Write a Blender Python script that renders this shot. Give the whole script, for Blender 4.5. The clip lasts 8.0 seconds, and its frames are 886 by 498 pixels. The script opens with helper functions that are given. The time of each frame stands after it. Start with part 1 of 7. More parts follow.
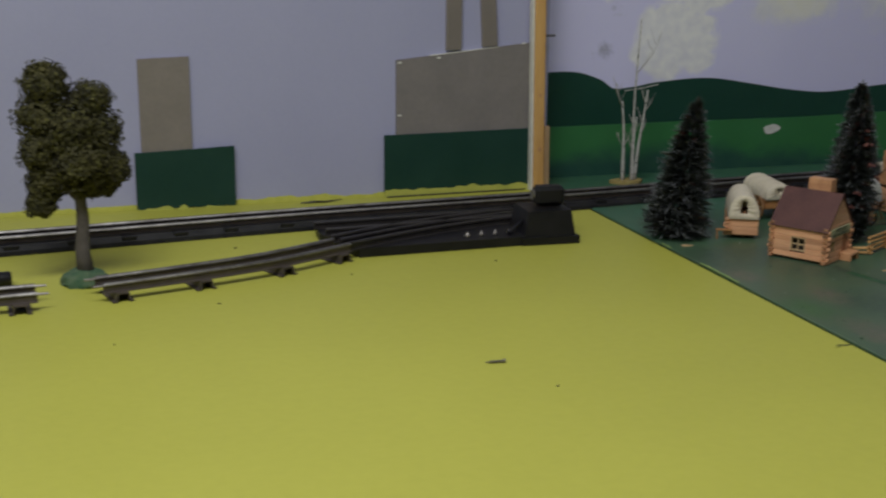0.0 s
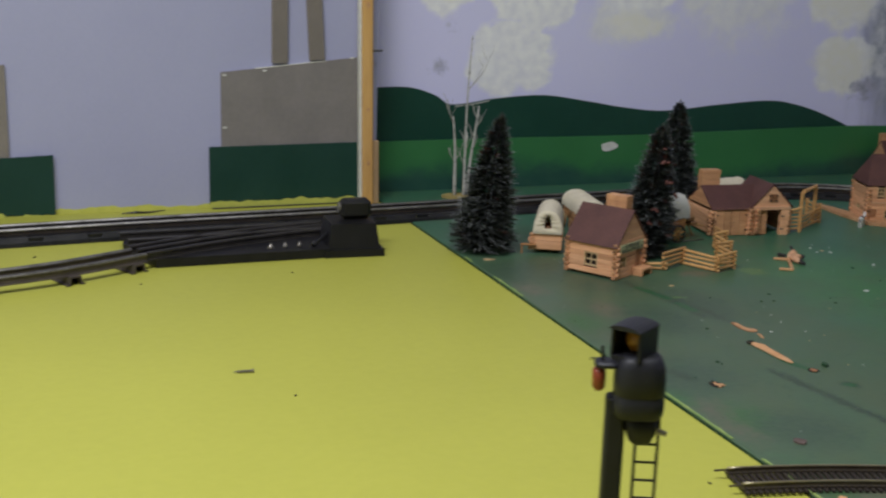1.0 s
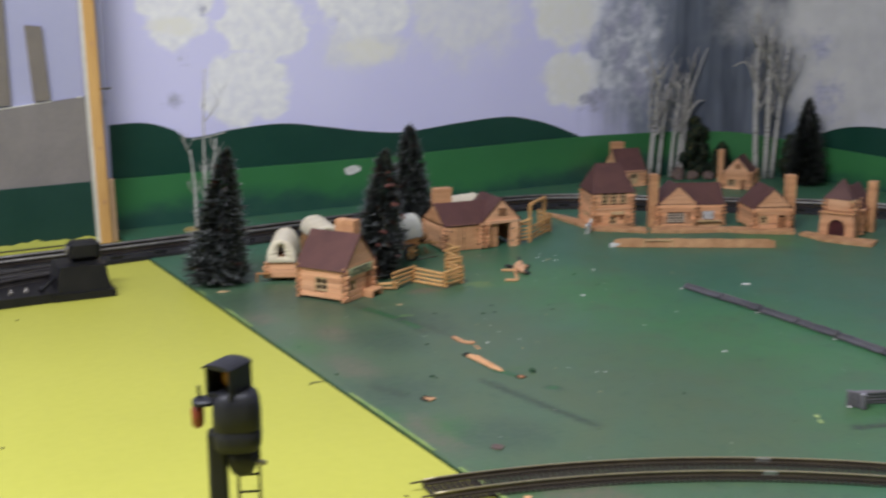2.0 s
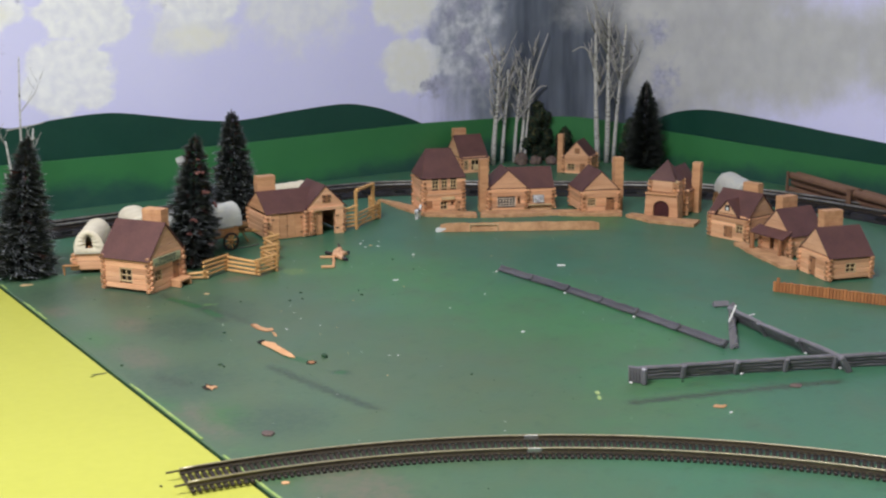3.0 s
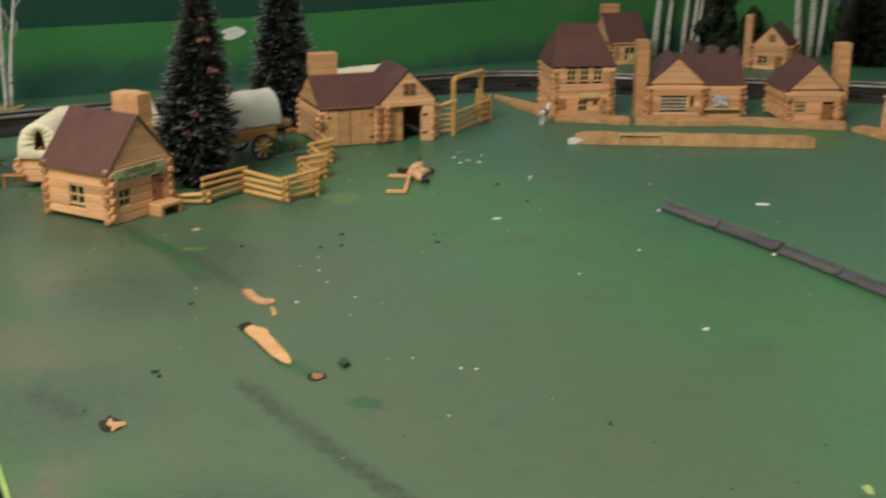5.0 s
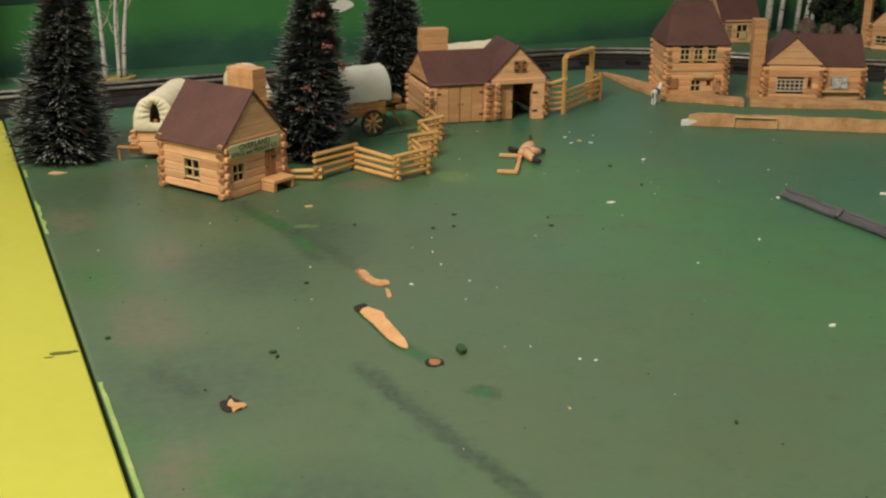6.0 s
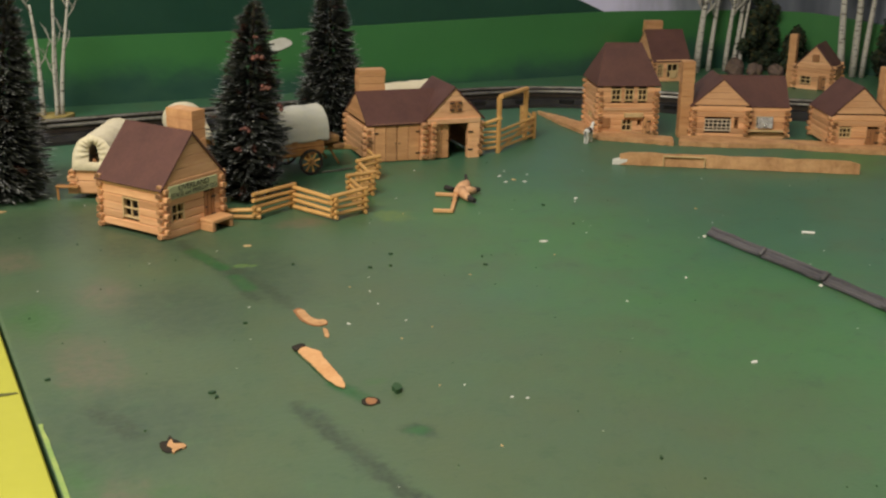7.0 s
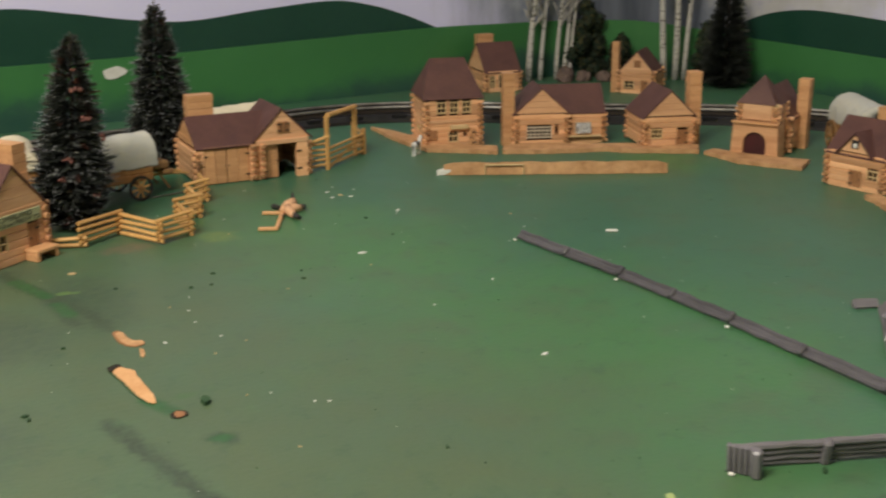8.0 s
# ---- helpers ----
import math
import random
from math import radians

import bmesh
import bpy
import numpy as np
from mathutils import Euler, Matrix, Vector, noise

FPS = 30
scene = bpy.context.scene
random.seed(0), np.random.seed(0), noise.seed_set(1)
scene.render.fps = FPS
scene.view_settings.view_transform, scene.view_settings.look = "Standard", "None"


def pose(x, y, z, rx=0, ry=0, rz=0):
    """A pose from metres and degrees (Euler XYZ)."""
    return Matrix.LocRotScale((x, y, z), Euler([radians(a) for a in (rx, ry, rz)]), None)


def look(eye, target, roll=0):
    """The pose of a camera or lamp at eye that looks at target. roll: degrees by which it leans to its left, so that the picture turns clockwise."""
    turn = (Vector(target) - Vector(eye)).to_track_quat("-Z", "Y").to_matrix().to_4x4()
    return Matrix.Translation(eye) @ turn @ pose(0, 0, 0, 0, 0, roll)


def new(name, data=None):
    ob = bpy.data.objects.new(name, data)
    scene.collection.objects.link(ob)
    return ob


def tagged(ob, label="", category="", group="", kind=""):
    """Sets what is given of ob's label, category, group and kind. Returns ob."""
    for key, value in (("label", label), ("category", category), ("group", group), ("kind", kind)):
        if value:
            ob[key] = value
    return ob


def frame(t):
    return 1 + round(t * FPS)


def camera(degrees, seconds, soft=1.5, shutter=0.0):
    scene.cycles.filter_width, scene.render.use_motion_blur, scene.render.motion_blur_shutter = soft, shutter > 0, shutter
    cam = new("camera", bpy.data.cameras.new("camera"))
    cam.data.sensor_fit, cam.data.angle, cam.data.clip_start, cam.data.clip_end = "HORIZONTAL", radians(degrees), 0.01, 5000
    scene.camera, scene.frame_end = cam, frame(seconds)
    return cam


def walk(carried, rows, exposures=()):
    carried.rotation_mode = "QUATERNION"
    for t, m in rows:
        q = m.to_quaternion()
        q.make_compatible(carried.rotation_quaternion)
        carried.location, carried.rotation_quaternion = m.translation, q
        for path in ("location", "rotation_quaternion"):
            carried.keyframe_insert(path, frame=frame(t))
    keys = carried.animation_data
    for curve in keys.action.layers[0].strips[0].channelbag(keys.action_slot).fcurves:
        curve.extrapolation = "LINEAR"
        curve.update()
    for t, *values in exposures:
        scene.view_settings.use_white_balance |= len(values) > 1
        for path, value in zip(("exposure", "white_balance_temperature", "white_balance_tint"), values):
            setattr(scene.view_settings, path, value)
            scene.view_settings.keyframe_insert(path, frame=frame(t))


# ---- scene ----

# ---- camera ----
cam = camera(40.0, 8.0, soft=2.25, shutter=0.3)
PATH = [
    (0, (-0.5781, 0.0156, 0.3054), (-0.2853, 0.9383, 0.0542), 0.60),
    (0.5, (-0.4901, -0.0045, 0.3014), (-0.1782, 0.9132, 0.0557), 2.20),
    (1, (-0.4421, -0.0410, 0.3079), (-0.1077, 0.8709, 0.0699), 1.81),
    (1.5, (-0.4074, -0.0552, 0.3099), (-0.0097, 0.8328, 0.0789), 0.86),
    (2, (-0.3850, -0.0914, 0.3224), (0.0973, 0.7564, 0.1016), -0.05),
    (2.2, (-0.3767, -0.1124, 0.3308), (0.1481, 0.7107, 0.1140), -0.32),
    (3.3, (-0.2693, -0.1327, 0.2980), (0.2796, 0.6717, 0.0708), -0.21),
    (3.5, (-0.2494, -0.1211, 0.2897), (0.2601, 0.7042, 0.0462), -1.45),
    (4, (-0.1370, -0.0100, 0.2817), (0.3617, 0.8171, 0.0225), 0.47),
    (4.5, (-0.0550, 0.1392, 0.2518), (0.4576, 0.9542, -0.0185), -0.32),
    (5, (-0.0388, 0.2343, 0.2162), (0.3983, 1.0822, -0.0837), 0.31),
    (5.2, (-0.0491, 0.2455, 0.2154), (0.3576, 1.1030, -0.0997), 0.58),
    (6.3, (-0.0476, 0.2496, 0.2246), (0.3201, 1.1213, -0.0995), 0.46),
    (6.5, (-0.0477, 0.2457, 0.2274), (0.3334, 1.1139, -0.0905), 0.78),
    (7, (-0.0518, 0.2364, 0.2310), (0.3649, 1.0946, -0.0689), 1.23),
    (7.5, (-0.0451, 0.2180, 0.2295), (0.3988, 1.0658, -0.0606), 0.53),
    (8, (-0.0310, 0.1840, 0.2418), (0.4702, 0.9995, -0.0474), -0.40),
]
EXPOSE = [(0, -1.00, 5800, 12), (0.5, -0.86, 5700, 11), (1.0, -0.56, 5700, 13), (1.5, -0.24, 5640, 15), (2.0, 0.03, 5620, 17), (3.5, 0.36, 5700, 14), (4.5, 0.10, 6050, 10), (5.0, 0.12, 6650, 4), (6.5, 0.08, 7100, 8), (8.0, 0.14, 6900, 10)]
walk(cam, [(t, look(eye, target, roll)) for t, eye, target, roll in PATH], EXPOSE)

# ---- light: two ceiling tubes of a closed room ----
room_world = bpy.data.worlds.new("room_world")
room_world.use_nodes = True
room_world.node_tree.nodes["Background"].inputs[0].default_value = (0.9, 0.95, 1.0, 1)
room_world.node_tree.nodes["Background"].inputs[1].default_value = 0.05
scene.world = room_world


def ceiling_tube(x, y, z, sx, sy, watts, colour):
    data = bpy.data.lights.new("ceiling_tube", "AREA")
    data.shape, data.size, data.size_y, data.energy, data.color = "RECTANGLE", sx, sy, watts, colour
    ob = new("ceiling_tube", data)
    ob.matrix_basis = pose(x, y, z, 0, 0, 0)
    return ob


ceiling_tube(-0.60, 0.25, 1.32, 0.9, 0.30, 27.0, (1.0, 0.96, 0.90))
ceiling_tube(-1.05, 0.30, 1.38, 0.9, 0.30, 14.0, (1.0, 0.96, 0.90))


# ---- materials ----
def link(tree, a, b):
    tree.links.new(a, b)


def surface(name, a, b, scale=40.0, rough=0.6, bump=0.15, metal=0.0, stretch=(1, 1, 1), fine=8.0, vary=0.0, rough_var=0.12, spec=0.4, depth=0.0006):
    """Two colours mixed by noise at two scales, with fine relief; vary: lightness from piece to piece."""
    m = bpy.data.materials.new(name)
    m.use_nodes = True
    t = m.node_tree
    bsdf = t.nodes["Principled BSDF"]
    co = t.nodes.new("ShaderNodeTexCoord")
    mp = t.nodes.new("ShaderNodeMapping")
    mp.inputs["Scale"].default_value = stretch
    link(t, co.outputs["Object"], mp.inputs["Vector"])
    vec = mp.outputs["Vector"]
    info = t.nodes.new("ShaderNodeObjectInfo")
    if vary:
        add = t.nodes.new("ShaderNodeVectorMath")
        add.operation = "ADD"
        com = t.nodes.new("ShaderNodeCombineXYZ")
        mul = t.nodes.new("ShaderNodeMath")
        mul.operation, mul.inputs[1].default_value = "MULTIPLY", 3.7
        link(t, info.outputs["Random"], mul.inputs[0])
        for k in range(3):
            link(t, mul.outputs[0], com.inputs[k])
        link(t, vec, add.inputs[0])
        link(t, com.outputs[0], add.inputs[1])
        vec = add.outputs[0]
    big = t.nodes.new("ShaderNodeTexNoise")
    big.inputs["Scale"].default_value, big.inputs["Detail"].default_value = scale, 5
    small = t.nodes.new("ShaderNodeTexNoise")
    small.inputs["Scale"].default_value, small.inputs["Detail"].default_value = scale * fine, 4
    link(t, vec, big.inputs["Vector"])
    link(t, vec, small.inputs["Vector"])
    sum_ = t.nodes.new("ShaderNodeMath")
    sum_.operation, sum_.inputs[1].default_value = "MULTIPLY_ADD", 0.45
    link(t, small.outputs[0], sum_.inputs[0])
    link(t, big.outputs[0], sum_.inputs[2])
    rng = t.nodes.new("ShaderNodeMapRange")
    rng.inputs["From Min"].default_value, rng.inputs["From Max"].default_value = 0.5, 0.95
    link(t, sum_.outputs[0], rng.inputs["Value"])
    mix = t.nodes.new("ShaderNodeMix")
    mix.data_type = "RGBA"
    mix.inputs["A"].default_value, mix.inputs["B"].default_value = a, b
    link(t, rng.outputs[0], mix.inputs["Factor"])
    out = mix.outputs["Result"]
    if vary:
        hsv = t.nodes.new("ShaderNodeHueSaturation")
        vr = t.nodes.new("ShaderNodeMapRange")
        vr.inputs["To Min"].default_value, vr.inputs["To Max"].default_value = 1 - vary, 1 + vary
        link(t, info.outputs["Random"], vr.inputs["Value"])
        link(t, vr.outputs[0], hsv.inputs["Value"])
        link(t, out, hsv.inputs["Color"])
        out = hsv.outputs[0]
    link(t, out, bsdf.inputs["Base Color"])
    rr = t.nodes.new("ShaderNodeMapRange")
    rr.inputs["To Min"].default_value, rr.inputs["To Max"].default_value = max(rough - rough_var, 0.05), min(rough + rough_var, 1)
    link(t, big.outputs[0], rr.inputs["Value"])
    link(t, rr.outputs[0], bsdf.inputs["Roughness"])
    bsdf.inputs["Metallic"].default_value = metal
    bsdf.inputs["Specular IOR Level"].default_value = spec
    if bump:
        bm_ = t.nodes.new("ShaderNodeBump")
        bm_.inputs["Strength"].default_value, bm_.inputs["Distance"].default_value = bump, depth
        link(t, small.outputs[0], bm_.inputs["Height"])
        link(t, bm_.outputs[0], bsdf.inputs["Normal"])
    return m


def mul(c, k):
    return (c[0] * k, c[1] * k, c[2] * k, 1)


M_YELLOW = surface("yellow_green_paint", (0.410, 0.405, 0.056, 1), (0.455, 0.45, 0.066, 1), 3.0, 0.55, 0.25, fine=40, spec=0.3)
M_WOOD = surface("log_wood", (0.73, 0.412, 0.222, 1), (0.54, 0.270, 0.130, 1), 60, 0.5, 0.2, stretch=(0.25, 3, 3), vary=0.25)
M_WOODP = surface("plank_wood", (0.66, 0.360, 0.175, 1), (0.47, 0.230, 0.102, 1), 60, 0.55, 0.2, stretch=(0.3, 2.5, 2.5), vary=0.14)
M_GABLE = surface("gable_wood", (0.75, 0.437, 0.245, 1), (0.59, 0.308, 0.160, 1), 60, 0.6, 0.2, stretch=(0.3, 2.5, 2.5), vary=0.14)
M_END = surface("log_end_grain", (0.20, 0.085, 0.034, 1), (0.50, 0.27, 0.125, 1), 250, 0.8, 0.2, vary=0.5)
M_ROOF = surface("brown_card_roof", (0.114, 0.047, 0.038, 1), (0.078, 0.033, 0.029, 1), 45, 0.62, 0.2, vary=0.06)
M_DARKWOOD = surface("stained_door_wood", (0.26, 0.115, 0.05, 1), (0.34, 0.16, 0.07, 1), 80, 0.6, 0.2, stretch=(3, 3, 0.3))
M_REDDOOR = surface("dark_red_door", (0.075, 0.016, 0.018, 1), (0.05, 0.012, 0.014, 1), 80, 0.5, 0.2)
M_MUNTIN = surface("pale_muntin", (0.62, 0.45, 0.24, 1), (0.5, 0.34, 0.17, 1), 90, 0.6, 0.1)
M_WHITEBAR = surface("white_muntin", (0.66, 0.58, 0.47, 1), (0.52, 0.42, 0.30, 1), 90, 0.5, 0.1)
# Iron, and the black that stands in for shade inside openings.
M_IRON_SHADE = surface("black_iron_and_shade", (0.018, 0.016, 0.015, 1), (0.035, 0.03, 0.028, 1), 90, 0.5, 0.2)
M_CARD = surface("tan_card_walk", (0.60, 0.345, 0.17, 1), (0.37, 0.19, 0.085, 1), 70, 0.8, 0.7, fine=5, depth=0.001)
M_CANVAS = surface("cream_canvas", (0.74, 0.67, 0.51, 1), (0.62, 0.55, 0.40, 1), 60, 0.85, 0.4)
M_CANVASG = surface("grey_canvas", (0.46, 0.47, 0.44, 1), (0.53, 0.51, 0.43, 1), 60, 0.85, 0.4)
M_WAGON = surface("wagon_wood", (0.44, 0.22, 0.075, 1), (0.33, 0.15, 0.05, 1), 80, 0.6, 0.2, stretch=(0.3, 3, 3))
M_WHEEL = surface("wheel_wood", (0.34, 0.19, 0.075, 1), (0.20, 0.10, 0.04, 1), 90, 0.6, 0.2)
M_NEEDLE = surface("dark_bristle", (0.028, 0.034, 0.029, 1), (0.055, 0.062, 0.052, 1), 300, 0.5, 0.0, spec=0.5)
# Pale tips: frost, and the bristles' glossy glints put into the colour.
M_FROST_GLINT = surface("frost_glint_bristle", (0.62, 0.64, 0.63, 1), (0.30, 0.32, 0.31, 1), 300, 0.3, 0.0, spec=0.6)
M_BROWNTIP = surface("brown_bristle", (0.10, 0.035, 0.022, 1), (0.06, 0.02, 0.014, 1), 300, 0.6, 0.0)
M_BERRY = surface("dull_copper_tuft", (0.21, 0.080, 0.062, 1), (0.09, 0.034, 0.028, 1), 400, 0.6, 0.4)
M_TRUNK = surface("grey_brown_bark", (0.10, 0.085, 0.062, 1), (0.055, 0.045, 0.032, 1), 120, 0.85, 0.8, stretch=(2, 2, 0.5))
M_LEAF = surface("olive_foam", (0.024, 0.024, 0.013, 1), (0.075, 0.068, 0.022, 1), 60, 0.9, 0.2)
M_LEAF2 = surface("mossy_foam", (0.095, 0.090, 0.020, 1), (0.045, 0.045, 0.014, 1), 90, 0.9, 0.2)
M_MOSS = surface("green_flock", (0.03, 0.085, 0.04, 1), (0.10, 0.14, 0.075, 1), 120, 0.9, 0.6)
M_RAIL = surface("tubular_rail_metal", (0.30, 0.285, 0.265, 1), (0.12, 0.11, 0.10, 1), 40, 0.50, 0.1, metal=0.9)
# Rail tops get their highlight as a brighter brass than the webs below.
M_BRASS = surface("bright_brass_railhead", (0.62, 0.55, 0.38, 1), (0.42, 0.35, 0.22, 1), 60, 0.34, 0.1, metal=0.95)
M_DARKBRASS = surface("dark_brass", (0.105, 0.085, 0.050, 1), (0.060, 0.048, 0.032, 1), 60, 0.5, 0.1, metal=0.4)
M_TIEMETAL = surface("dark_metal_tie", (0.070, 0.058, 0.050, 1), (0.112, 0.092, 0.077, 1), 80, 0.5, 0.2, metal=0.3)
M_ROADBED = surface("black_roadbed", (0.007, 0.007, 0.008, 1), (0.018, 0.017, 0.018, 1), 70, 0.40, 0.3, spec=0.42)
M_PLASTIC = surface("black_plastic", (0.008, 0.008, 0.009, 1), (0.014, 0.013, 0.014, 1), 60, 0.45, 0.08, spec=0.28)
M_TIEBROWN = surface("dark_brown_tie", (0.022, 0.016, 0.012, 1), (0.04, 0.03, 0.022, 1), 90, 0.6, 0.2)
M_GREYFENCE = surface("grey_plastic_fence", (0.185, 0.173, 0.185, 1), (0.105, 0.097, 0.105, 1), 70, 0.34, 0.6, stretch=(0.25, 1, 1.6), spec=0.5)
M_DARKFENCE = surface("dark_grey_plastic_fence", (0.110, 0.104, 0.112, 1), (0.055, 0.051, 0.057, 1), 70, 0.38, 0.6, stretch=(0.25, 1, 1.6), spec=0.45)
M_WHITE = surface("white_scrap", (0.75, 0.74, 0.70, 1), (0.62, 0.60, 0.55, 1), 120, 0.7, 0.2)
M_TIMBER = surface("raw_pine_post", (0.66, 0.40, 0.14, 1), (0.52, 0.29, 0.09, 1), 14, 0.6, 0.2, stretch=(5, 5, 0.5))
M_PALEWOOD = surface("pale_bare_wood", (0.70, 0.40, 0.20, 1), (0.58, 0.29, 0.12, 1), 60, 0.7, 0.3)
M_GREYCARD = surface("grey_board", (0.23, 0.208, 0.20, 1), (0.195, 0.178, 0.172, 1), 25, 0.75, 0.15)
M_TANCARD = surface("tan_grey_board", (0.245, 0.215, 0.19, 1), (0.21, 0.185, 0.165, 1), 25, 0.75, 0.15)
M_DKGREEN = surface("bottle_green_board", (0.008, 0.040, 0.030, 1), (0.011, 0.048, 0.036, 1), 20, 0.5, 0.1)
M_HILLDARK = surface("dark_green_hill_paint", (0.009, 0.048, 0.031, 1), (0.012, 0.058, 0.037, 1), 16, 0.42, 0.1)
M_ROCK = surface("grey_brown_rock", (0.17, 0.115, 0.095, 1), (0.08, 0.06, 0.052, 1), 90, 0.85, 0.9)
M_BUSH = surface("dark_bush", (0.010, 0.022, 0.012, 1), (0.026, 0.042, 0.022, 1), 120, 0.9, 0.2)
M_LOGBROWN = surface("brown_log", (0.21, 0.115, 0.068, 1), (0.13, 0.068, 0.042, 1), 60, 0.7, 0.5, stretch=(0.3, 2, 2))
M_SIGN = surface("pale_green_sign", (0.42, 0.44, 0.25, 1), (0.36, 0.37, 0.2, 1), 90, 0.6, 0.1)
M_INK = surface("dark_sign_ink", (0.05, 0.05, 0.03, 1), (0.07, 0.065, 0.04, 1), 90, 0.7, 0.0)
M_AMBER = surface("amber_lens", (0.42, 0.20, 0.02, 1), (0.3, 0.13, 0.01, 1), 90, 0.3, 0.0)
M_RED = surface("red_lens", (0.24, 0.045, 0.016, 1), (0.15, 0.03, 0.012, 1), 90, 0.3, 0.0)
M_SIGNAL = surface("black_signal_paint", (0.008, 0.008, 0.011, 1), (0.014, 0.014, 0.018, 1), 90, 0.50, 0.1, spec=0.3)
M_BRIGHT = surface("bright_nickel", (0.62, 0.61, 0.58, 1), (0.45, 0.44, 0.42, 1), 120, 0.32, 0.1, metal=0.9)
M_STEEL = surface("grey_steel", (0.30, 0.28, 0.25, 1), (0.18, 0.16, 0.14, 1), 90, 0.4, 0.1, metal=0.8)
M_FOIL = surface("crumpled_foil", (0.95, 0.95, 0.95, 1), (0.86, 0.86, 0.86, 1), 300, 0.28, 1.0, metal=0.35, depth=0.002)
M_FENCEWOOD = surface("fence_rail_wood", (0.62, 0.36, 0.13, 1), (0.48, 0.25, 0.08, 1), 60, 0.6, 0.2, stretch=(0.3, 2, 2), vary=0.15)
M_PALISADE = surface("orange_brown_slat", (0.42, 0.17, 0.055, 1), (0.30, 0.11, 0.035, 1), 60, 0.65, 0.3, vary=0.15)
M_OLIVE = surface("olive_smear", (0.055, 0.060, 0.018, 1), (0.14, 0.14, 0.035, 1), 300, 0.6, 0.2)
M_ROOM = surface("room_wall_paint", (0.55, 0.54, 0.52, 1), (0.60, 0.59, 0.57, 1), 4, 0.8, 0.1)
M_CEIL = surface("ceiling_paint", (0.70, 0.69, 0.66, 1), (0.74, 0.73, 0.70, 1), 4, 0.85, 0.1)
M_CONCRETE = surface("concrete_floor", (0.20, 0.19, 0.18, 1), (0.26, 0.25, 0.23, 1), 6, 0.8, 0.3)


def birch_bark():
    m = surface("birch_bark", (0.58, 0.56, 0.52, 1), (0.44, 0.42, 0.38, 1), 90, 0.8, 0.3)
    t = m.node_tree
    bsdf = t.nodes["Principled BSDF"]
    was = bsdf.inputs["Base Color"].links[0].from_socket
    co = t.nodes.new("ShaderNodeTexCoord")
    mp = t.nodes.new("ShaderNodeMapping")
    mp.inputs["Scale"].default_value = (110, 110, 480)
    no = t.nodes.new("ShaderNodeTexNoise")
    no.inputs["Scale"].default_value, no.inputs["Detail"].default_value = 1.0, 3
    link(t, co.outputs["Object"], mp.inputs["Vector"])
    link(t, mp.outputs[0], no.inputs["Vector"])
    r = t.nodes.new("ShaderNodeMapRange")
    r.inputs["From Min"].default_value, r.inputs["From Max"].default_value = 0.57, 0.66
    link(t, no.outputs[0], r.inputs["Value"])
    mx = t.nodes.new("ShaderNodeMix")
    mx.data_type = "RGBA"
    mx.inputs["B"].default_value = (0.13, 0.115, 0.10, 1)
    link(t, r.outputs[0], mx.inputs["Factor"])
    link(t, was, mx.inputs["A"])
    link(t, mx.outputs["Result"], bsdf.inputs["Base Color"])
    return m


M_BIRCH = birch_bark()
M_TWIG = surface("pale_twig", (0.46, 0.44, 0.41, 1), (0.32, 0.30, 0.27, 1), 90, 0.8, 0.2)


def layered(name, base, layers, rough=0.5, bump=0.2, scale=4.0, spec=0.3, fine=60):
    """A painted surface: base, then layers of (attribute, colour, colour, noise scale, edge, stretch) that the mesh's attributes place and noise breaks up."""
    m = surface(name, base[0], base[1], scale, rough, bump, fine=fine, spec=spec)
    t = m.node_tree
    bsdf = t.nodes["Principled BSDF"]
    out = bsdf.inputs["Base Color"].links[0].from_socket
    for attr, a, b, ns, edge, stretch in layers:
        at = t.nodes.new("ShaderNodeAttribute")
        at.attribute_name = attr
        co = t.nodes.new("ShaderNodeTexCoord")
        mp = t.nodes.new("ShaderNodeMapping")
        mp.inputs["Scale"].default_value = stretch
        no = t.nodes.new("ShaderNodeTexNoise")
        no.inputs["Scale"].default_value, no.inputs["Detail"].default_value, no.inputs["Roughness"].default_value = ns, 8, 0.65
        link(t, co.outputs["Object"], mp.inputs[0])
        link(t, mp.outputs[0], no.inputs["Vector"])
        ad = t.nodes.new("ShaderNodeMath")
        ad.operation = "ADD"
        link(t, at.outputs["Fac"], ad.inputs[0])
        link(t, no.outputs[0], ad.inputs[1])
        r = t.nodes.new("ShaderNodeMapRange")
        r.interpolation_type = "SMOOTHSTEP"
        r.inputs["From Min"].default_value, r.inputs["From Max"].default_value = 1.0 - edge, 1.0 + edge
        link(t, ad.outputs[0], r.inputs["Value"])
        no2 = t.nodes.new("ShaderNodeTexNoise")
        no2.inputs["Scale"].default_value, no2.inputs["Detail"].default_value = ns * 2.3, 6
        link(t, mp.outputs[0], no2.inputs["Vector"])
        c2 = t.nodes.new("ShaderNodeMapRange")
        c2.inputs["From Min"].default_value, c2.inputs["From Max"].default_value = 0.35, 0.65
        link(t, no2.outputs[0], c2.inputs["Value"])
        cm = t.nodes.new("ShaderNodeMix")
        cm.data_type = "RGBA"
        cm.inputs["A"].default_value, cm.inputs["B"].default_value = a, b
        link(t, c2.outputs[0], cm.inputs["Factor"])
        mx = t.nodes.new("ShaderNodeMix")
        mx.data_type = "RGBA"
        link(t, r.outputs[0], mx.inputs["Factor"])
        link(t, out, mx.inputs["A"])
        link(t, cm.outputs["Result"], mx.inputs["B"])
        out = mx.outputs["Result"]
    link(t, out, bsdf.inputs["Base Color"])
    return m


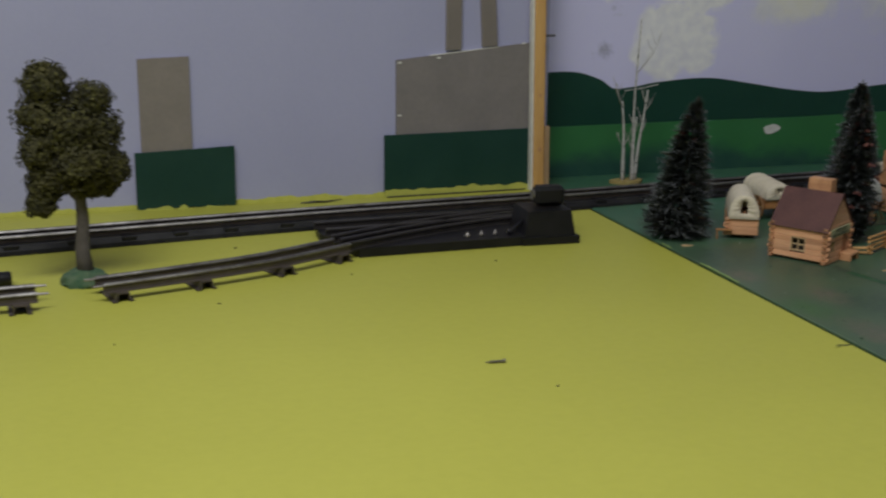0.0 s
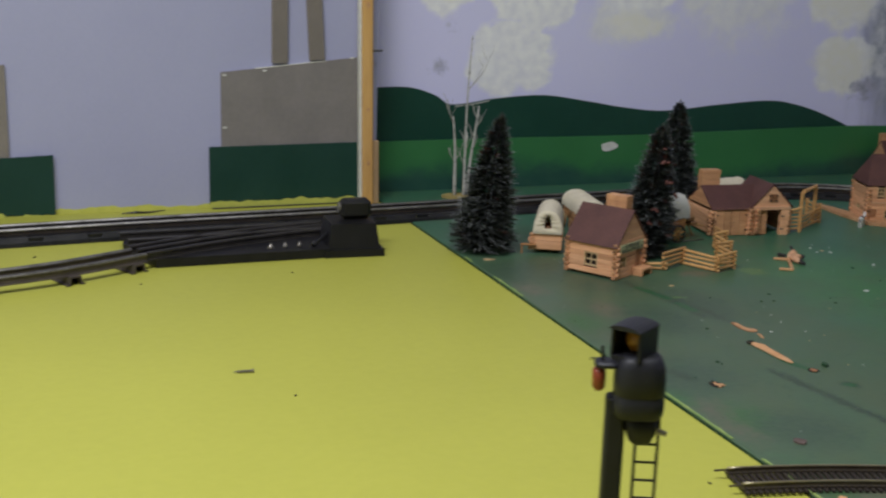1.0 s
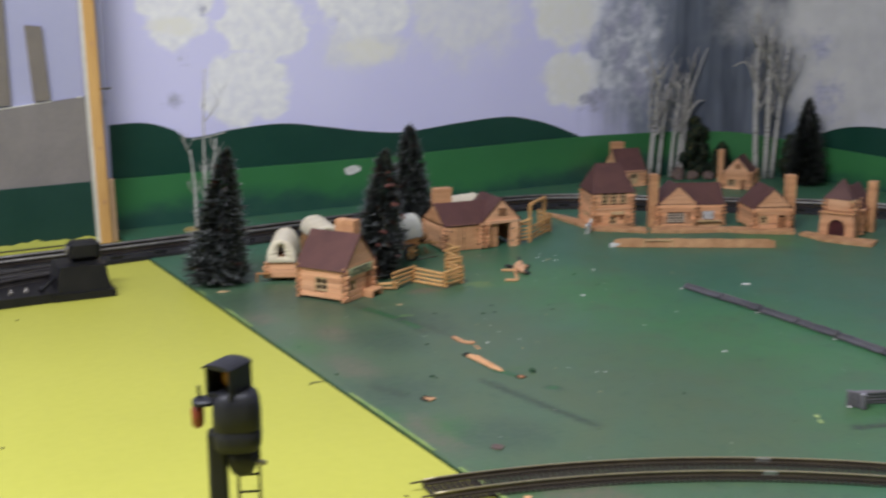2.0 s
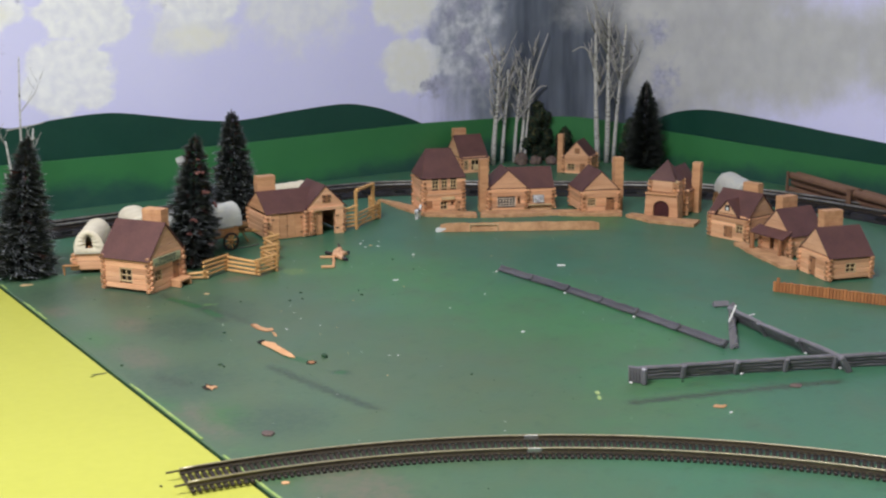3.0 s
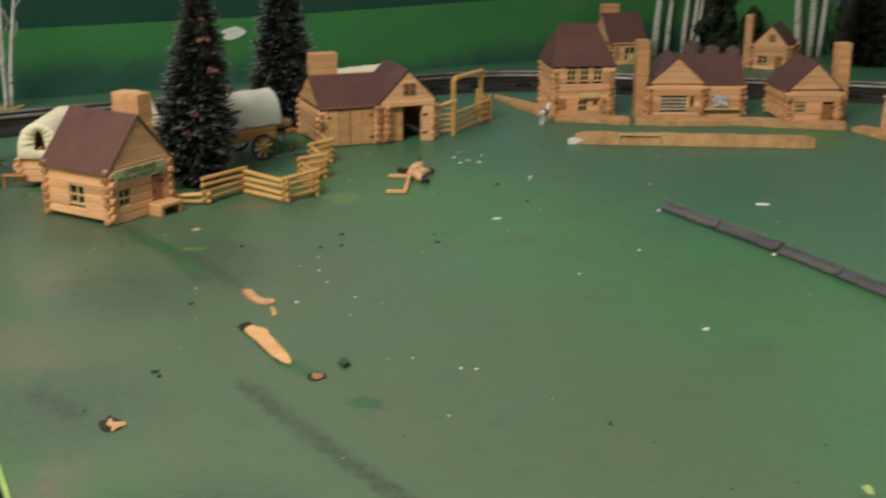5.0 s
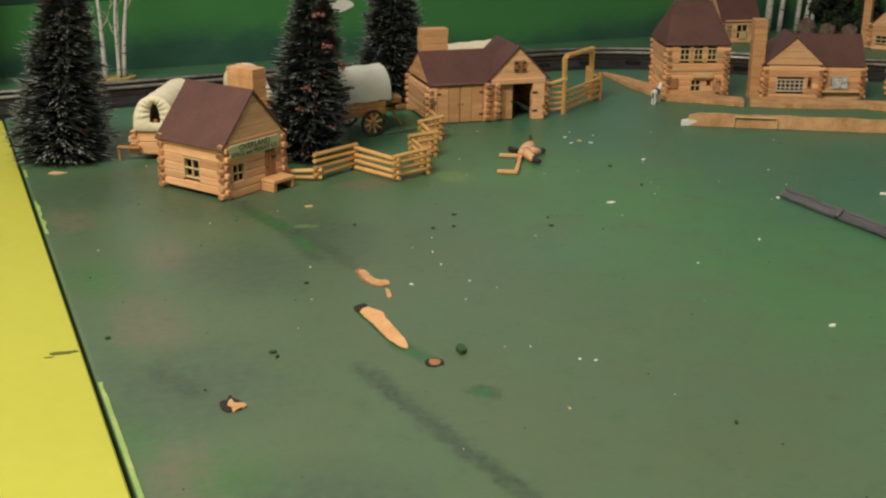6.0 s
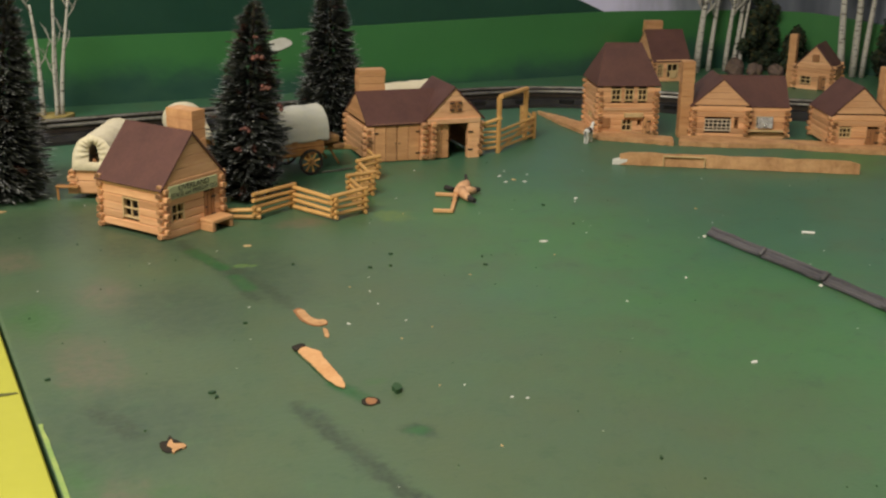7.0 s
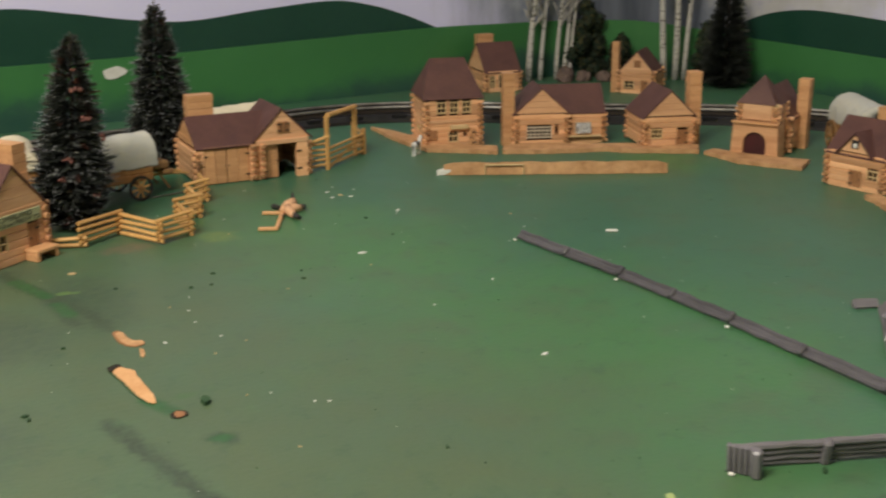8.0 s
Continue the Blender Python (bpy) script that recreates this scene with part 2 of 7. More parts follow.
ONE = (1, 1, 1)
M_SKY = layered("sky_backdrop_paint", ((0.70, 0.68, 0.95, 1), (0.74, 0.72, 0.97, 1)), [
    ("storm", (0.15, 0.175, 0.235, 1), (0.33, 0.35, 0.41, 1), 14, 0.34, (1, 1, 0.3)),
    ("storm_core", (0.060, 0.070, 0.095, 1), (0.13, 0.145, 0.185, 1), 22, 0.30, (1, 1, 0.12)),
    ("veil", (0.84, 0.83, 0.86, 1), (0.77, 0.76, 0.84, 1), 24, 0.30, ONE),
    ("cloud", (0.95, 0.94, 0.93, 1), (0.82, 0.81, 0.86, 1), 28, 0.17, ONE),
    ("swirl", (0.70, 0.70, 0.74, 1), (0.33, 0.35, 0.42, 1), 26, 0.40, ONE),
    ("cloud_east", (0.56, 0.55, 0.545, 1), (0.49, 0.48, 0.485, 1), 12, 0.34, ONE),
    ("cream", (0.87, 0.85, 0.77, 1), (0.88, 0.86, 0.82, 1), 34, 0.26, ONE),
    ("blotch", (0.33, 0.33, 0.43, 1), (0.45, 0.44, 0.55, 1), 60, 0.16, ONE)], 0.6, 0.25, 5)
M_WALLBLUE = layered("grey_blue_wall_paint", ((0.375, 0.378, 0.555, 1), (0.41, 0.413, 0.59, 1)), [
    ("fringe", (0.50, 0.50, 0.09, 1), (0.56, 0.55, 0.11, 1), 60, 0.03, ONE)], 0.6, 0.2, 5)
# Sponged bluish foot, with the gloss's gradient put into its colour.
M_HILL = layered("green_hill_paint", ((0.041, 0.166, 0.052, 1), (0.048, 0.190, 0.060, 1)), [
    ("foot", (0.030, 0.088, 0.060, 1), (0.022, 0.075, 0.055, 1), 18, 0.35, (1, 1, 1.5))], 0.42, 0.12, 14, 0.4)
M_BOARD = layered("green_board_paint", ((0.046, 0.126, 0.066, 1), (0.061, 0.156, 0.084, 1)), [
    # Teal and olive put the board's sheen into colour: bluish far, brownish near left.
    ("teal", (0.043, 0.134, 0.076, 1), (0.047, 0.140, 0.082, 1), 8, 0.5, ONE),
    ("fresh", (0.052, 0.165, 0.056, 1), (0.057, 0.165, 0.062, 1), 16, 0.45, ONE),
    ("olive", (0.080, 0.118, 0.060, 1), (0.072, 0.122, 0.066, 1), 10, 0.45, ONE),
    ("scuff", (0.130, 0.122, 0.082, 1), (0.092, 0.116, 0.068, 1), 75, 0.34, ONE),
    ("moss", (0.045, 0.118, 0.034, 1), (0.058, 0.135, 0.050, 1), 110, 0.36, ONE),
    ("grime", (0.050, 0.085, 0.050, 1), (0.066, 0.104, 0.060, 1), 70, 0.34, ONE),
    ("mark", (0.034, 0.052, 0.032, 1), (0.052, 0.080, 0.046, 1), 150, 0.20, ONE),
    ("darkgreen", (0.022, 0.085, 0.028, 1), (0.03, 0.11, 0.035, 1), 70, 0.2, ONE),
    ("lime", (0.12, 0.20, 0.055, 1), (0.085, 0.17, 0.06, 1), 80, 0.2, ONE)], 0.42, 0.25, 6, 0.45, 45)


def mottle(m, colour, scale, low, high, most):
    """Dust and wear in scattered small patches all over a painted surface."""
    t = m.node_tree
    bsdf = t.nodes["Principled BSDF"]
    out = bsdf.inputs["Base Color"].links[0].from_socket
    co = t.nodes.new("ShaderNodeTexCoord")
    no = t.nodes.new("ShaderNodeTexNoise")
    no.inputs["Scale"].default_value, no.inputs["Detail"].default_value, no.inputs["Roughness"].default_value = scale, 8, 0.7
    link(t, co.outputs["Object"], no.inputs["Vector"])
    r = t.nodes.new("ShaderNodeMapRange")
    r.interpolation_type = "SMOOTHSTEP"
    r.inputs["From Min"].default_value, r.inputs["From Max"].default_value = low, high
    r.inputs["To Max"].default_value = most
    link(t, no.outputs[0], r.inputs["Value"])
    mx = t.nodes.new("ShaderNodeMix")
    mx.data_type = "RGBA"
    mx.inputs["B"].default_value = colour
    link(t, r.outputs[0], mx.inputs["Factor"])
    link(t, out, mx.inputs["A"])
    link(t, mx.outputs["Result"], bsdf.inputs["Base Color"])


mottle(M_BOARD, (0.076, 0.114, 0.062, 1), 17, 0.48, 0.68, 0.45)
mottle(M_BOARD, (0.040, 0.085, 0.046, 1), 60, 0.52, 0.70, 0.50)
mottle(M_BOARD, (0.080, 0.165, 0.075, 1), 38, 0.56, 0.72, 0.40)
mottle(M_BOARD, (0.028, 0.060, 0.034, 1), 280, 0.58, 0.74, 0.45)


# ---- mesh tools ----
class Geo:
    """Gathers vertices and faces of one mesh."""

    def __init__(self):
        self.v, self.f, self.k = [], [], []

    def add(self, verts, faces, k=0, m=None):
        base = len(self.v)
        self.v += [tuple(m @ Vector(p)) if m is not None else tuple(p) for p in verts]
        self.f += [[base + i for i in face] for face in faces]
        self.k += [k] * len(faces)
        return self

    def box(self, c, s, k=0, m=None, cham=0.0):
        """A box round c of size s, with chamfered edges."""
        hx, hy, hz = s[0] / 2, s[1] / 2, s[2] / 2
        if not cham:
            vs = [(c[0] + sx * hx, c[1] + sy * hy, c[2] + sz * hz) for sx in (-1, 1) for sy in (-1, 1) for sz in (-1, 1)]
            return self.add(vs, [(0, 1, 3, 2), (4, 6, 7, 5), (0, 4, 5, 1), (2, 3, 7, 6), (0, 2, 6, 4), (1, 5, 7, 3)], k, m)
        q = min(cham, hx * 0.9, hy * 0.9, hz * 0.9)
        vs, at = [], {}
        for sx in (-1, 1):
            for sy in (-1, 1):
                for sz in (-1, 1):
                    for n, p in enumerate(((hx, hy - q, hz - q), (hx - q, hy, hz - q), (hx - q, hy - q, hz))):
                        at[sx, sy, sz, n] = len(vs)
                        vs.append((c[0] + sx * p[0], c[1] + sy * p[1], c[2] + sz * p[2]))
        fs = []
        for n in range(3):
            o = [i for i in range(3) if i != n]
            for s0 in (-1, 1):
                ring = []
                for a, b in ((-1, -1), (1, -1), (1, 1), (-1, 1)):
                    sg = [0, 0, 0]
                    sg[n], sg[o[0]], sg[o[1]] = s0, a, b
                    ring.append(at[sg[0], sg[1], sg[2], n])
                fs.append(ring)
            for a in (-1, 1):
                for b in (-1, 1):
                    e0, e1 = [0, 0, 0], [0, 0, 0]
                    e0[n], e1[n] = -1, 1
                    e0[o[0]] = e1[o[0]] = a
                    e0[o[1]] = e1[o[1]] = b
                    fs.append([at[(*e0, o[0])], at[(*e1, o[0])], at[(*e1, o[1])], at[(*e0, o[1])]])
        for sx in (-1, 1):
            for sy in (-1, 1):
                for sz in (-1, 1):
                    fs.append([at[sx, sy, sz, 0], at[sx, sy, sz, 1], at[sx, sy, sz, 2]])
        return self.convex(vs, fs, c, k, m)

    def convex(self, vs, fs, c, k=0, m=None):
        """Faces of a convex solid round c, turned outwards."""
        out = []
        for face in fs:
            p = [Vector(vs[i]) for i in face]
            n = (p[1] - p[0]).cross(p[2] - p[1])
            mid = sum(p, Vector()) / len(p)
            out.append(face if n.dot(mid - Vector(c)) > 0 else face[::-1])
        return self.add(vs, out, k, m)

    def prism(self, pts, z0, z1, k=0, m=None, side_k=None):
        """A plan outline (anticlockwise) drawn up from z0 to z1."""
        n = len(pts)
        vs = [(x, y, z0) for x, y in pts] + [(x, y, z1) for x, y in pts]
        self.add(vs, [list(range(n, 2 * n)), list(range(n - 1, -1, -1))], k, m)
        return self.add(vs, [[i, (i + 1) % n, n + (i + 1) % n, n + i] for i in range(n)], k if side_k is None else side_k, m)

    def tube(self, path, radii, n=8, k=0, m=None, caps=True):
        """A round limb along a path."""
        pts = [Vector(p) for p in path]
        vs, fs = [], []
        for i, p in enumerate(pts):
            d = (pts[min(i + 1, len(pts) - 1)] - pts[max(i - 1, 0)]).normalized()
            side = d.cross(Vector((0, 0, 1)) if abs(d.z) < 0.9 else Vector((1, 0, 0))).normalized()
            up = side.cross(d)
            r = radii[i] if hasattr(radii, "__len__") else radii
            vs += [p + (side * math.cos(a) + up * math.sin(a)) * r for a in (2 * math.pi * j / n for j in range(n))]
        for i in range(len(pts) - 1):
            for j in range(n):
                fs.append([i * n + j, i * n + (j + 1) % n, (i + 1) * n + (j + 1) % n, (i + 1) * n + j])
        if caps:
            fs.append(list(range(n - 1, -1, -1)))
            fs.append([(len(pts) - 1) * n + j for j in range(n)])
        return self.add(vs, fs, k, m)

    def lathe(self, prof, n=16, k=0, m=None):
        """A profile of (radius, height) turned round z."""
        vs, fs = [], []
        for r, z in prof:
            vs += [(r * math.cos(2 * math.pi * j / n), r * math.sin(2 * math.pi * j / n), z) for j in range(n)]
        for i in range(len(prof) - 1):
            for j in range(n):
                fs.append([i * n + j, i * n + (j + 1) % n, (i + 1) * n + (j + 1) % n, (i + 1) * n + j])
        fs.append(list(range(n - 1, -1, -1)))
        fs.append([(len(prof) - 1) * n + j for j in range(n)])
        return self.add(vs, fs, k, m)

    def slab(self, corners, th, k=0, m=None):
        """A flat panel: corners seen anticlockwise from outside, thickened inwards."""
        p = [Vector(c) for c in corners]
        nrm = (p[1] - p[0]).cross(p[2] - p[1]).normalized()
        vs = p + [q - nrm * th for q in p]
        n = len(p)
        fs = [list(range(n)), list(range(2 * n - 1, n - 1, -1))] + [[i, n + i, n + (i + 1) % n, (i + 1) % n] for i in range(n)]
        return self.add(vs, fs, k, m)

    def sweep(self, path, prof, k=0, close=True):
        """A section of (offset to the left, height) swept along a plan path."""
        n, vs, fs = len(prof), [], []
        for i, p in enumerate(path):
            a, b = path[max(i - 1, 0)], path[min(i + 1, len(path) - 1)]
            d = Vector((b[0] - a[0], b[1] - a[1])).normalized()
            vs += [(p[0] - d.y * o, p[1] + d.x * o, z) for o, z in prof]
        for i in range(len(path) - 1):
            for j in range(n if close else n - 1):
                fs.append([i * n + j, (i + 1) * n + j, (i + 1) * n + (j + 1) % n, i * n + (j + 1) % n])
        if close:
            fs.append(list(range(n)))
            fs.append([(len(path) - 1) * n + j for j in range(n - 1, -1, -1)])
        return self.add(vs, fs, k)

    def mesh(self, name, mats, smooth=False):
        me = bpy.data.meshes.new(name)
        me.from_pydata(self.v, [], self.f)
        for mt in mats:
            me.materials.append(mt)
        me.polygons.foreach_set("material_index", self.k)
        if smooth:
            me.polygons.foreach_set("use_smooth", [True] * len(self.f))
        me.update()
        return me


def put(name, geo, mats, parent=None, label="", m=None, smooth=False):
    """One mesh object, under a thing or a part, or at top level."""
    data = geo.mesh(name, mats if isinstance(mats, (list, tuple)) else [mats], smooth) if isinstance(geo, Geo) else geo
    ob = new(name, data)
    if parent is not None:
        ob.parent = parent
    if m is not None:
        ob.matrix_basis = m
    return tagged(ob, label) if label else ob


def thing(name, m, label, category, group="", kind=""):
    """An empty at the base of a thing, which parents its parts."""
    ob = new(name)
    ob.empty_display_size = 0.01
    ob.matrix_basis = m
    return tagged(ob, label, category, group, kind)


def spline(pts, n=8):
    """A smooth plan path through points."""
    out = []
    for i in range(len(pts) - 1):
        p0, p1, p2, p3 = (Vector(pts[min(max(j, 0), len(pts) - 1)]) for j in (i - 1, i, i + 1, i + 2))
        for s in range(n):
            t = s / n
            out.append(0.5 * (2 * p1 + (p2 - p0) * t + (2 * p0 - 5 * p1 + 4 * p2 - p3) * t * t + (3 * p1 - p0 - 3 * p2 + p3) * t ** 3))
    out.append(Vector(pts[-1]))
    return out


def facing(a, b, z=0.0):
    """The pose whose x runs from a to b in plan, from a."""
    return pose(a[0], a[1], z, 0, 0, math.degrees(math.atan2(b[1] - a[1], b[0] - a[0])))


def gap(a, b):
    return math.hypot(b[0] - a[0], b[1] - a[1])


def blob(p, c, r):
    """Falls from 1 at c to 0 at the ellipse r round it, and on below."""
    return 1 - math.hypot((p[0] - c[0]) / r[0], (p[1] - c[1]) / r[1])


def near_line(p, pts, w):
    """1 on a polyline, 0 at distance w from it."""
    best = 9.0
    for a, b in zip(pts, pts[1:]):
        d = (b[0] - a[0], b[1] - a[1])
        t = min(max(((p[0] - a[0]) * d[0] + (p[1] - a[1]) * d[1]) / (d[0] ** 2 + d[1] ** 2), 0), 1)
        best = min(best, math.hypot(p[0] - a[0] - t * d[0], p[1] - a[1] - t * d[1]))
    return 1 - best / w


def attribute(me, name, values):
    me.attributes.new(name, "FLOAT", "POINT").data.foreach_set("value", values)


# ---- the large structure ----
LEFT_Y, BACK_Y, RIGHT_X, COVE = 1.402, 1.46, 1.10, 0.25
CEIL, FLOOR, WEST, SOUTH = 1.45, -0.90, -1.9, -2.2


def wall_point(s, inward=0.0):
    """The plan point at the run s along the backdrop: straight, round the coved corner, straight again."""
    cx, cy, r = RIGHT_X - COVE, BACK_Y - COVE, COVE - inward
    if s <= cx:
        return s, BACK_Y - inward
    a = (s - cx) / COVE
    if a <= math.pi / 2:
        return cx + r * math.sin(a), cy + r * math.cos(a)
    return RIGHT_X - inward, cy - (s - cx - COVE * math.pi / 2)


def sheet(runs, heights, at, back):
    """A curved sheet with thickness, and its front vertices' (run, height)."""
    g, keys = Geo(), []
    nz = len(heights)
    for inw in (0.0, -back):
        for s in runs:
            for z in heights:
                g.v.append((*at(s, inw), z))
                keys.append((s, z))
    off = len(runs) * nz
    for i in range(len(runs) - 1):
        for j in range(nz - 1):
            q = [i * nz + j, (i + 1) * nz + j, (i + 1) * nz + j + 1, i * nz + j + 1]
            g.f += [q, [off + x for x in q[::-1]]]
            g.k += [0, 0]
        for j in (0, nz - 1):
            q = [i * nz + j, (i + 1) * nz + j, off + (i + 1) * nz + j, off + i * nz + j]
            g.f.append(q if j else q[::-1])
            g.k.append(0)
    return g, keys


def steps(a, b, n):
    return [a + (b - a) * i / n for i in range(n + 1)]


def puffs(x0, x1, z0, z1, n, seed):
    """Sponge dabs that fill a cloud's outline unevenly."""
    rnd = random.Random(seed)
    w, h = x1 - x0, z1 - z0
    dabs = [((x0 + x1) / 2, (z0 + z1) / 2, w * 0.42, h * 0.44)]
    for _ in range(n):
        a, r = rnd.uniform(0, 2 * math.pi), rnd.uniform(0.55, 0.95)
        dabs.append(((x0 + x1) / 2 + r * 0.42 * w * math.cos(a), (z0 + z1) / 2 + r * 0.40 * h * math.sin(a), rnd.uniform(0.012, 0.026), rnd.uniform(0.009, 0.018)))
    return dabs


CLOUDS = (puffs(0.050, 0.152, 0.226, 0.345, 18, 1) + puffs(0.162, 0.290, 0.205, 0.310, 22, 2) + puffs(0.132, 0.262, 0.122, 0.226, 22, 3) + puffs(0.288, 0.450, 0.230, 0.345, 22, 4)
          + puffs(0.645, 0.795, 0.208, 0.345, 16, 5) + puffs(0.672, 0.790, 0.120, 0.208, 14, 6))
VEIL = puffs(0.43, 0.640, 0.195, 0.36, 22, 8) + puffs(0.30, 0.44, 0.190, 0.26, 10, 9)
SWIRL = puffs(0.770, 0.900, 0.115, 0.31, 22, 7)
CLOUDS_EAST = [(1.235, 0.175, 0.13, 0.11), (1.34, 0.19, 0.12, 0.10), (1.46, 0.19, 0.11, 0.07), (1.62, 0.20, 0.12, 0.07), (1.25, 0.25, 0.2, 0.07)]
CREAM = [(0.098, 0.257, 0.036, 0.012), (0.378, 0.217, 0.040, 0.020), (0.722, 0.163, 0.050, 0.040), (0.715, 0.265, 0.060, 0.050)]
BLOTCH = [(0.112, 0.212, 0.014, 0.016), (0.095, 0.162, 0.016, 0.014), (0.140, 0.275, 0.010, 0.012), (0.332, 0.264, 0.009, 0.009), (0.800, 0.245, 0.022, 0.028), (0.825, 0.195, 0.022, 0.045), (0.770, 0.128, 0.040, 0.022), (0.862, 0.150, 0.030, 0.045),
          (0.850, 0.255, 0.020, 0.030), (1.17, 0.13, 0.04, 0.05), (1.155, 0.21, 0.035, 0.035)]


def backdrop_sky():
    runs = steps(-0.005, 2.9, 360)
    hs = steps(-0.03, 0.36, 48) + [0.6, 1.0, CEIL]
    g, keys = sheet(runs, hs, wall_point, 0.03)
    me = g.mesh("backdrop_sky", [M_SKY])
    attribute(me, "cloud", [0.5 + 0.75 * max(blob(p, (c[0], c[1]), (c[2], c[3])) for c in CLOUDS) for p in keys])
    attribute(me, "veil", [0.5 + 0.6 * max(blob(p, (c[0], c[1]), (c[2], c[3])) for c in VEIL) for p in keys])
    attribute(me, "swirl", [0.5 + 0.6 * max(blob(p, (c[0], c[1]), (c[2], c[3])) for c in SWIRL) for p in keys])
    attribute(me, "cloud_east", [0.5 + 0.75 * max(blob(p, (c[0], c[1]), (c[2], c[3])) for c in CLOUDS_EAST) for p in keys])
    attribute(me, "cream", [0.42 + 0.7 * max(blob(p, (c[0], c[1]), (c[2], c[3])) for c in CREAM) for p in keys])
    attribute(me, "blotch", [0.33 + 0.3 * max(blob(p, (c[0], c[1]), (c[2], c[3])) for c in BLOTCH) for p in keys])
    attribute(me, "storm", [0.5 + 1.3 * blob(p, (1.00, 0.19), (0.225, 0.24)) for p in keys])
    attribute(me, "storm_core", [0.5 + 1.2 * blob(p, (1.015, 0.21), (0.11, 0.22)) for p in keys])
    return tagged(new("backdrop", me), "lavender sky backdrop with sponged clouds, coved round the corner", "backdrop", kind="structure")


backdrop_sky()


def profile_height(pts, s):
    for a, b, c, d in zip([pts[0]] + pts, pts, pts[1:], pts[2:] + [pts[-1]]):
        if b[0] <= s <= c[0]:
            t = (s - b[0]) / (c[0] - b[0])
            mb = (c[1] - a[1]) / max(c[0] - a[0], 1e-6) * (c[0] - b[0])
            mc = (d[1] - b[1]) / max(d[0] - b[0], 1e-6) * (c[0] - b[0])
            return (2 * t ** 3 - 3 * t * t + 1) * b[1] + (t ** 3 - 2 * t * t + t) * mb + (3 * t * t - 2 * t ** 3) * c[1] + (t ** 3 - t * t) * mc
    return pts[0][1] if s < pts[0][0] else pts[-1][1]


def hill(name, pts, off, mat, label, n=160, foot=0.0):
    """A flat hill board against the backdrop, with the given skyline."""
    runs = steps(pts[0][0], pts[-1][0], n)
    g, keys = Geo(), []
    rows = 7
    for inw in (off, off - 0.003):
        for s in runs:
            top = profile_height(pts, s)
            for j in range(rows):
                z = foot + (top - foot) * j / (rows - 1)
                g.v.append((*wall_point(s, inw), z))
                keys.append((s, z))
    o = len(runs) * rows
    for i in range(len(runs) - 1):
        for j in range(rows - 1):
            g.f.append([i * rows + j, (i + 1) * rows + j, (i + 1) * rows + j + 1, i * rows + j + 1])
        j = rows - 1
        g.f.append([i * rows + j, (i + 1) * rows + j, o + (i + 1) * rows + j, o + i * rows + j])
    g.k = [0] * len(g.f)
    me = g.mesh(name, [mat])
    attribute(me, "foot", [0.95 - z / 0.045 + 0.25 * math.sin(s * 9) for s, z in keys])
    return tagged(new(name, me), label, "backdrop hill", kind="structure")


HILL_FRONT = [(0.0, 0.066), (0.2, 0.067), (0.4, 0.067), (0.55, 0.070), (0.74, 0.073), (0.86, 0.071), (1.015, 0.070), (1.055, 0.067), (1.12, 0.060),
              (1.18, 0.054), (1.28, 0.052), (1.42, 0.051), (1.9, 0.050), (2.9, 0.05)]
HILL_WEST = [(0.0, 0.135), (0.055, 0.135), (0.091, 0.124), (0.108, 0.113), (0.138, 0.114), (0.17, 0.119), (0.245, 0.123), (0.312, 0.114), (0.367, 0.105),
             (0.43, 0.0995), (0.521, 0.107), (0.607, 0.1115), (0.655, 0.104), (0.70, 0.090), (0.747, 0.071)]
HILL_EAST = [(1.135, 0.055), (1.168, 0.074), (1.206, 0.087), (1.26, 0.094), (1.33, 0.093), (1.432, 0.088), (1.515, 0.083), (1.75, 0.075), (2.1, 0.1), (2.9, 0.08)]
hill("backdrop_hill_west", HILL_WEST, 0.005, M_HILLDARK, "dark green rolling hill board on the sky backdrop")
hill("backdrop_hill_east", HILL_EAST, 0.005, M_HILLDARK, "dark green rolling hill board beyond the corner")
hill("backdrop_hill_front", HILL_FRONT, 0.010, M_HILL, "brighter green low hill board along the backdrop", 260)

# the plain wall beside the backdrop, with a ragged yellow paint edge at its foot
runs = steps(WEST, -0.006, 170)
hs = steps(-0.03, 0.05, 24) + [0.1, 0.2, 0.5, 1.0, CEIL]
g, keys = sheet(runs, hs, lambda s, inw: (s, LEFT_Y - inw), 0.05)
me = g.mesh("wall_west_side", [M_WALLBLUE])
attribute(me, "fringe", [0.5 + (0.004 + 0.004 * noise.noise((s * 40, 0, 0)) + 0.003 * noise.noise((s * 11, 3, 0)) - z) / 0.006 for s, z in keys])
tagged(new("wall_north", me), "grey-blue painted wall with a ragged yellow foot", "wall", kind="structure")

put("wall_west", Geo().box((WEST - 0.05, -0.4, (CEIL + FLOOR) / 2), (0.1, 3.8, CEIL - FLOOR)), M_ROOM)
put("wall_south", Geo().box((0, SOUTH - 0.05, (CEIL + FLOOR) / 2), (4.2, 0.1, CEIL - FLOOR)), M_ROOM)
put("wall_east", Geo().box((RIGHT_X + 0.10, -0.9, (CEIL + FLOOR) / 2), (0.1, 3.1, CEIL - FLOOR)), M_ROOM)
put("ceiling", Geo().box((0, -0.3, CEIL + 0.05), (4.6, 4.2, 0.1)), M_CEIL)
put("floor", Geo().box((0, -0.3, FLOOR - 0.05), (4.6, 4.2, 0.1)), M_CONCRETE)
for nm, text in (("wall_west", "plain painted room wall"), ("wall_south", "plain painted room wall"), ("wall_east", "plain painted room wall"),
                 ("ceiling", "plain white ceiling"), ("floor", "bare concrete floor")):
    tagged(bpy.data.objects[nm], text, nm.split("_")[0], kind="structure")

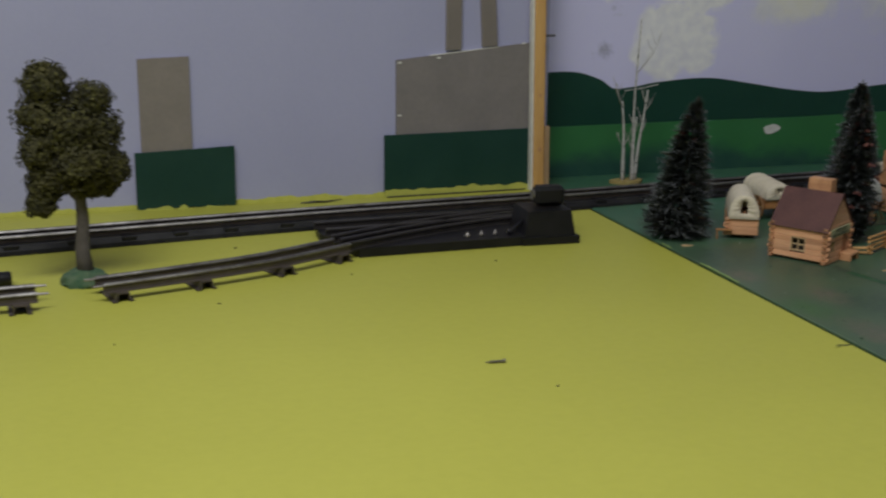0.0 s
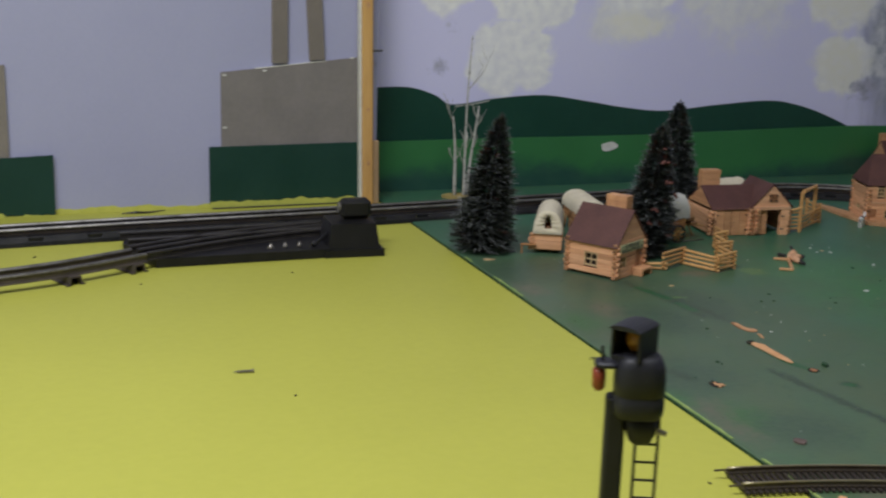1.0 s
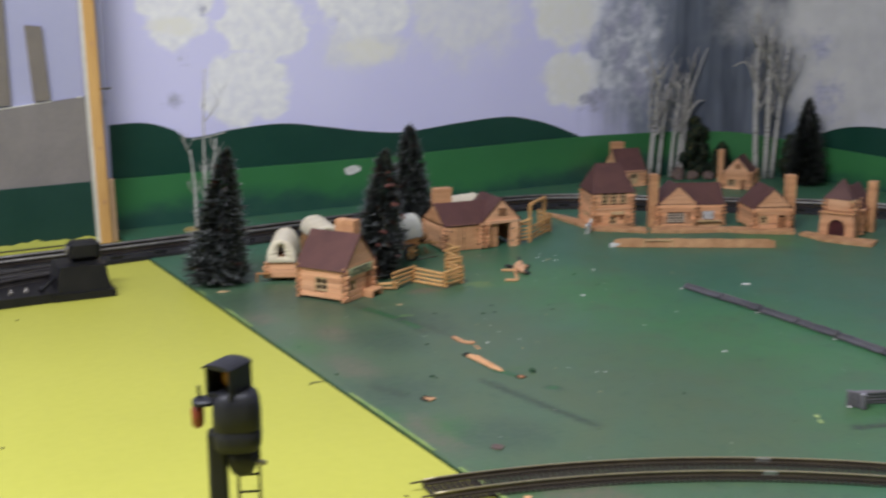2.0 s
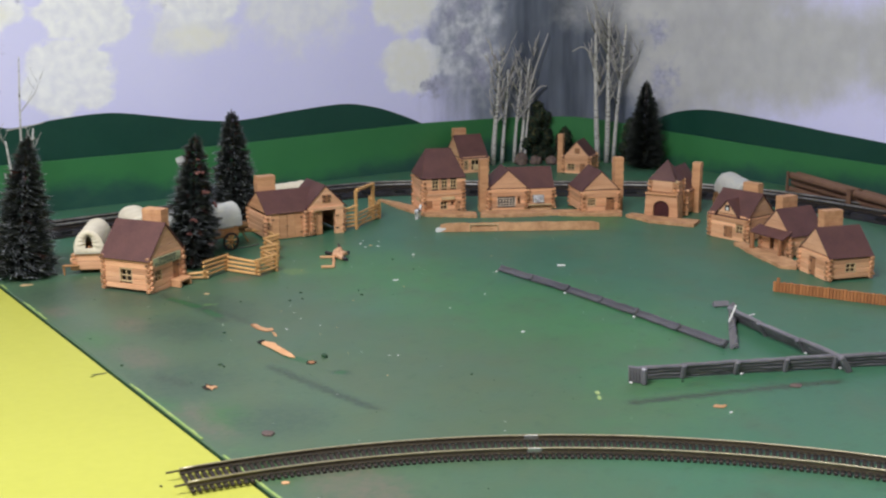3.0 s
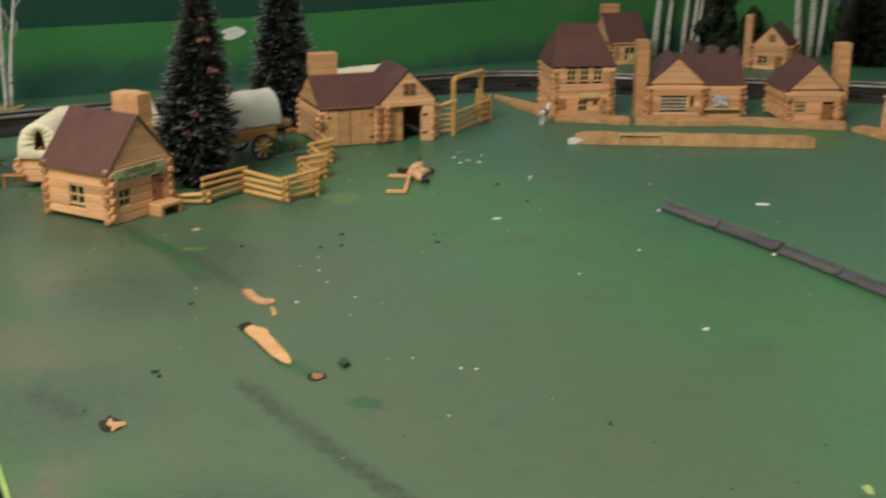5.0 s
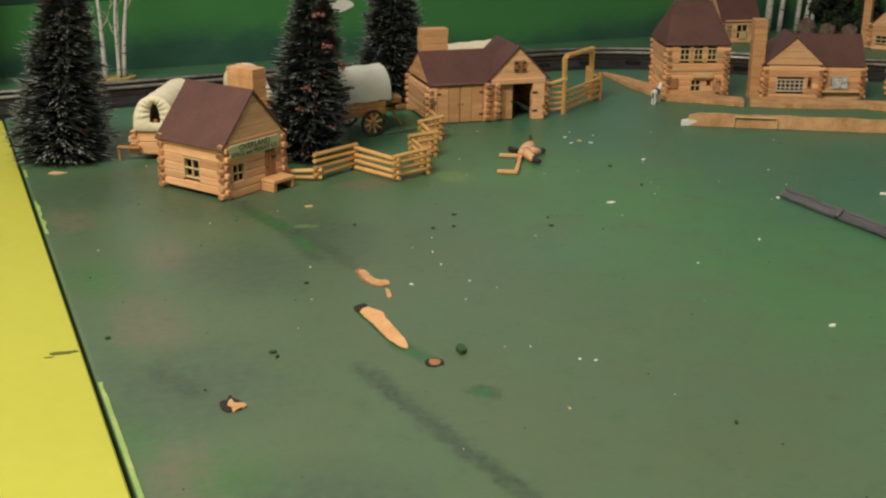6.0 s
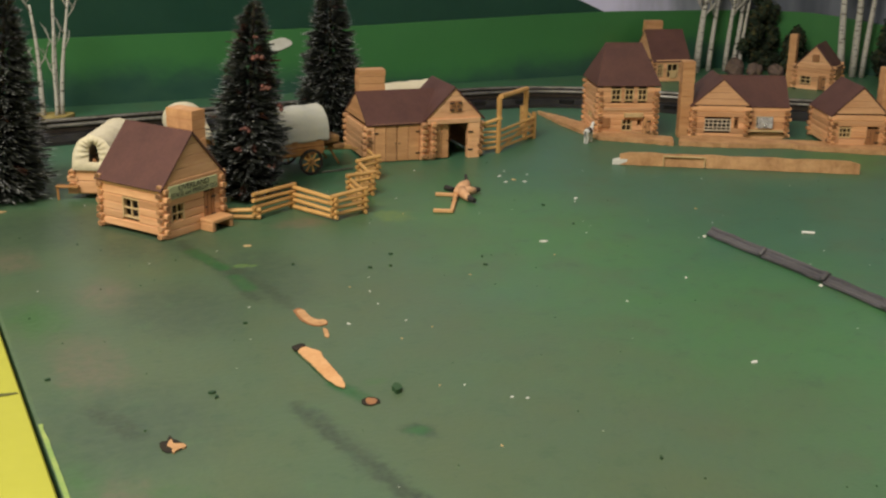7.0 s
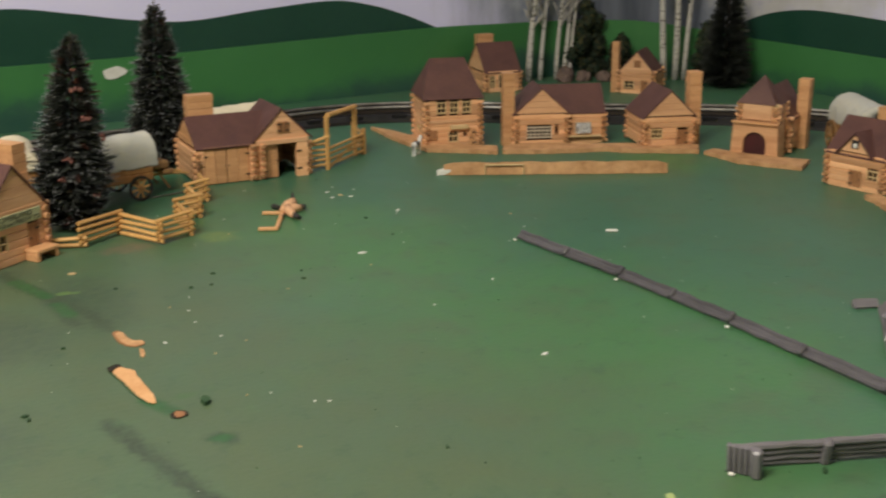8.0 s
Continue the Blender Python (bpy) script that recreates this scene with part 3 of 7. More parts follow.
# the two table boards; the green one is a little higher
# Stains and scuffs, plus the two broad zones that paint the gloss.
STAINS_SHEEN = {
    "scuff": [(0.032, 0.793, 0.018, 0.042), (0.019, 0.975, 0.015, 0.030), (0.047, 0.47, 0.03, 0.06), (0.02, 0.63, 0.016, 0.045), (0.059, 0.889, 0.016, 0.030), (0.205, 0.985, 0.02, 0.012)],
    "olive": [(0.06, 0.75, 0.22, 0.42), (0.12, 0.60, 0.22, 0.20)],
    "fresh": [(0.34, 0.67, 0.16, 0.18), (0.33, 0.90, 0.11, 0.16), (0.69, 0.99, 0.05, 0.05), (0.28, 0.50, 0.10, 0.08), (0.02, 0.86, 0.03, 0.05), (0.40, 0.60, 0.05, 0.07)],
    "teal": [(0.55, 0.90, 0.40, 0.40), (0.4, 1.25, 0.6, 0.2), (0.46, 0.7, 0.1, 0.1)],
    "grime": [(0.05, 1.03, 0.09, 0.05), (0.035, 0.72, 0.05, 0.05), (0.10, 0.975, 0.05, 0.04), (0.15, 0.89, 0.03, 0.06), (0.06, 0.60, 0.04, 0.04), (0.09, 0.85, 0.04, 0.05)],
    "moss": [(0.018, 0.865, 0.03, 0.05), (0.035, 0.625, 0.03, 0.05), (0.150, 0.722, 0.011, 0.006), (0.141, 0.917, 0.012, 0.010), (0.018, 0.53, 0.02, 0.05), (0.008, 0.69, 0.016, 0.05)],
    "lime": [(0.1415, 0.9120, 0.0070, 0.0050), (0.1490, 0.9095, 0.0050, 0.0035), (0.27, 0.98, 0.02, 0.02)],
}
# Dark streaks; the one from (0.29, 0.485) paints the standing fence's shadow line.
MARKS = [[(0.1205, 0.971), (0.1224, 0.945), (0.1291, 0.924), (0.1326, 0.900), (0.1335, 0.852)], [(0.138, 0.905), (0.144, 0.870), (0.147, 0.835)], [(0.108, 0.71), (0.111, 0.693), (0.115, 0.665), (0.119, 0.631), (0.128, 0.585)], [(0.025, 0.742), (0.030, 0.727), (0.036, 0.71)],
         [(0.29, 0.485), (0.36, 0.462), (0.45, 0.43)], [(0.146, 0.670), (0.150, 0.666)]]
DARKS = [[(0.1222, 0.950), (0.1265, 0.932), (0.1310, 0.912)], [(0.1330, 0.893), (0.1335, 0.872)], [(0.132, 0.727), (0.136, 0.716), (0.138, 0.705)], [(0.147, 0.669), (0.149, 0.667)]]


def table_board(name, x0, x1, y0, y1, top, th, mat, label, nx, ny, rim):
    """A flat board with a fine top, softly chamfered along its free edge."""
    g = Geo()
    xs, ys = nx, ny
    nx, ny = len(xs) - 1, len(ys) - 1
    for y in ys:
        for x in xs:
            g.v.append((x, y, top - (0.0008 if abs(x - rim) < 1e-6 else 0)))
    n = nx + 1
    for j in range(ny):
        for i in range(nx):
            g.f.append([j * n + i, j * n + i + 1, (j + 1) * n + i + 1, (j + 1) * n + i])
    g.k = [0] * len(g.f)
    keys = [(v[0], v[1]) for v in g.v]
    count = len(g.v)
    g.box(((x0 + x1) / 2, (y0 + y1) / 2, top - 0.001 - th / 2), (x1 - x0, y1 - y0, th), 1)
    return g, keys, len(g.v) - count


g, keys, rest = table_board("table", 0.0, RIGHT_X, -1.0, BACK_Y, 0.0, 0.018, M_BOARD, "", steps(0.0, 0.36, 220)[:-1] + steps(0.36, RIGHT_X, 110), steps(-1.0, 0.42, 110)[:-1] + steps(0.42, 1.06, 300)[:-1] + steps(1.06, BACK_Y, 60), 0.0)
M_EDGE = surface("dark_green_edge", (0.016, 0.045, 0.018, 1), (0.03, 0.08, 0.03, 1), 60, 0.6, 0.3)
me = g.mesh("green_table_board", [M_BOARD, M_EDGE])
for nm, spots in STAINS_SHEEN.items():
    gain = {"olive": 0.9, "teal": 0.8, "fresh": 0.75}.get(nm, 0.8)
    base = {"olive": 0.45, "teal": 0.5, "fresh": 0.40, "lime": 0.22, "scuff": 0.41, "grime": 0.34, "moss": 0.06}[nm]
    attribute(me, nm, [base + gain * max(max(blob(p, (c[0], c[1]), (c[2], c[3])) for c in spots), -1.2) for p in keys] + [0.0] * rest)
attribute(me, "mark", [0.33 + 0.36 * max(max(near_line(p, q, 0.008) for q in MARKS), -1.0) for p in keys] + [0.0] * rest)
attribute(me, "darkgreen", [0.38 + 0.42 * max(max(near_line(p, q, 0.006) for q in DARKS), -1.0) for p in keys] + [0.0] * rest)
tagged(new("ground", me), "green painted plywood table top with scuffs and chipped paint", "table board", kind="structure")

YT = -0.0015
g = Geo().box(((WEST - 0.001) / 2, (LEFT_Y - 1.0) / 2, YT - 0.009), (abs(WEST) - 0.002, LEFT_Y + 1.0, 0.018), 0, None, 0.0008)
tagged(put("table_board_yellow", g, M_YELLOW), "smooth yellow-green painted table board", "table board", kind="structure")
# a rim of spilt yellow-green paint along the green board's edge
M_RIM = surface("rim_paint", (0.34, 0.41, 0.12, 1), (0.18, 0.31, 0.09, 1), 60, 0.6, 0.3)
g = Geo()
for y0, y1 in ((0.30, 0.565), (0.60, 0.735), (0.95, 1.02), (1.08, 1.10)):
    ys = steps(y0, y1, 24)
    edge = [(0.0003, y) for y in ys] + [(0.0022 + 0.0014 * noise.noise((y * 90, 1, 0)), y) for y in ys[::-1]]
    g.prism(edge[::-1], 0.0, 0.0006)
tagged(put("trim", g, M_RIM), "pale yellow-green paint rim along the board's edge", "paint rim", kind="structure")


# ---- boards, post and stacks on the plain wall ----
def flat_board(name, x0, x1, z0, z1, y, mat, label, cat, slope=0.0, ragged=0.0):
    n = 40
    top = [(x0 + (x1 - x0) * i / n, z1 + slope * i / n + 0.0004 * noise.noise((i * 0.7, 5, x0))) for i in range(n + 1)]
    low = [(x0 + (x1 - x0) * i / n, z0 + ragged * (0.5 + 0.5 * noise.noise((i * 0.33, 9, x0 * 7)))) for i in range(n + 1)]
    g = Geo()
    g.prism([(a, b) for a, b in low] + [(a, b) for a, b in top[::-1]], 0, 0.003, 0, Matrix.Translation((0, y, 0)) @ pose(0, 0, 0, 90, 0, 0))
    return tagged(put(name, g, mat), label, cat)


def paint_splash(board, x0, x1, high, wave, bits):
    """Yellow paint run up over a board's foot in an uneven line."""
    n = 60
    top = [(x0 + (x1 - x0) * i / n, YT + max(0.0004, high + wave * noise.noise((i * bits, 3, x0 * 9)))) for i in range(n + 1)]
    g = Geo().prism([(x0, YT), (x1, YT)] + top[::-1], 0, 0.0006, 0, Matrix.Translation((0, LEFT_Y - 0.0058, 0)) @ pose(0, 0, 0, 90, 0, 0))
    put("paint_splash", g, M_SPLASH, board, "wavy yellow paint splash along the foot")


M_SPLASH = surface("yellow_splash", (0.50, 0.50, 0.10, 1), (0.40, 0.42, 0.08, 1), 60, 0.6, 0.2)
shrub = flat_board("cardboard_shrub_strip", -0.502, -0.391, -0.003, 0.064, LEFT_Y - 0.003, M_DKGREEN, "dark green board standing against the grey-blue wall", "board", 0.004, 0.004)
paint_splash(shrub, -0.5015, -0.3915, 0.0012, 0.0060, 0.16)
shrub = flat_board("cardboard_shrub_strip", -0.214, -0.027, 0.002, 0.073, LEFT_Y - 0.003, M_DKGREEN, "wide dark green board against the wall beside the post", "board", 0.002, 0.004)
paint_splash(shrub, -0.2135, -0.0275, 0.0085, 0.0050, 0.21)
flat_board("cardboard_building", -0.494, -0.438, 0.060, 0.168, LEFT_Y - 0.0005, M_TANCARD, "tall grey-tan card building flat against the wall", "card building", 0.002)
factory = flat_board("cardboard_building", -0.199, -0.027, 0.070, 0.161, LEFT_Y - 0.0005, M_GREYCARD, "wide grey card factory flat against the wall", "card building", 0.018)


for x, z in ((-0.195, 0.096), (-0.147, 0.163), (-0.195, 0.158), (-0.040, 0.178)):
    put("tape_scrap", Geo().box((x, LEFT_Y - 0.0040, z), (0.0048, 0.0008, 0.0020), 0, None, 0.0002), M_WHITE, factory, "torn white tape scrap")


torn = [(x, 0.161 + 0.018 * (x + 0.199) / 0.172) for x in steps(-0.158, -0.072, 30)]
g = Geo().prism([(x, z - 0.0003) for x, z in torn] + [(x, z + 0.0007 + 0.0006 * noise.noise((x * 160, 2, 0))) for x, z in torn[::-1]], 0, 0.0036, 0, Matrix.Translation((0, LEFT_Y - 0.0004, 0)) @ pose(0, 0, 0, 90, 0, 0))
put("torn_edge", g, M_WHITE, factory, "thin white torn card edge")


def smokestack(x0, x1, z0, z1, label, lean=0.0, slant=0.0):
    e = thing("smokestack", pose((x0 + x1) / 2, LEFT_Y - 0.003, z0, 0, lean, 0), label, "smokestack", "smokestacks of the card factory")
    w = x1 - x0
    g = Geo()
    front = [(-w / 2 + w * i / 42, -0.0016 - 0.0012 * abs(math.sin(math.pi * i / 6))) for i in range(43)]
    g.prism(front + [(w / 2, 0.002), (-w / 2, 0.002)], 0, z1 - z0)
    g.v = [(x, y, z - slant * x if z > 0.01 else z) for x, y, z in g.v]
    put("flue", g, M_TANCARD, e)
    return e


smokestack(-0.138, -0.119, 0.172, 0.42, "fluted grey-tan card smokestack above the factory")
smokestack(-0.0925, -0.0735, 0.1755, 0.2635, "shorter leaning grey-tan card smokestack cut off slantwise", -3.2, 0.16)

post = thing("timber_post", pose(-0.0225, LEFT_Y - 0.012, YT, 0, -0.9, 0), "raw yellow pine post fixed upright at the backdrop's edge", "post")
put("upright", Geo().box((0.0015, 0, 0.70), (0.0135, 0.013, 1.40), 0, None, 0.0010), M_TIMBER, post)
put("paint_edge", Geo().box((-0.0068, 0.001, 0.70), (0.0030, 0.010, 1.40), 0, None, 0.0005), M_WHITE, post, "white painted edge")
put("peg", Geo().tube([(0.0075, -0.003, 0.189), (0.0190, -0.009, 0.1895)], [0.0014, 0.0012], 8), M_IRON_SHADE, post, "dark iron peg")
for z, w in ((0.052, 0.0020), (0.118, 0.0016), (0.243, 0.0022)):
    put("knot", Geo().prism([(w * math.cos(q), 1.6 * w * math.sin(q)) for q in steps(0, 2 * math.pi, 12)[:-1]], 0, 0.0006, 0, pose(0.002, -0.0062, z, 90, 0, 0)), M_CARD, post, "small tan knot")
put("short_lath", Geo().box((0.0125, 0.001, 0.0395), (0.0080, 0.009, 0.079), 0, None, 0.0008), surface("weathered_lath", (0.40, 0.27, 0.15, 1), (0.32, 0.21, 0.11, 1), 20, 0.7, 0.2), post, "short weathered lath")

# chipped spot on the front hill
g = Geo()
ring = [(0.0125 * (1 + 0.12 * math.sin(3 * a + 1)) * math.cos(a), 0.0062 * (1 + 0.2 * math.sin(2 * a)) * math.sin(a)) for a in steps(0, 2 * math.pi, 22)[:-1]]
g.prism(ring, 0, 0.0012, 0, pose(0.344, BACK_Y - 0.010, 0.052, 90, 0, 0))
tagged(put("paper_scrap", g, M_WHITE), "torn white paper scrap stuck on the green hill", "paper scrap")


# ---- log buildings ----
LOGS = {}


def log_mesh(length, c, s0=False, s1=False):
    """A squared log along x with soft shoulders; where it passes a corner it ends in a thinner, darker-sawn stub. Alike logs share one mesh."""
    key = (round(length, 4), round(c, 5), s0, s1)
    if key not in LOGS:
        h, t, q, L, stub = c * 0.494, 0.0020, c * 0.105, key[0] / 2, 0.0060

        def ring(x, kz, ky, ch):
            a, b, e = h * kz, t * ky, ch
            return [(x, y, z) for y, z in ((-b, -a + e), (-b, a - e), (-b + e, a), (b - e, a), (b, a - e), (b, -a + e), (b - e, -a), (-b + e, -a))]

        rings = [ring(-L, 0.60, 0.95, h * 0.25), ring(-L + stub, 0.66, 0.95, h * 0.22)] if s0 else []
        rings += [ring(-L + (stub if s0 else 0), 1, 1, q), ring(L - (stub if s1 else 0), 1, 1, q)]
        rings += [ring(L - stub, 0.66, 0.95, h * 0.22), ring(L, 0.60, 0.95, h * 0.25)] if s1 else []
        g = Geo()
        vs = [p for r in rings for p in r]
        for r in range(len(rings) - 1):
            for i in range(8):
                f = [r * 8 + i, r * 8 + (i + 1) % 8, (r + 1) * 8 + (i + 1) % 8, (r + 1) * 8 + i]
                g.add([vs[k] for k in f], [(3, 2, 1, 0)], 0)
        g.add(rings[0], [(7, 6, 5, 4, 3, 2, 1, 0)], 1 if s0 else 0)
        g.add(rings[-1], [(0, 1, 2, 3, 4, 5, 6, 7)], 1 if s1 else 0)
        me = g.mesh("log", [M_WOOD, M_END])
        bm = bmesh.new()
        bm.from_mesh(me)
        bmesh.ops.remove_doubles(bm, verts=bm.verts, dist=1e-6)
        bmesh.ops.recalc_face_normals(bm, faces=bm.faces)
        bm.to_mesh(me)
        bm.free()
        LOGS[key] = me
    return LOGS[key]


def log_wall(house, p0, p1, h, z0, c, cuts=(), ext=0.0042):
    """A wall of laid logs from p0 to p1 (seen from outside: left to right), with openings; returns its pose."""
    m, length = facing(p0, p1), gap(p0, p1)
    z = z0
    while z < h - c * 0.4:
        zc = z + c / 2
        ends = [(-ext * random.uniform(0.75, 1.2), length + ext * random.uniform(0.75, 1.2))]
        for a, b, lo, hi in cuts:
            if lo < zc < hi:
                ends = [q for s, e in ends for q in ((s, min(e, a)), (max(s, b), e)) if q[1] - q[0] > 0.0012]
        for s, e in ends:
            put("log", log_mesh(e - s, c, s < 0, e > length), None, house, "", m @ pose((s + e) / 2, 0, zc))
        z += c
    return m


def window(house, m, a, b, lo, hi, nx=2, nz=2, mat=None, bar=0.0009, label=""):
    """A window frame with glazing bars in an opening of a wall at pose m."""
    mat = mat or M_MUNTIN
    w = put("window", Geo().box(((a + b) / 2, 0.0003, lo + 0.0005), (b - a + 0.001, 0.0034, 0.0010), 0, None, 0.0002), mat, house, label, m)
    g = Geo()
    g.box((a + bar / 2, -0.0004, (lo + hi) / 2), (bar, 0.003, hi - lo), 0)
    g.box((b - bar / 2, -0.0004, (lo + hi) / 2), (bar, 0.003, hi - lo), 0)
    g.box(((a + b) / 2, -0.0004, hi - bar / 2), (b - a - 2 * bar, 0.003, bar), 0)
    put("window_frame", g, mat, w)
    g = Geo()
    for i in range(1, nx):
        g.box((a + (b - a) * i / nx, -0.0006, (lo + hi) / 2), (bar, 0.0012, hi - lo - bar), 0)
    for j in range(1, nz):
        g.box(((a + b) / 2, -0.0009, lo + (hi - lo) * j / nz), (b - a - bar, 0.0012, bar), 0)
    put("glazing_bars", g, mat, w)
    return w


def door(house, m, a, b, lo, hi, mat=None, hinge="r", out=0.0012, label="", planks=0):
    """A plank door with hinges and a knob."""
    mat = mat or M_DARKWOOD
    n = planks or max(2, round((b - a) / 0.0035))
    d = put("door", Geo().box(((a + b) / 2, 0.0004 - out, (lo + hi) / 2), (b - a - 0.0004, 0.0010, hi - lo - 0.0004)), M_IRON_SHADE, house, label, m)
    plank = Geo().box((0, 0, 0), ((b - a) / n - 0.0003, 0.0014, hi - lo), 0, None, 0.0003).mesh("plank", [mat])
    for i in range(n):
        put("plank", plank, None, d, "", pose(a + (b - a) * (i + 0.5) / n, -out - 0.0003, (lo + hi) / 2))
    x = b if hinge == "r" else a
    for z in (lo + (hi - lo) * 0.2, lo + (hi - lo) * 0.8):
        put("hinge", Geo().box((x - 0.0014 * (1 if hinge == "r" else -1), -out - 0.0012, z), (0.0034, 0.0008, 0.0010)), M_IRON_SHADE, d)
    put("knob", Geo().box((a + 0.0015 if hinge == "r" else b - 0.0015, -out - 0.0013, (lo + hi) / 2), (0.0009, 0.0010, 0.0009)), M_IRON_SHADE, d)
    return d


def gable(house, m, a, b, base, top, mat=None, rows=5, hole=None, y=0.0):
    """A boarded gable end over the wall at pose m."""
    g = Geo()
    mid = (a + b) / 2
    for i in range(rows):
        z0, z1 = base + (top - base) * i / rows, base + (top - base) * (i + 1) / rows - 0.00025
        w0, w1 = (b - a) / 2 * (1 - i / rows), (b - a) / 2 * (1 - (i + 1) / rows)
        jut = 0.0003 * random.uniform(-1, 1)
        vs = [(mid + sx * w, yy + jut + y, z) for yy in (-0.0014, 0.0014) for sx, w, z in ((-1, w0, z0), (1, w0, z0), (1, max(w1, 1e-4), z1), (-1, max(w1, 1e-4), z1))]
        g.convex(vs, [(0, 1, 2, 3), (4, 5, 6, 7), (0, 1, 5, 4), (1, 2, 6, 5), (2, 3, 7, 6), (3, 0, 4, 7)], (mid, y, (z0 + z1) / 2))
    return put("gable", g, mat or M_GABLE, house, "", m)


def roof_panel(house, corners, th=0.0011):
    return put("roof_panel", Geo().slab(corners, th), M_ROOF, house)


def roof_y(house, x0, x1, y0, y1, eave, top, over=0.003, front=0.002):
    """Two slopes with the ridge along y."""
    xm = (x0 + x1) / 2
    k = (top - eave) / (xm - x0)
    ov, z = over, eave - k * over + 0.0012
    a, b = y0 - front, y1 + front
    roof_panel(house, [(x0 - ov, b, z), (x0 - ov, a, z), (xm, a, top + 0.0012), (xm, b, top + 0.0012)])
    roof_panel(house, [(x1 + ov, a, z), (x1 + ov, b, z), (xm, b, top + 0.0012), (xm, a, top + 0.0012)])


def roof_x(house, x0, x1, y0, y1, eave, top, over=0.003, side=0.002, ym=None, x0t=None, x1t=None):
    """Two slopes with the ridge along x; x0t, x1t: where the ridge ends if it runs into another roof."""
    ym = (y0 + y1) / 2 if ym is None else ym
    kf, kb = (top - eave) / (ym - y0), (top - eave) / (y1 - ym)
    a, b = x0 - side if x0t is None else x0, x1 + side if x1t is None else x1
    at, bt = a if x0t is None else x0t, b if x1t is None else x1t
    roof_panel(house, [(a, y0 - over, eave - kf * over + 0.0012), (b, y0 - over, eave - kf * over + 0.0012), (bt, ym, top + 0.0012), (at, ym, top + 0.0012)])
    roof_panel(house, [(b, y1 + over, eave - kb * over + 0.0012), (a, y1 + over, eave - kb * over + 0.0012), (at, ym, top + 0.0012), (bt, ym, top + 0.0012)])


def hip_roof(house, x0, x1, y0, y1, eave, top, ridge, over=0.0025):
    xm, ym = (x0 + x1) / 2, (y0 + y1) / 2
    a, b, c, d = x0 - over, x1 + over, y0 - over, y1 + over
    z = eave + 0.0008
    l, r = (xm - ridge / 2, ym, top), (xm + ridge / 2, ym, top)
    roof_panel(house, [(a, c, z), (b, c, z), r, l])
    roof_panel(house, [(b, d, z), (a, d, z), l, r])
    roof_panel(house, [(a, d, z), (a, c, z), l])
    roof_panel(house, [(b, c, z), (b, d, z), r])


def chimney(house, x, y, sx, sy, top, base=0.0, layers=None):
    """A chimney of stacked wood blocks."""
    n = layers or max(4, round((top - base) / 0.0065))
    g, h, rings = Geo(), (top - base) / n, []
    for i in range(n):
        jx, jy = random.uniform(-0.0003, 0.0003), random.uniform(-0.0003, 0.0003)
        for z, k in ((h * i, 1.0), (h * (i + 1) - 0.0006, 1.0), (h * (i + 1) - 0.0004, 0.95), (h * (i + 1) - 0.0001, 0.95)):
            if i == n - 1 and k < 1:
                continue
            rings.append([(x + jx + a * sx * k / 2, y + jy + b * sy * k / 2, base + z) for a, b in ((-1, -1), (1, -1), (1, 1), (-1, 1))])
    m4 = len(rings)
    g.add([p for r in rings for p in r], [[r * 4 + q, r * 4 + (q + 1) % 4, (r + 1) * 4 + (q + 1) % 4, (r + 1) * 4 + q] for r in range(m4 - 1) for q in range(4)] + [[3, 2, 1, 0], [m4 * 4 - 4 + q for q in range(4)]])
    return put("chimney", g, M_WOODP, house)


def shell(house, x0, x1, y0, y1, h, c, front=(), left=(), right=(), back=(), skip="", dark_inside=True):
    """Four log walls; returns their poses as front, right, back, left."""
    out = {}
    half = c / 2
    if "f" not in skip:
        out["f"] = log_wall(house, (x0, y0), (x1, y0), h, 0, c, front)
    if "r" not in skip:
        out["r"] = log_wall(house, (x1, y0), (x1, y1), h - half, half, c, right)
    if "b" not in skip:
        out["b"] = log_wall(house, (x1, y1), (x0, y1), h, 0, c, back)
    if "l" not in skip:
        out["l"] = log_wall(house, (x0, y1), (x0, y0), h - half, half, c, left)
    put("ceiling_board", Geo().box(((x0 + x1) / 2, (y0 + y1) / 2, h - 0.001), (x1 - x0 - 0.002, y1 - y0 - 0.002, 0.0012)), M_IRON_SHADE, house)
    # Black box puts the shade seen through the windows into colour.
    if dark_inside:
        put("inner_lining", Geo().box(((x0 + x1) / 2, (y0 + y1) / 2, h / 2), (x1 - x0 - 0.009, y1 - y0 - 0.009, h - 0.004)), M_IRON_SHADE, house, "black box standing in for the shade inside")
    return out


def text_part(parent, body, size, m, mat, name="lettering"):
    """Flat lettering turned into a mesh."""
    cu = bpy.data.curves.new(name, "FONT")
    cu.body, cu.size, cu.align_x, cu.align_y, cu.extrude = body, size, "CENTER", "CENTER", 0.00008
    cu.offset = size * 0.012
    tmp = bpy.data.objects.new("tmp_text", cu)
    scene.collection.objects.link(tmp)
    me = bpy.data.meshes.new_from_object(tmp.evaluated_get(bpy.context.evaluated_depsgraph_get()))
    bpy.data.objects.remove(tmp)
    me.materials.clear()
    me.materials.append(mat)
    ob = new(name, me)
    ob.parent, ob.matrix_basis = parent, m
    return ob


def placed(name, x, y, turn, label, cat="log building"):
    """A building with its front-left corner at x, y and its front turned by so many radians."""
    return thing(name, pose(x, y, 0, 0, 0, math.degrees(turn)), label, cat, "log buildings of the frontier town")


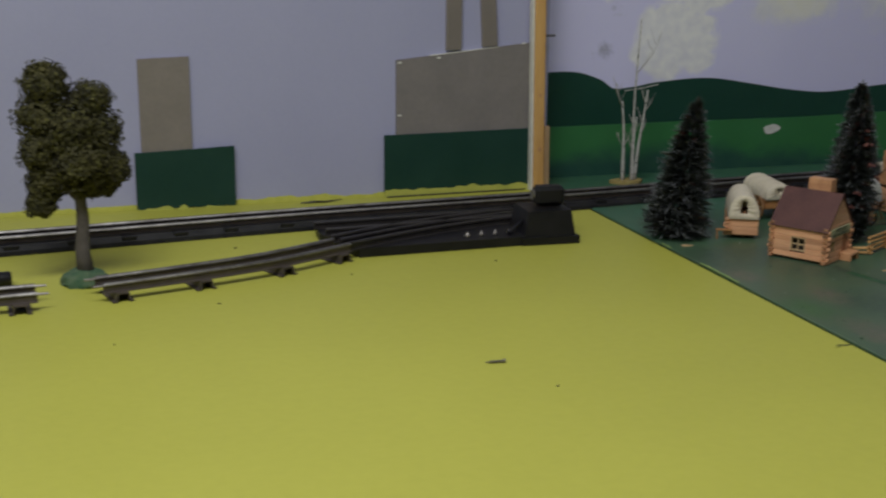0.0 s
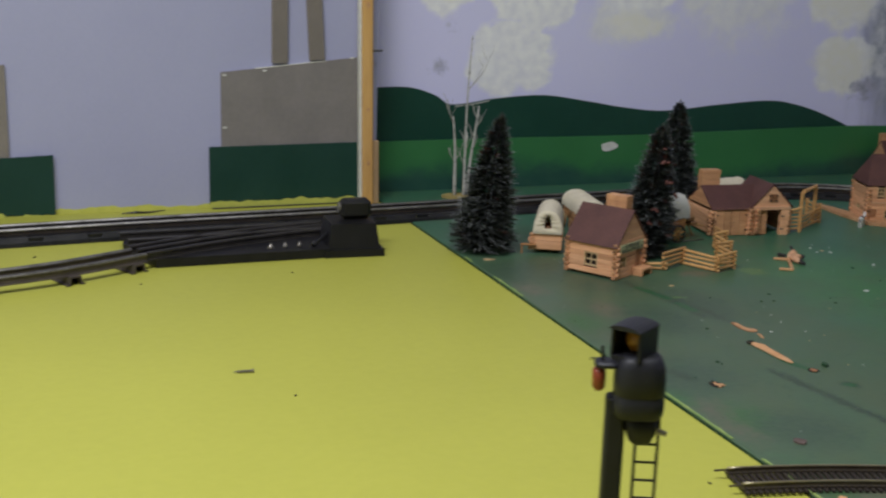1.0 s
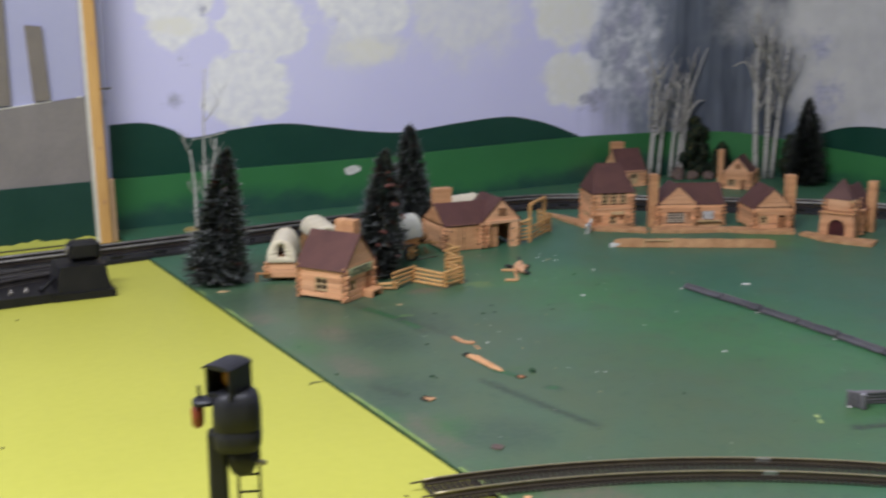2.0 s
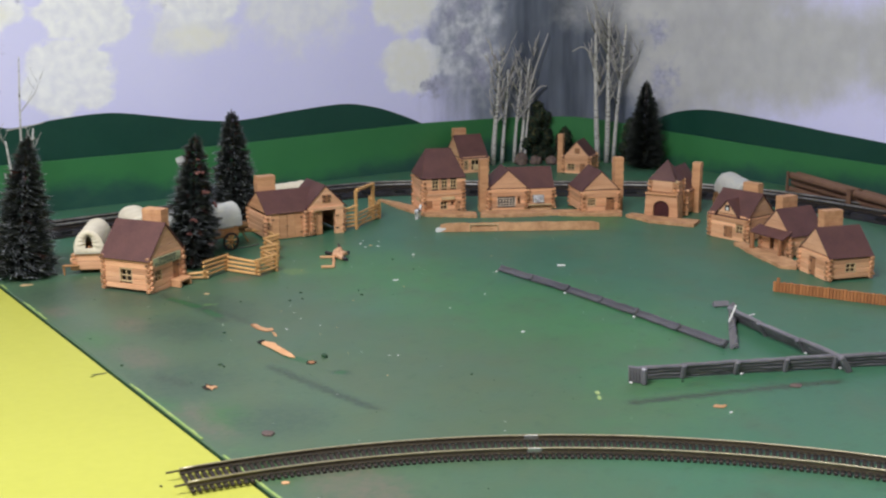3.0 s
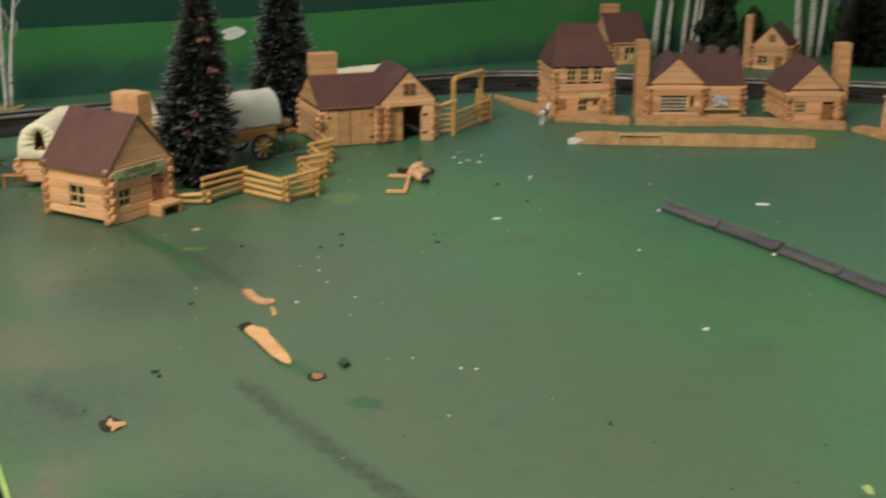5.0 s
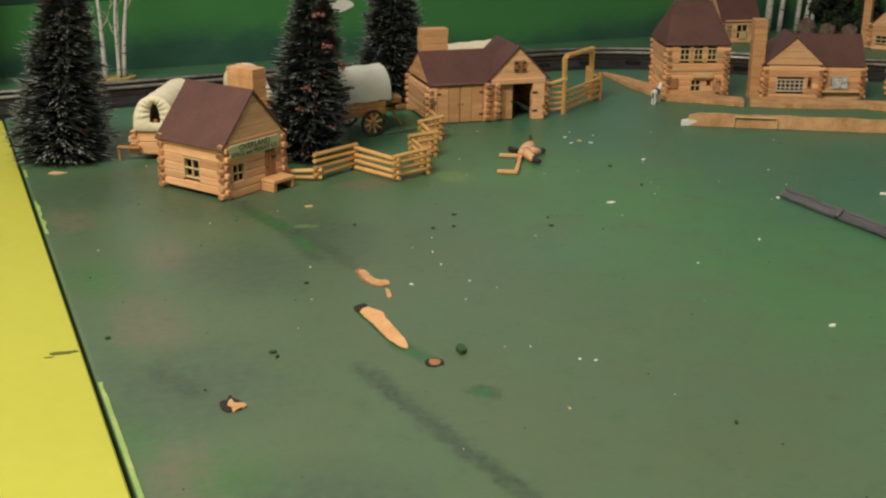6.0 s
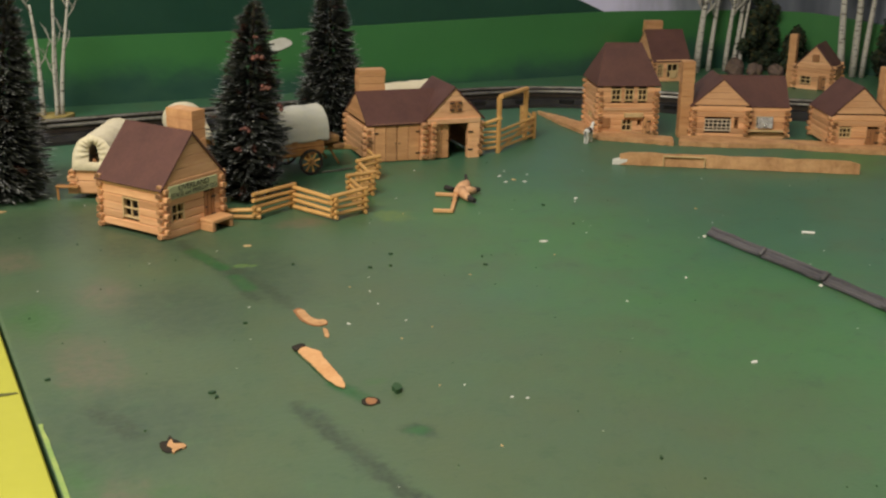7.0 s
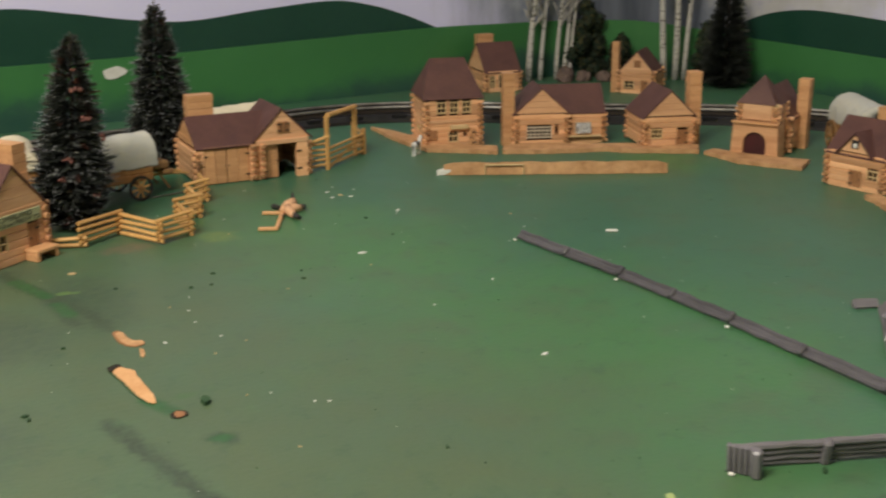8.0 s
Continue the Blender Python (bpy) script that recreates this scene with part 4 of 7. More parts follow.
def corner_stack(house, x, y, h, z0=0.002, c=0.0050, length=0.0085, turn=90):
    """Crossed log ends that stack up where a cross wall meets the front."""
    z = z0
    while z < h - c * 0.5:
        put("log", log_mesh(length * random.uniform(0.9, 1.1), c * 0.92, True, True), None, house, "", pose(x, y, z + c * 0.5, 0, 0, turn))
        z += c


# stage office
W, D, H, TOP, C = 0.0515, 0.0545, 0.0370, 0.0655, 0.00530
h1 = placed("log_cabin", 0.1125, 0.9810, 0.556, "small log cabin stage office with brown roof and sign")
ms = shell(h1, 0, W, 0, D, H, C, front=[(0.0050, 0.0165, 0.0090, 0.0222), (0.0345, 0.0445, 0.004, 0.0242)], left=[(0.0195, 0.0345, 0.0098, 0.0235)])
window(h1, ms["f"], 0.0050, 0.0165, 0.0090, 0.0222)
window(h1, ms["l"], 0.0195, 0.0345, 0.0098, 0.0235)
door(h1, ms["f"], 0.0345, 0.0445, 0.004, 0.0242)
gable(h1, ms["f"], 0, W, H, TOP, rows=4)
gable(h1, ms["b"], 0, W, H, TOP, rows=4)
roof_y(h1, 0, W, 0, D, H, TOP, 0.0048, 0.0028)
chimney(h1, W + 0.004, 0.032, 0.0125, 0.0235, 0.0735)
sign = put("sign_board", Geo().box((0.0235, -0.0036, 0.0305), (0.0445, 0.0012, 0.0086), 0, None, 0.0003), M_SIGN, h1, "pale green painted sign board")
text_part(sign, "OVERLAND", 0.0054, pose(0.0235, -0.0043, 0.0325, 90, 0, 0), M_INK)
text_part(sign, "STAGE and FREIGHT CO", 0.0039, pose(0.0235, -0.0043, 0.0285, 90, 0, 0), M_INK)
g = Geo().box((0.0395, -0.0080, 0.0068), (0.020, 0.012, 0.0026), 0, None, 0.0005)
g.box((0.0312, -0.0080, 0.0028), (0.0034, 0.011, 0.0054), 0, None, 0.0004)
g.box((0.0480, -0.0080, 0.0028), (0.0030, 0.011, 0.0054), 0, None, 0.0004)
put("door_step", g, M_WOODP, h1)

# barn
W, D, H, C, XS, GA = 0.0955, 0.060, 0.0325, 0.0052, 0.0500, 0.0588
h2 = placed("log_barn", 0.3125, 1.1300, -0.098, "log barn with double doors, brown roof and open bay", "barn")
ms = shell(h2, 0, W, 0, D, H, C, front=[(0.0050, 0.0440, 0, 0.0305), (0.0565, 0.0855, 0, 0.0300)], dark_inside=False)
for k in range(2):
    door(h2, ms["f"], 0.0053 + 0.0194 * k, 0.0243 + 0.0194 * k, 0.0006, 0.0302, M_WOODP, "r" if k else "l", 0.0004, planks=2)
put("door_head", Geo().box((0.0246, -0.0022, 0.0312), (0.0415, 0.0014, 0.0016), 0, None, 0.0003), M_WOODP, h2)
for sx in (0.0465, 0.0547):
    corner_stack(h2, sx, -0.0034, 0.030)
door(h2, ms["f"], 0.0567, 0.0695, 0.0006, 0.0298, M_WOODP, "l", -0.0004, planks=2)
put("lintel", Geo().box((0.0728, -0.0030, 0.0318), (0.0460, 0.004, 0.0040), 0, None, 0.0004), M_GABLE, h2)
put("bay_post", Geo().box((0.0905, -0.0030, 0.0150), (0.0100, 0.0030, 0.0300), 0, None, 0.0004), M_WOOD, h2)
for z in (0.0075, 0.0225):
    put("hinge", Geo().box((0.0870, -0.0049, z), (0.0042, 0.0008, 0.0011)), M_IRON_SHADE, h2)
gable(h2, ms["f"], XS - 0.001, W + 0.002, 0.0338, GA, rows=4, y=-0.0012)
for k in range(2):
    door(h2, ms["f"], 0.0690 + 0.0052 * k, 0.0737 + 0.0052 * k, 0.0395, 0.0485, M_DARKWOOD, "r" if k else "l", 0.0032)
gable(h2, ms["l"], 0, D, H, 0.0525, rows=4, mat=M_WOODP)
roof_x(h2, 0, XS - 0.0015, 0, D, H, 0.0525, 0.0035, x1t=0.0695)
roof_y(h2, XS - 0.001, W + 0.002, -0.0005, D * 0.85, 0.0345, GA, 0.003, 0.0034)
chimney(h2, 0.0150, 0.044, 0.0225, 0.012, 0.0700, 0.040)

# two-storey house
W, D, H, C = 0.0515, 0.0510, 0.0455, 0.0050
h3 = placed("log_hotel", 0.5481, 1.1547, -0.330, "two-storey log house with brown hipped roof", "log house")
UP = ((0.0098, 0.0190), (0.0222, 0.0308), (0.0342, 0.0430))
ms = shell(h3, 0, W, 0, D, H, C, front=[(a, b, 0.0322, 0.0432) for a, b in UP] + [(0.0208, 0.0305, 0.0045, 0.0168), (0.0350, 0.0393, 0.0088, 0.0155)], left=[(0.018, 0.030, 0.010, 0.020)])
for a, b in UP:
    window(h3, ms["f"], a, b, 0.0322, 0.0432)
window(h3, ms["f"], 0.0208, 0.0305, 0.0045, 0.0168)
window(h3, ms["f"], 0.0350, 0.0393, 0.0088, 0.0155, 1, 1, M_DARKWOOD)
window(h3, ms["l"], 0.018, 0.030, 0.010, 0.020)
door(h3, ms["f"], 0.0405, 0.0470, 0.001, 0.0172, M_WOODP, "r", 0.0026)
put("shutter", Geo().box((0.0058, -0.0026, 0.0126), (0.0080, 0.0012, 0.0092), 0, None, 0.0003), M_DARKWOOD, h3, "brown shutter")
put("door_hood", Geo().box((0.0310, -0.0040, 0.0198), (0.0175, 0.0040, 0.0040), 0, None, 0.0004), M_MUNTIN, h3, "pale hood board")
put("belt_board", Geo().box((W / 2, -0.0024, 0.0250), (W - 0.006, 0.0012, 0.0030), 0, None, 0.0003), M_GABLE, h3)
hip_roof(h3, 0, W, 0, D, H, 0.0812, 0.034, 0.0038)


def crumple(x, z, y0=0.0):
    """A small crumpled sheet of foil."""
    g, n = Geo(), 9
    vs = [(x - 0.0070 + 0.014 * i / n, y0 - 0.0016 + 0.0030 * noise.noise((i * 0.9, j * 0.9, 3)), z - 0.0050 + 0.0100 * j / n) for j in range(n + 1) for i in range(n + 1)]
    return g.add(vs, [[j * (n + 1) + i, j * (n + 1) + i + 1, (j + 1) * (n + 1) + i + 1, (j + 1) * (n + 1) + i] for j in range(n) for i in range(n)])


# long store: a gabled block that stands proud of a lower wing
W, D, H, C, GX, SET, TOP = 0.0850, 0.046, 0.0312, 0.0050, 0.0475, 0.0050, 0.0540
h4 = placed("log_store", 0.6245, 1.1165, -0.440, "long log store with front gable, chimney and boardwalk", "log store")
ms = shell(h4, 0, GX, 0, D, H, C, front=[(0.0100, 0.0340, 0.0072, 0.0180), (0.0365, 0.0405, 0.0105, 0.0190)])
window(h4, ms["f"], 0.0100, 0.0340, 0.0072, 0.0180, 6, 3, M_WHITEBAR, 0.0007)
window(h4, ms["f"], 0.0365, 0.0405, 0.0105, 0.0190, 1, 1, M_DARKWOOD)
wing = shell(h4, GX + 0.0042, W, SET, D, H, C, front=[(0.0060, 0.0215, 0.0095, 0.0205)], skip="l")
put("foil_pane", crumple(0.0138, 0.0152, -0.0030), M_FOIL, window(h4, wing["f"], 0.0060, 0.0215, 0.0095, 0.0205, 3, 2, M_WHITEBAR, 0.0006), "crumpled silver foil pane")
put("ledge", Geo().box((0.0660, SET - 0.0045, 0.0078), (0.0330, 0.0050, 0.0014), 0, None, 0.0003), M_MUNTIN, h4, "pale wooden ledge")
gable(h4, ms["f"], -0.001, GX + 0.002, H, TOP, rows=4, y=-0.001)
roof_y(h4, -0.001, GX + 0.002, -0.0005, D, H, TOP, 0.003)
roof_x(h4, GX + 0.004, W, SET, D, H, 0.0532, 0.003, x0t=GX / 2)
gable(h4, wing["r"], 0, D - SET, H, 0.0532, rows=4)
chimney(h4, -0.0068, 0.008, 0.0110, 0.0130, 0.0695)

# small gabled house beside it
W, D, H, C, TOP = 0.0465, 0.0535, 0.0315, 0.0050, 0.0540
h5 = placed("log_house", 0.7160, 1.0375, -0.405, "small log house with front gable and tall chimney", "log house")
ms = shell(h5, 0, W, 0, D, H, C, front=[(0.0050, 0.0160, 0.0098, 0.0192), (0.0300, 0.0408, 0.003, 0.0180)])
window(h5, ms["f"], 0.0050, 0.0160, 0.0098, 0.0192, 3, 2)
door(h5, ms["f"], 0.0300, 0.0408, 0.003, 0.0180, M_DARKWOOD)
put("sill_board", Geo().box((0.0170, -0.0028, 0.0062), (0.0230, 0.0016, 0.0052), 0, None, 0.0004), M_GABLE, h5)
gable(h5, ms["f"], 0, W, H, TOP, rows=4)
gable(h5, ms["b"], 0, W, H, TOP, rows=4)
roof_y(h5, 0, W, 0, D, H, TOP, 0.0038)
chimney(h5, W + 0.0050, 0.0180, 0.0115, 0.0125, 0.0700)

# chapel: a wider portal block below, a tower with a torn pyramid roof above, the nave behind
W, PD, PH, TI, TD, TH, TOP, C = 0.0430, 0.020, 0.0310, 0.0052, 0.030, 0.0490, 0.0725, 0.0050
h6 = placed("log_chapel", 0.7648, 0.9754, -1.105, "log chapel with arched red door and peaked tower", "chapel")
MX, DR, DZ = W / 2, 0.0105, 0.0125
face = [(-0.0005, 0), (MX - DR, 0), (MX - DR, DZ)] + [(MX - DR * math.cos(a), DZ + DR * math.sin(a)) for a in steps(0.2, math.pi - 0.2, 12)] + [(MX + DR, DZ), (MX + DR, 0), (W + 0.0005, 0), (W - 0.0012, PH), (0.0012, PH)]
g = Geo().prism(face, -0.0030, 0.0012, 0, pose(0, 0.0005, 0.0006, 90, 0, 0))
g.slab([(-0.0005, PD, 0.0006), (-0.0005, -0.0005, 0.0006), (0.0012, -0.0005, PH), (0.0012, PD, PH)], 0.0030)
g.slab([(W + 0.0005, -0.0005, 0.0006), (W + 0.0005, PD, 0.0006), (W - 0.0012, PD, PH), (W - 0.0012, -0.0005, PH)], 0.0030)
g.box((MX, PD / 2, PH - 0.0008), (W - 0.004, PD - 0.002, 0.0016))
put("portal", g, M_WOOD, h6)
leaf = put("door", Geo().box((MX, 0.0046, (DZ + DR) / 2), (2 * DR + 0.003, 0.0010, DZ + DR)), M_REDDOOR, h6, "dark red arched double door")
for i in range(8):
    x = MX - DR + 2 * DR * (i + 0.5) / 8
    top = DZ + 0.97 * math.sqrt(max(DR * DR - (x - MX) ** 2, 0))
    put("plank", Geo().box((x, 0.0032, top / 2 + 0.0006), (2 * DR / 8 - 0.0003, 0.0016, top), 0, None, 0.0002), M_REDDOOR, leaf)
put("belt_course", Geo().box((MX, -0.0006, PH + 0.0008), (W - 0.0005, 0.0060, 0.0020), 0, None, 0.0004), M_WOODP, h6)
ms = shell(h6, TI, W - TI, 0.0060, TD, TH, C, front=[(-0.01, W, 0, PH - 0.002)])
put("tower_panel", Geo().box((MX, 0.0032, (PH + TH) / 2 + 0.0010), (W - 2 * TI - 0.006, 0.0014, TH - PH - 0.004), 0, None, 0.0004), M_GABLE, h6)
a, b, c0, d0, e0 = TI - 0.003, W - TI + 0.003, 0.0025, TD + 0.002, TH - 0.0004
peak = (MX + 0.001, (c0 + d0) / 2, TOP)
roof_panel(h6, [(a, c0, e0), (b - 0.0015, c0 - 0.001, e0), (peak[0], peak[1] - 0.001, TOP + 0.0012)])
roof_panel(h6, [(b, c0 + 0.0035, e0 - 0.0010), (b, d0, e0), (peak[0] + 0.002, peak[1] + 0.001, TOP - 0.0035)])
roof_panel(h6, [(b, d0, e0), (a, d0, e0), peak])
roof_panel(h6, [(a, d0, e0), (a, c0, e0), peak])
put("splintered_edge", Geo().box((b - 0.0026, c0 + 0.0022, TH - 0.0015), (0.0050, 0.0030, 0.0040), 0, None, 0.0008), M_MUNTIN, h6, "pale splintered corner below the torn roof")
ms = shell(h6, 0.0030, W - 0.0010, TD + 0.003, 0.084, 0.0330, C)
gable(h6, ms["b"], 0, W - 0.004, 0.033, 0.0590, rows=4)
roof_y(h6, 0.0030, W - 0.0010, TD + 0.001, 0.084, 0.033, 0.0590, 0.003)
chimney(h6, W + 0.0030, 0.066, 0.0105, 0.0120, 0.0655)

# house with a dormer
W, D, H, C, TOP = 0.0520, 0.048, 0.0292, 0.0050, 0.0540
h7 = placed("log_dormer_house", 0.7535, 0.8520, -1.485, "log house with small roof dormer and chimney", "log house")
ms = shell(h7, 0, W, 0, D, H, C, front=[(0.0210, 0.0330, 0.0025, 0.0165), (0.0375, 0.0475, 0.0080, 0.0185)])
door(h7, ms["f"], 0.0210, 0.0330, 0.0025, 0.0165, M_DARKWOOD, "l")
window(h7, ms["f"], 0.0375, 0.0475, 0.0080, 0.0185)
gable(h7, ms["l"], 0, D, H, TOP, rows=4)
gable(h7, ms["r"], 0, D, H, TOP, rows=4)
roof_x(h7, 0, W, 0, D, H, TOP, 0.003, 0.003)
DX, DW, DA = 0.0258, 0.0155, 0.0470
gable(h7, ms["f"], DX - DW + 0.002, DX + DW - 0.002, 0.0312, DA - 0.0015, rows=3, y=-0.0024)
# Solid black block on the gable stands in for the dormer's shaded hole.
put("dormer_void", Geo().box((DX, -0.0036, 0.0378), (0.0068, 0.0016, 0.0070), 0, None, 0.0003), M_IRON_SHADE, h7, "black block standing in for the shaded opening", ms["f"])
put("dormer_scrap", Geo().box((DX + 0.0006, -0.0048, 0.0368), (0.0034, 0.0010, 0.0036), 0, None, 0.0008), M_WHITE, h7, "white scrap in the dormer opening", ms["f"])
roof_panel(h7, [(DX - DW - 0.002, 0.012, 0.0290), (DX - DW - 0.002, -0.0055, 0.0290), (DX, -0.0055, DA + 0.0008), (DX, 0.020, DA + 0.0008)])
roof_panel(h7, [(DX + DW + 0.002, -0.0055, 0.0290), (DX + DW + 0.002, 0.012, 0.0290), (DX, 0.020, DA + 0.0008), (DX, -0.0055, DA + 0.0008)])
chimney(h7, W - 0.0165, D * 0.62, 0.0215, 0.010, 0.0655, 0.03)

# house with a porch
W, D, H, C, TOP = 0.0440, 0.0470, 0.0262, 0.0050, 0.0500
h8 = placed("log_porch_house", 0.7435, 0.7650, -1.690, "log house with lean-to porch roof and chimney", "log house")
ms = shell(h8, 0, W, 0, D, H, C, front=[(0.0145, 0.0215, 0.0050, 0.0185), (0.0285, 0.0360, 0.0020, 0.0180)], right=[(0.014, 0.025, 0.008, 0.017)])
window(h8, ms["f"], 0.0145, 0.0215, 0.0050, 0.0185, 1, 2, M_DARKWOOD)
window(h8, ms["r"], 0.014, 0.025, 0.008, 0.017)
door(h8, ms["f"], 0.0285, 0.0360, 0.0020, 0.0180)
gable(h8, ms["f"], 0, W, H, TOP, rows=4)
gable(h8, ms["b"], 0, W, H, TOP, rows=4)
roof_y(h8, 0, W, 0, D, H, TOP, 0.0035)
put("porch_roof", Geo().slab([(-0.0050, -0.0145, 0.0225), (W + 0.003, -0.0145, 0.0225), (W + 0.003, 0.0, 0.0300), (-0.0050, 0.0, 0.0300)], 0.0012), M_ROOF, h8)
for x, wd in ((-0.0020, 0.0055), (W - 0.002, 0.0032)):
    put("porch_post", Geo().box((x, -0.0125, 0.0108), (wd, 0.0030, 0.0216), 0, None, 0.0004), M_DARKWOOD, h8)
chimney(h8, 0.0075, 0.026, 0.011, 0.0215, 0.0620, 0.015)

# gabled house at the near end of the row
W, D, H, C, TOP = 0.0500, 0.0480, 0.0262, 0.0050, 0.0500
h9 = placed("log_end_house", 0.7060, 0.6790, -1.888, "log house with arched doorway at the row's end", "log house")
ms = shell(h9, 0, W, 0, D, H, C, front=[(0.0165, 0.0290, 0, 0.0190)], right=[(0.018, 0.030, 0.008, 0.018)])
door(h9, ms["f"], 0.0170, 0.0285, 0.0005, 0.0185, M_DARKWOOD, "l", -0.001)
window(h9, ms["r"], 0.018, 0.030, 0.008, 0.018)
gable(h9, ms["f"], 0, W, H, TOP, rows=4)
gable(h9, ms["b"], 0, W, H, TOP, rows=4)
roof_y(h9, 0, W, 0, D, H, TOP, 0.0035)
chimney(h9, 0.0075, 0.027, 0.011, 0.0225, 0.0650, 0.015)

# two houses behind the railway
W, D, H, C, TOP = 0.0405, 0.042, 0.0262, 0.0048, 0.0490
h10 = placed("log_back_house", 0.9010, 1.2985, -0.955, "small log house with gable and tall side chimney", "log house")
ms = shell(h10, 0, W, 0, D, H, C, front=[(0.006, 0.018, 0.006, 0.0160), (0.026, 0.034, 0.001, 0.0165)])
window(h10, ms["f"], 0.006, 0.018, 0.006, 0.0160)
door(h10, ms["f"], 0.026, 0.034, 0.001, 0.0165)
gable(h10, ms["f"], 0, W, H, TOP, rows=4)
put("loft_door", Geo().box((W / 2 + 0.001, -0.0022, 0.0355), (0.0075, 0.0014, 0.008), 0, None, 0.0003), M_DARKWOOD, h10, "", ms["f"])
roof_y(h10, 0, W, 0, D, H, TOP, 0.003)
chimney(h10, -0.0065, 0.006, 0.0080, 0.010, 0.0600)

W, D, H, C, TOP = 0.0430, 0.054, 0.0250, 0.0050, 0.0550
h11 = placed("log_depot", 0.7690, 1.3860, -0.20, "small log depot with brown roof behind the railway", "log house")
ms = shell(h11, 0, W, 0, D, H, C, front=[(0.0045, 0.0115, 0.0060, 0.0195), (0.0160, 0.0300, 0.0030, 0.0205)])
window(h11, ms["f"], 0.0045, 0.0115, 0.0060, 0.0195, 2, 3)
put("signboard", Geo().box((0.0235, -0.0028, 0.0085), (0.0085, 0.0012, 0.0090), 0, None, 0.0003), M_MUNTIN, window(h11, ms["f"], 0.0160, 0.0300, 0.0030, 0.0205, 2, 2), "pale board in the window", ms["f"])
gable(h11, ms["l"], 0, D, H, TOP, rows=4)
gable(h11, ms["r"], 0, D, H, TOP, rows=4)
roof_x(h11, 0, W, 0, D, H, TOP, 0.003)
chimney(h11, 0.0145, D - 0.012, 0.0200, 0.011, 0.0650, 0.03)


# ---- boardwalks and strips ----
def outline_strip(name, pts, z1, mat, label, cat, wobble=0.0020, z0=0.0002, sub=8):
    """A card strip cut to an uneven outline."""
    out = []
    for i, (a, b) in enumerate(zip(pts, pts[1:] + pts[:1])):
        for k in range(sub):
            t = k / sub
            out.append((a[0] + (b[0] - a[0]) * t + wobble * noise.noise((i + t * 3, k * 0.9, a[0] * 9)), a[1] + (b[1] - a[1]) * t + wobble * noise.noise((i + 7 + t * 3, k * 0.9, a[1] * 9))))
    return tagged(put(name, Geo().prism(out, z0, z1), mat), label, cat, "boardwalks of the town")


outline_strip("boardwalk", [(0.5385, 1.138), (0.5640, 1.117), (0.5875, 1.094), (0.6015, 1.115), (0.5560, 1.157), (0.5585, 1.196), (0.5560, 1.230), (0.5470, 1.262), (0.5390, 1.200)], 0.0036, M_CARD, "tan card boardwalk bending round the two-storey house", "boardwalk")
outline_strip("boardwalk", [(0.5935, 1.093), (0.6340, 1.0675), (0.6790, 1.0500), (0.6930, 1.0330), (0.7440, 0.9950), (0.7600, 1.013), (0.7120, 1.052), (0.6320, 1.105), (0.6075, 1.112)], 0.0042, M_CARD, "tan card boardwalk before store and small house", "boardwalk")
outline_strip("boardwalk", [(0.7465, 0.9900), (0.7440, 0.9460), (0.7700, 0.8950), (0.7980, 0.9120), (0.7830, 0.9350), (0.7650, 0.9760), (0.7615, 0.9930)], 0.0038, M_CARD, "tan card boardwalk before the chapel", "boardwalk")
outline_strip("boardwalk", [(0.7380, 0.8010), (0.7210, 0.7660), (0.6935, 0.6955), (0.7030, 0.6815), (0.7205, 0.6930), (0.7260, 0.7100), (0.7370, 0.7640), (0.7480, 0.7950)], 0.0038, M_CARD, "tan card boardwalk before the porch house", "boardwalk")

trough = thing("bark_strip", facing((0.505, 1.054), (0.670, 0.955)), "rough tan bark strip lying on the green board", "wood strip")
g, L = Geo(), gap((0.505, 1.054), (0.670, 0.955))
n = 26
sec = []
for i in range(n + 1):
    x = L * i / n
    hgt = 0.0108 + 0.0014 * noise.noise((i * 0.45, 2, 0)) - (0.002 if i in (0, n) else 0)
    dy = 0.0012 * noise.noise((i * 0.4, 7, 0))
    sec.append([(x, dy - 0.0035, 0.0003), (x, dy - 0.0022, hgt), (x, dy + 0.0028, hgt * 0.93), (x, dy + 0.0040, 0.0003)])
vs = [p for s in sec for p in s]
fs = [[i * 4 + j, (i + 1) * 4 + j, (i + 1) * 4 + (j + 1) % 4, i * 4 + (j + 1) % 4] for i in range(n) for j in range(4)] + [[0, 1, 2, 3], [n * 4 + j for j in (3, 2, 1, 0)]]
g.add(vs, fs)
put("strip", g, M_CARD, trough)
g = Geo()
g.box((0.052, -0.0042, 0.0090), (0.034, 0.0014, 0.0012), 0, None, 0.0003)
g.box((0.0355, -0.0042, 0.0050), (0.0012, 0.0014, 0.0088), 0, None, 0.0003)
g.box((0.0685, -0.0042, 0.0050), (0.0012, 0.0014, 0.0088), 0, None, 0.0003)
put("bracket", g, M_MUNTIN, trough, "pale wooden rail on the strip")
put("end_chip", Geo().prism([(-0.006, -0.004), (0.006, -0.003), (0.004, 0.004), (-0.001, 0.002)], 0.0003, 0.005), M_WHITE, trough, "pale splintered end")


# ---- palisade ----
fa, fb = (0.616, 0.638), (0.664, 0.537)
pal = thing("palisade_fence", facing(fa, fb), "low orange-brown palisade fence of upright slats", "fence")
L = gap(fa, fb)
k = 0
x = 0.0
while x < L:
    hgt = 0.0105 + 0.0012 * noise.noise((k * 0.7, 0, 0)) + (0.0035 if k == 1 else 0)
    put("slat", Geo().box((x + 0.0016, 0, hgt / 2), (0.0029, 0.0022, hgt), 0, None, 0.0004), M_PALISADE, pal)
    x += 0.0032
    k += 1


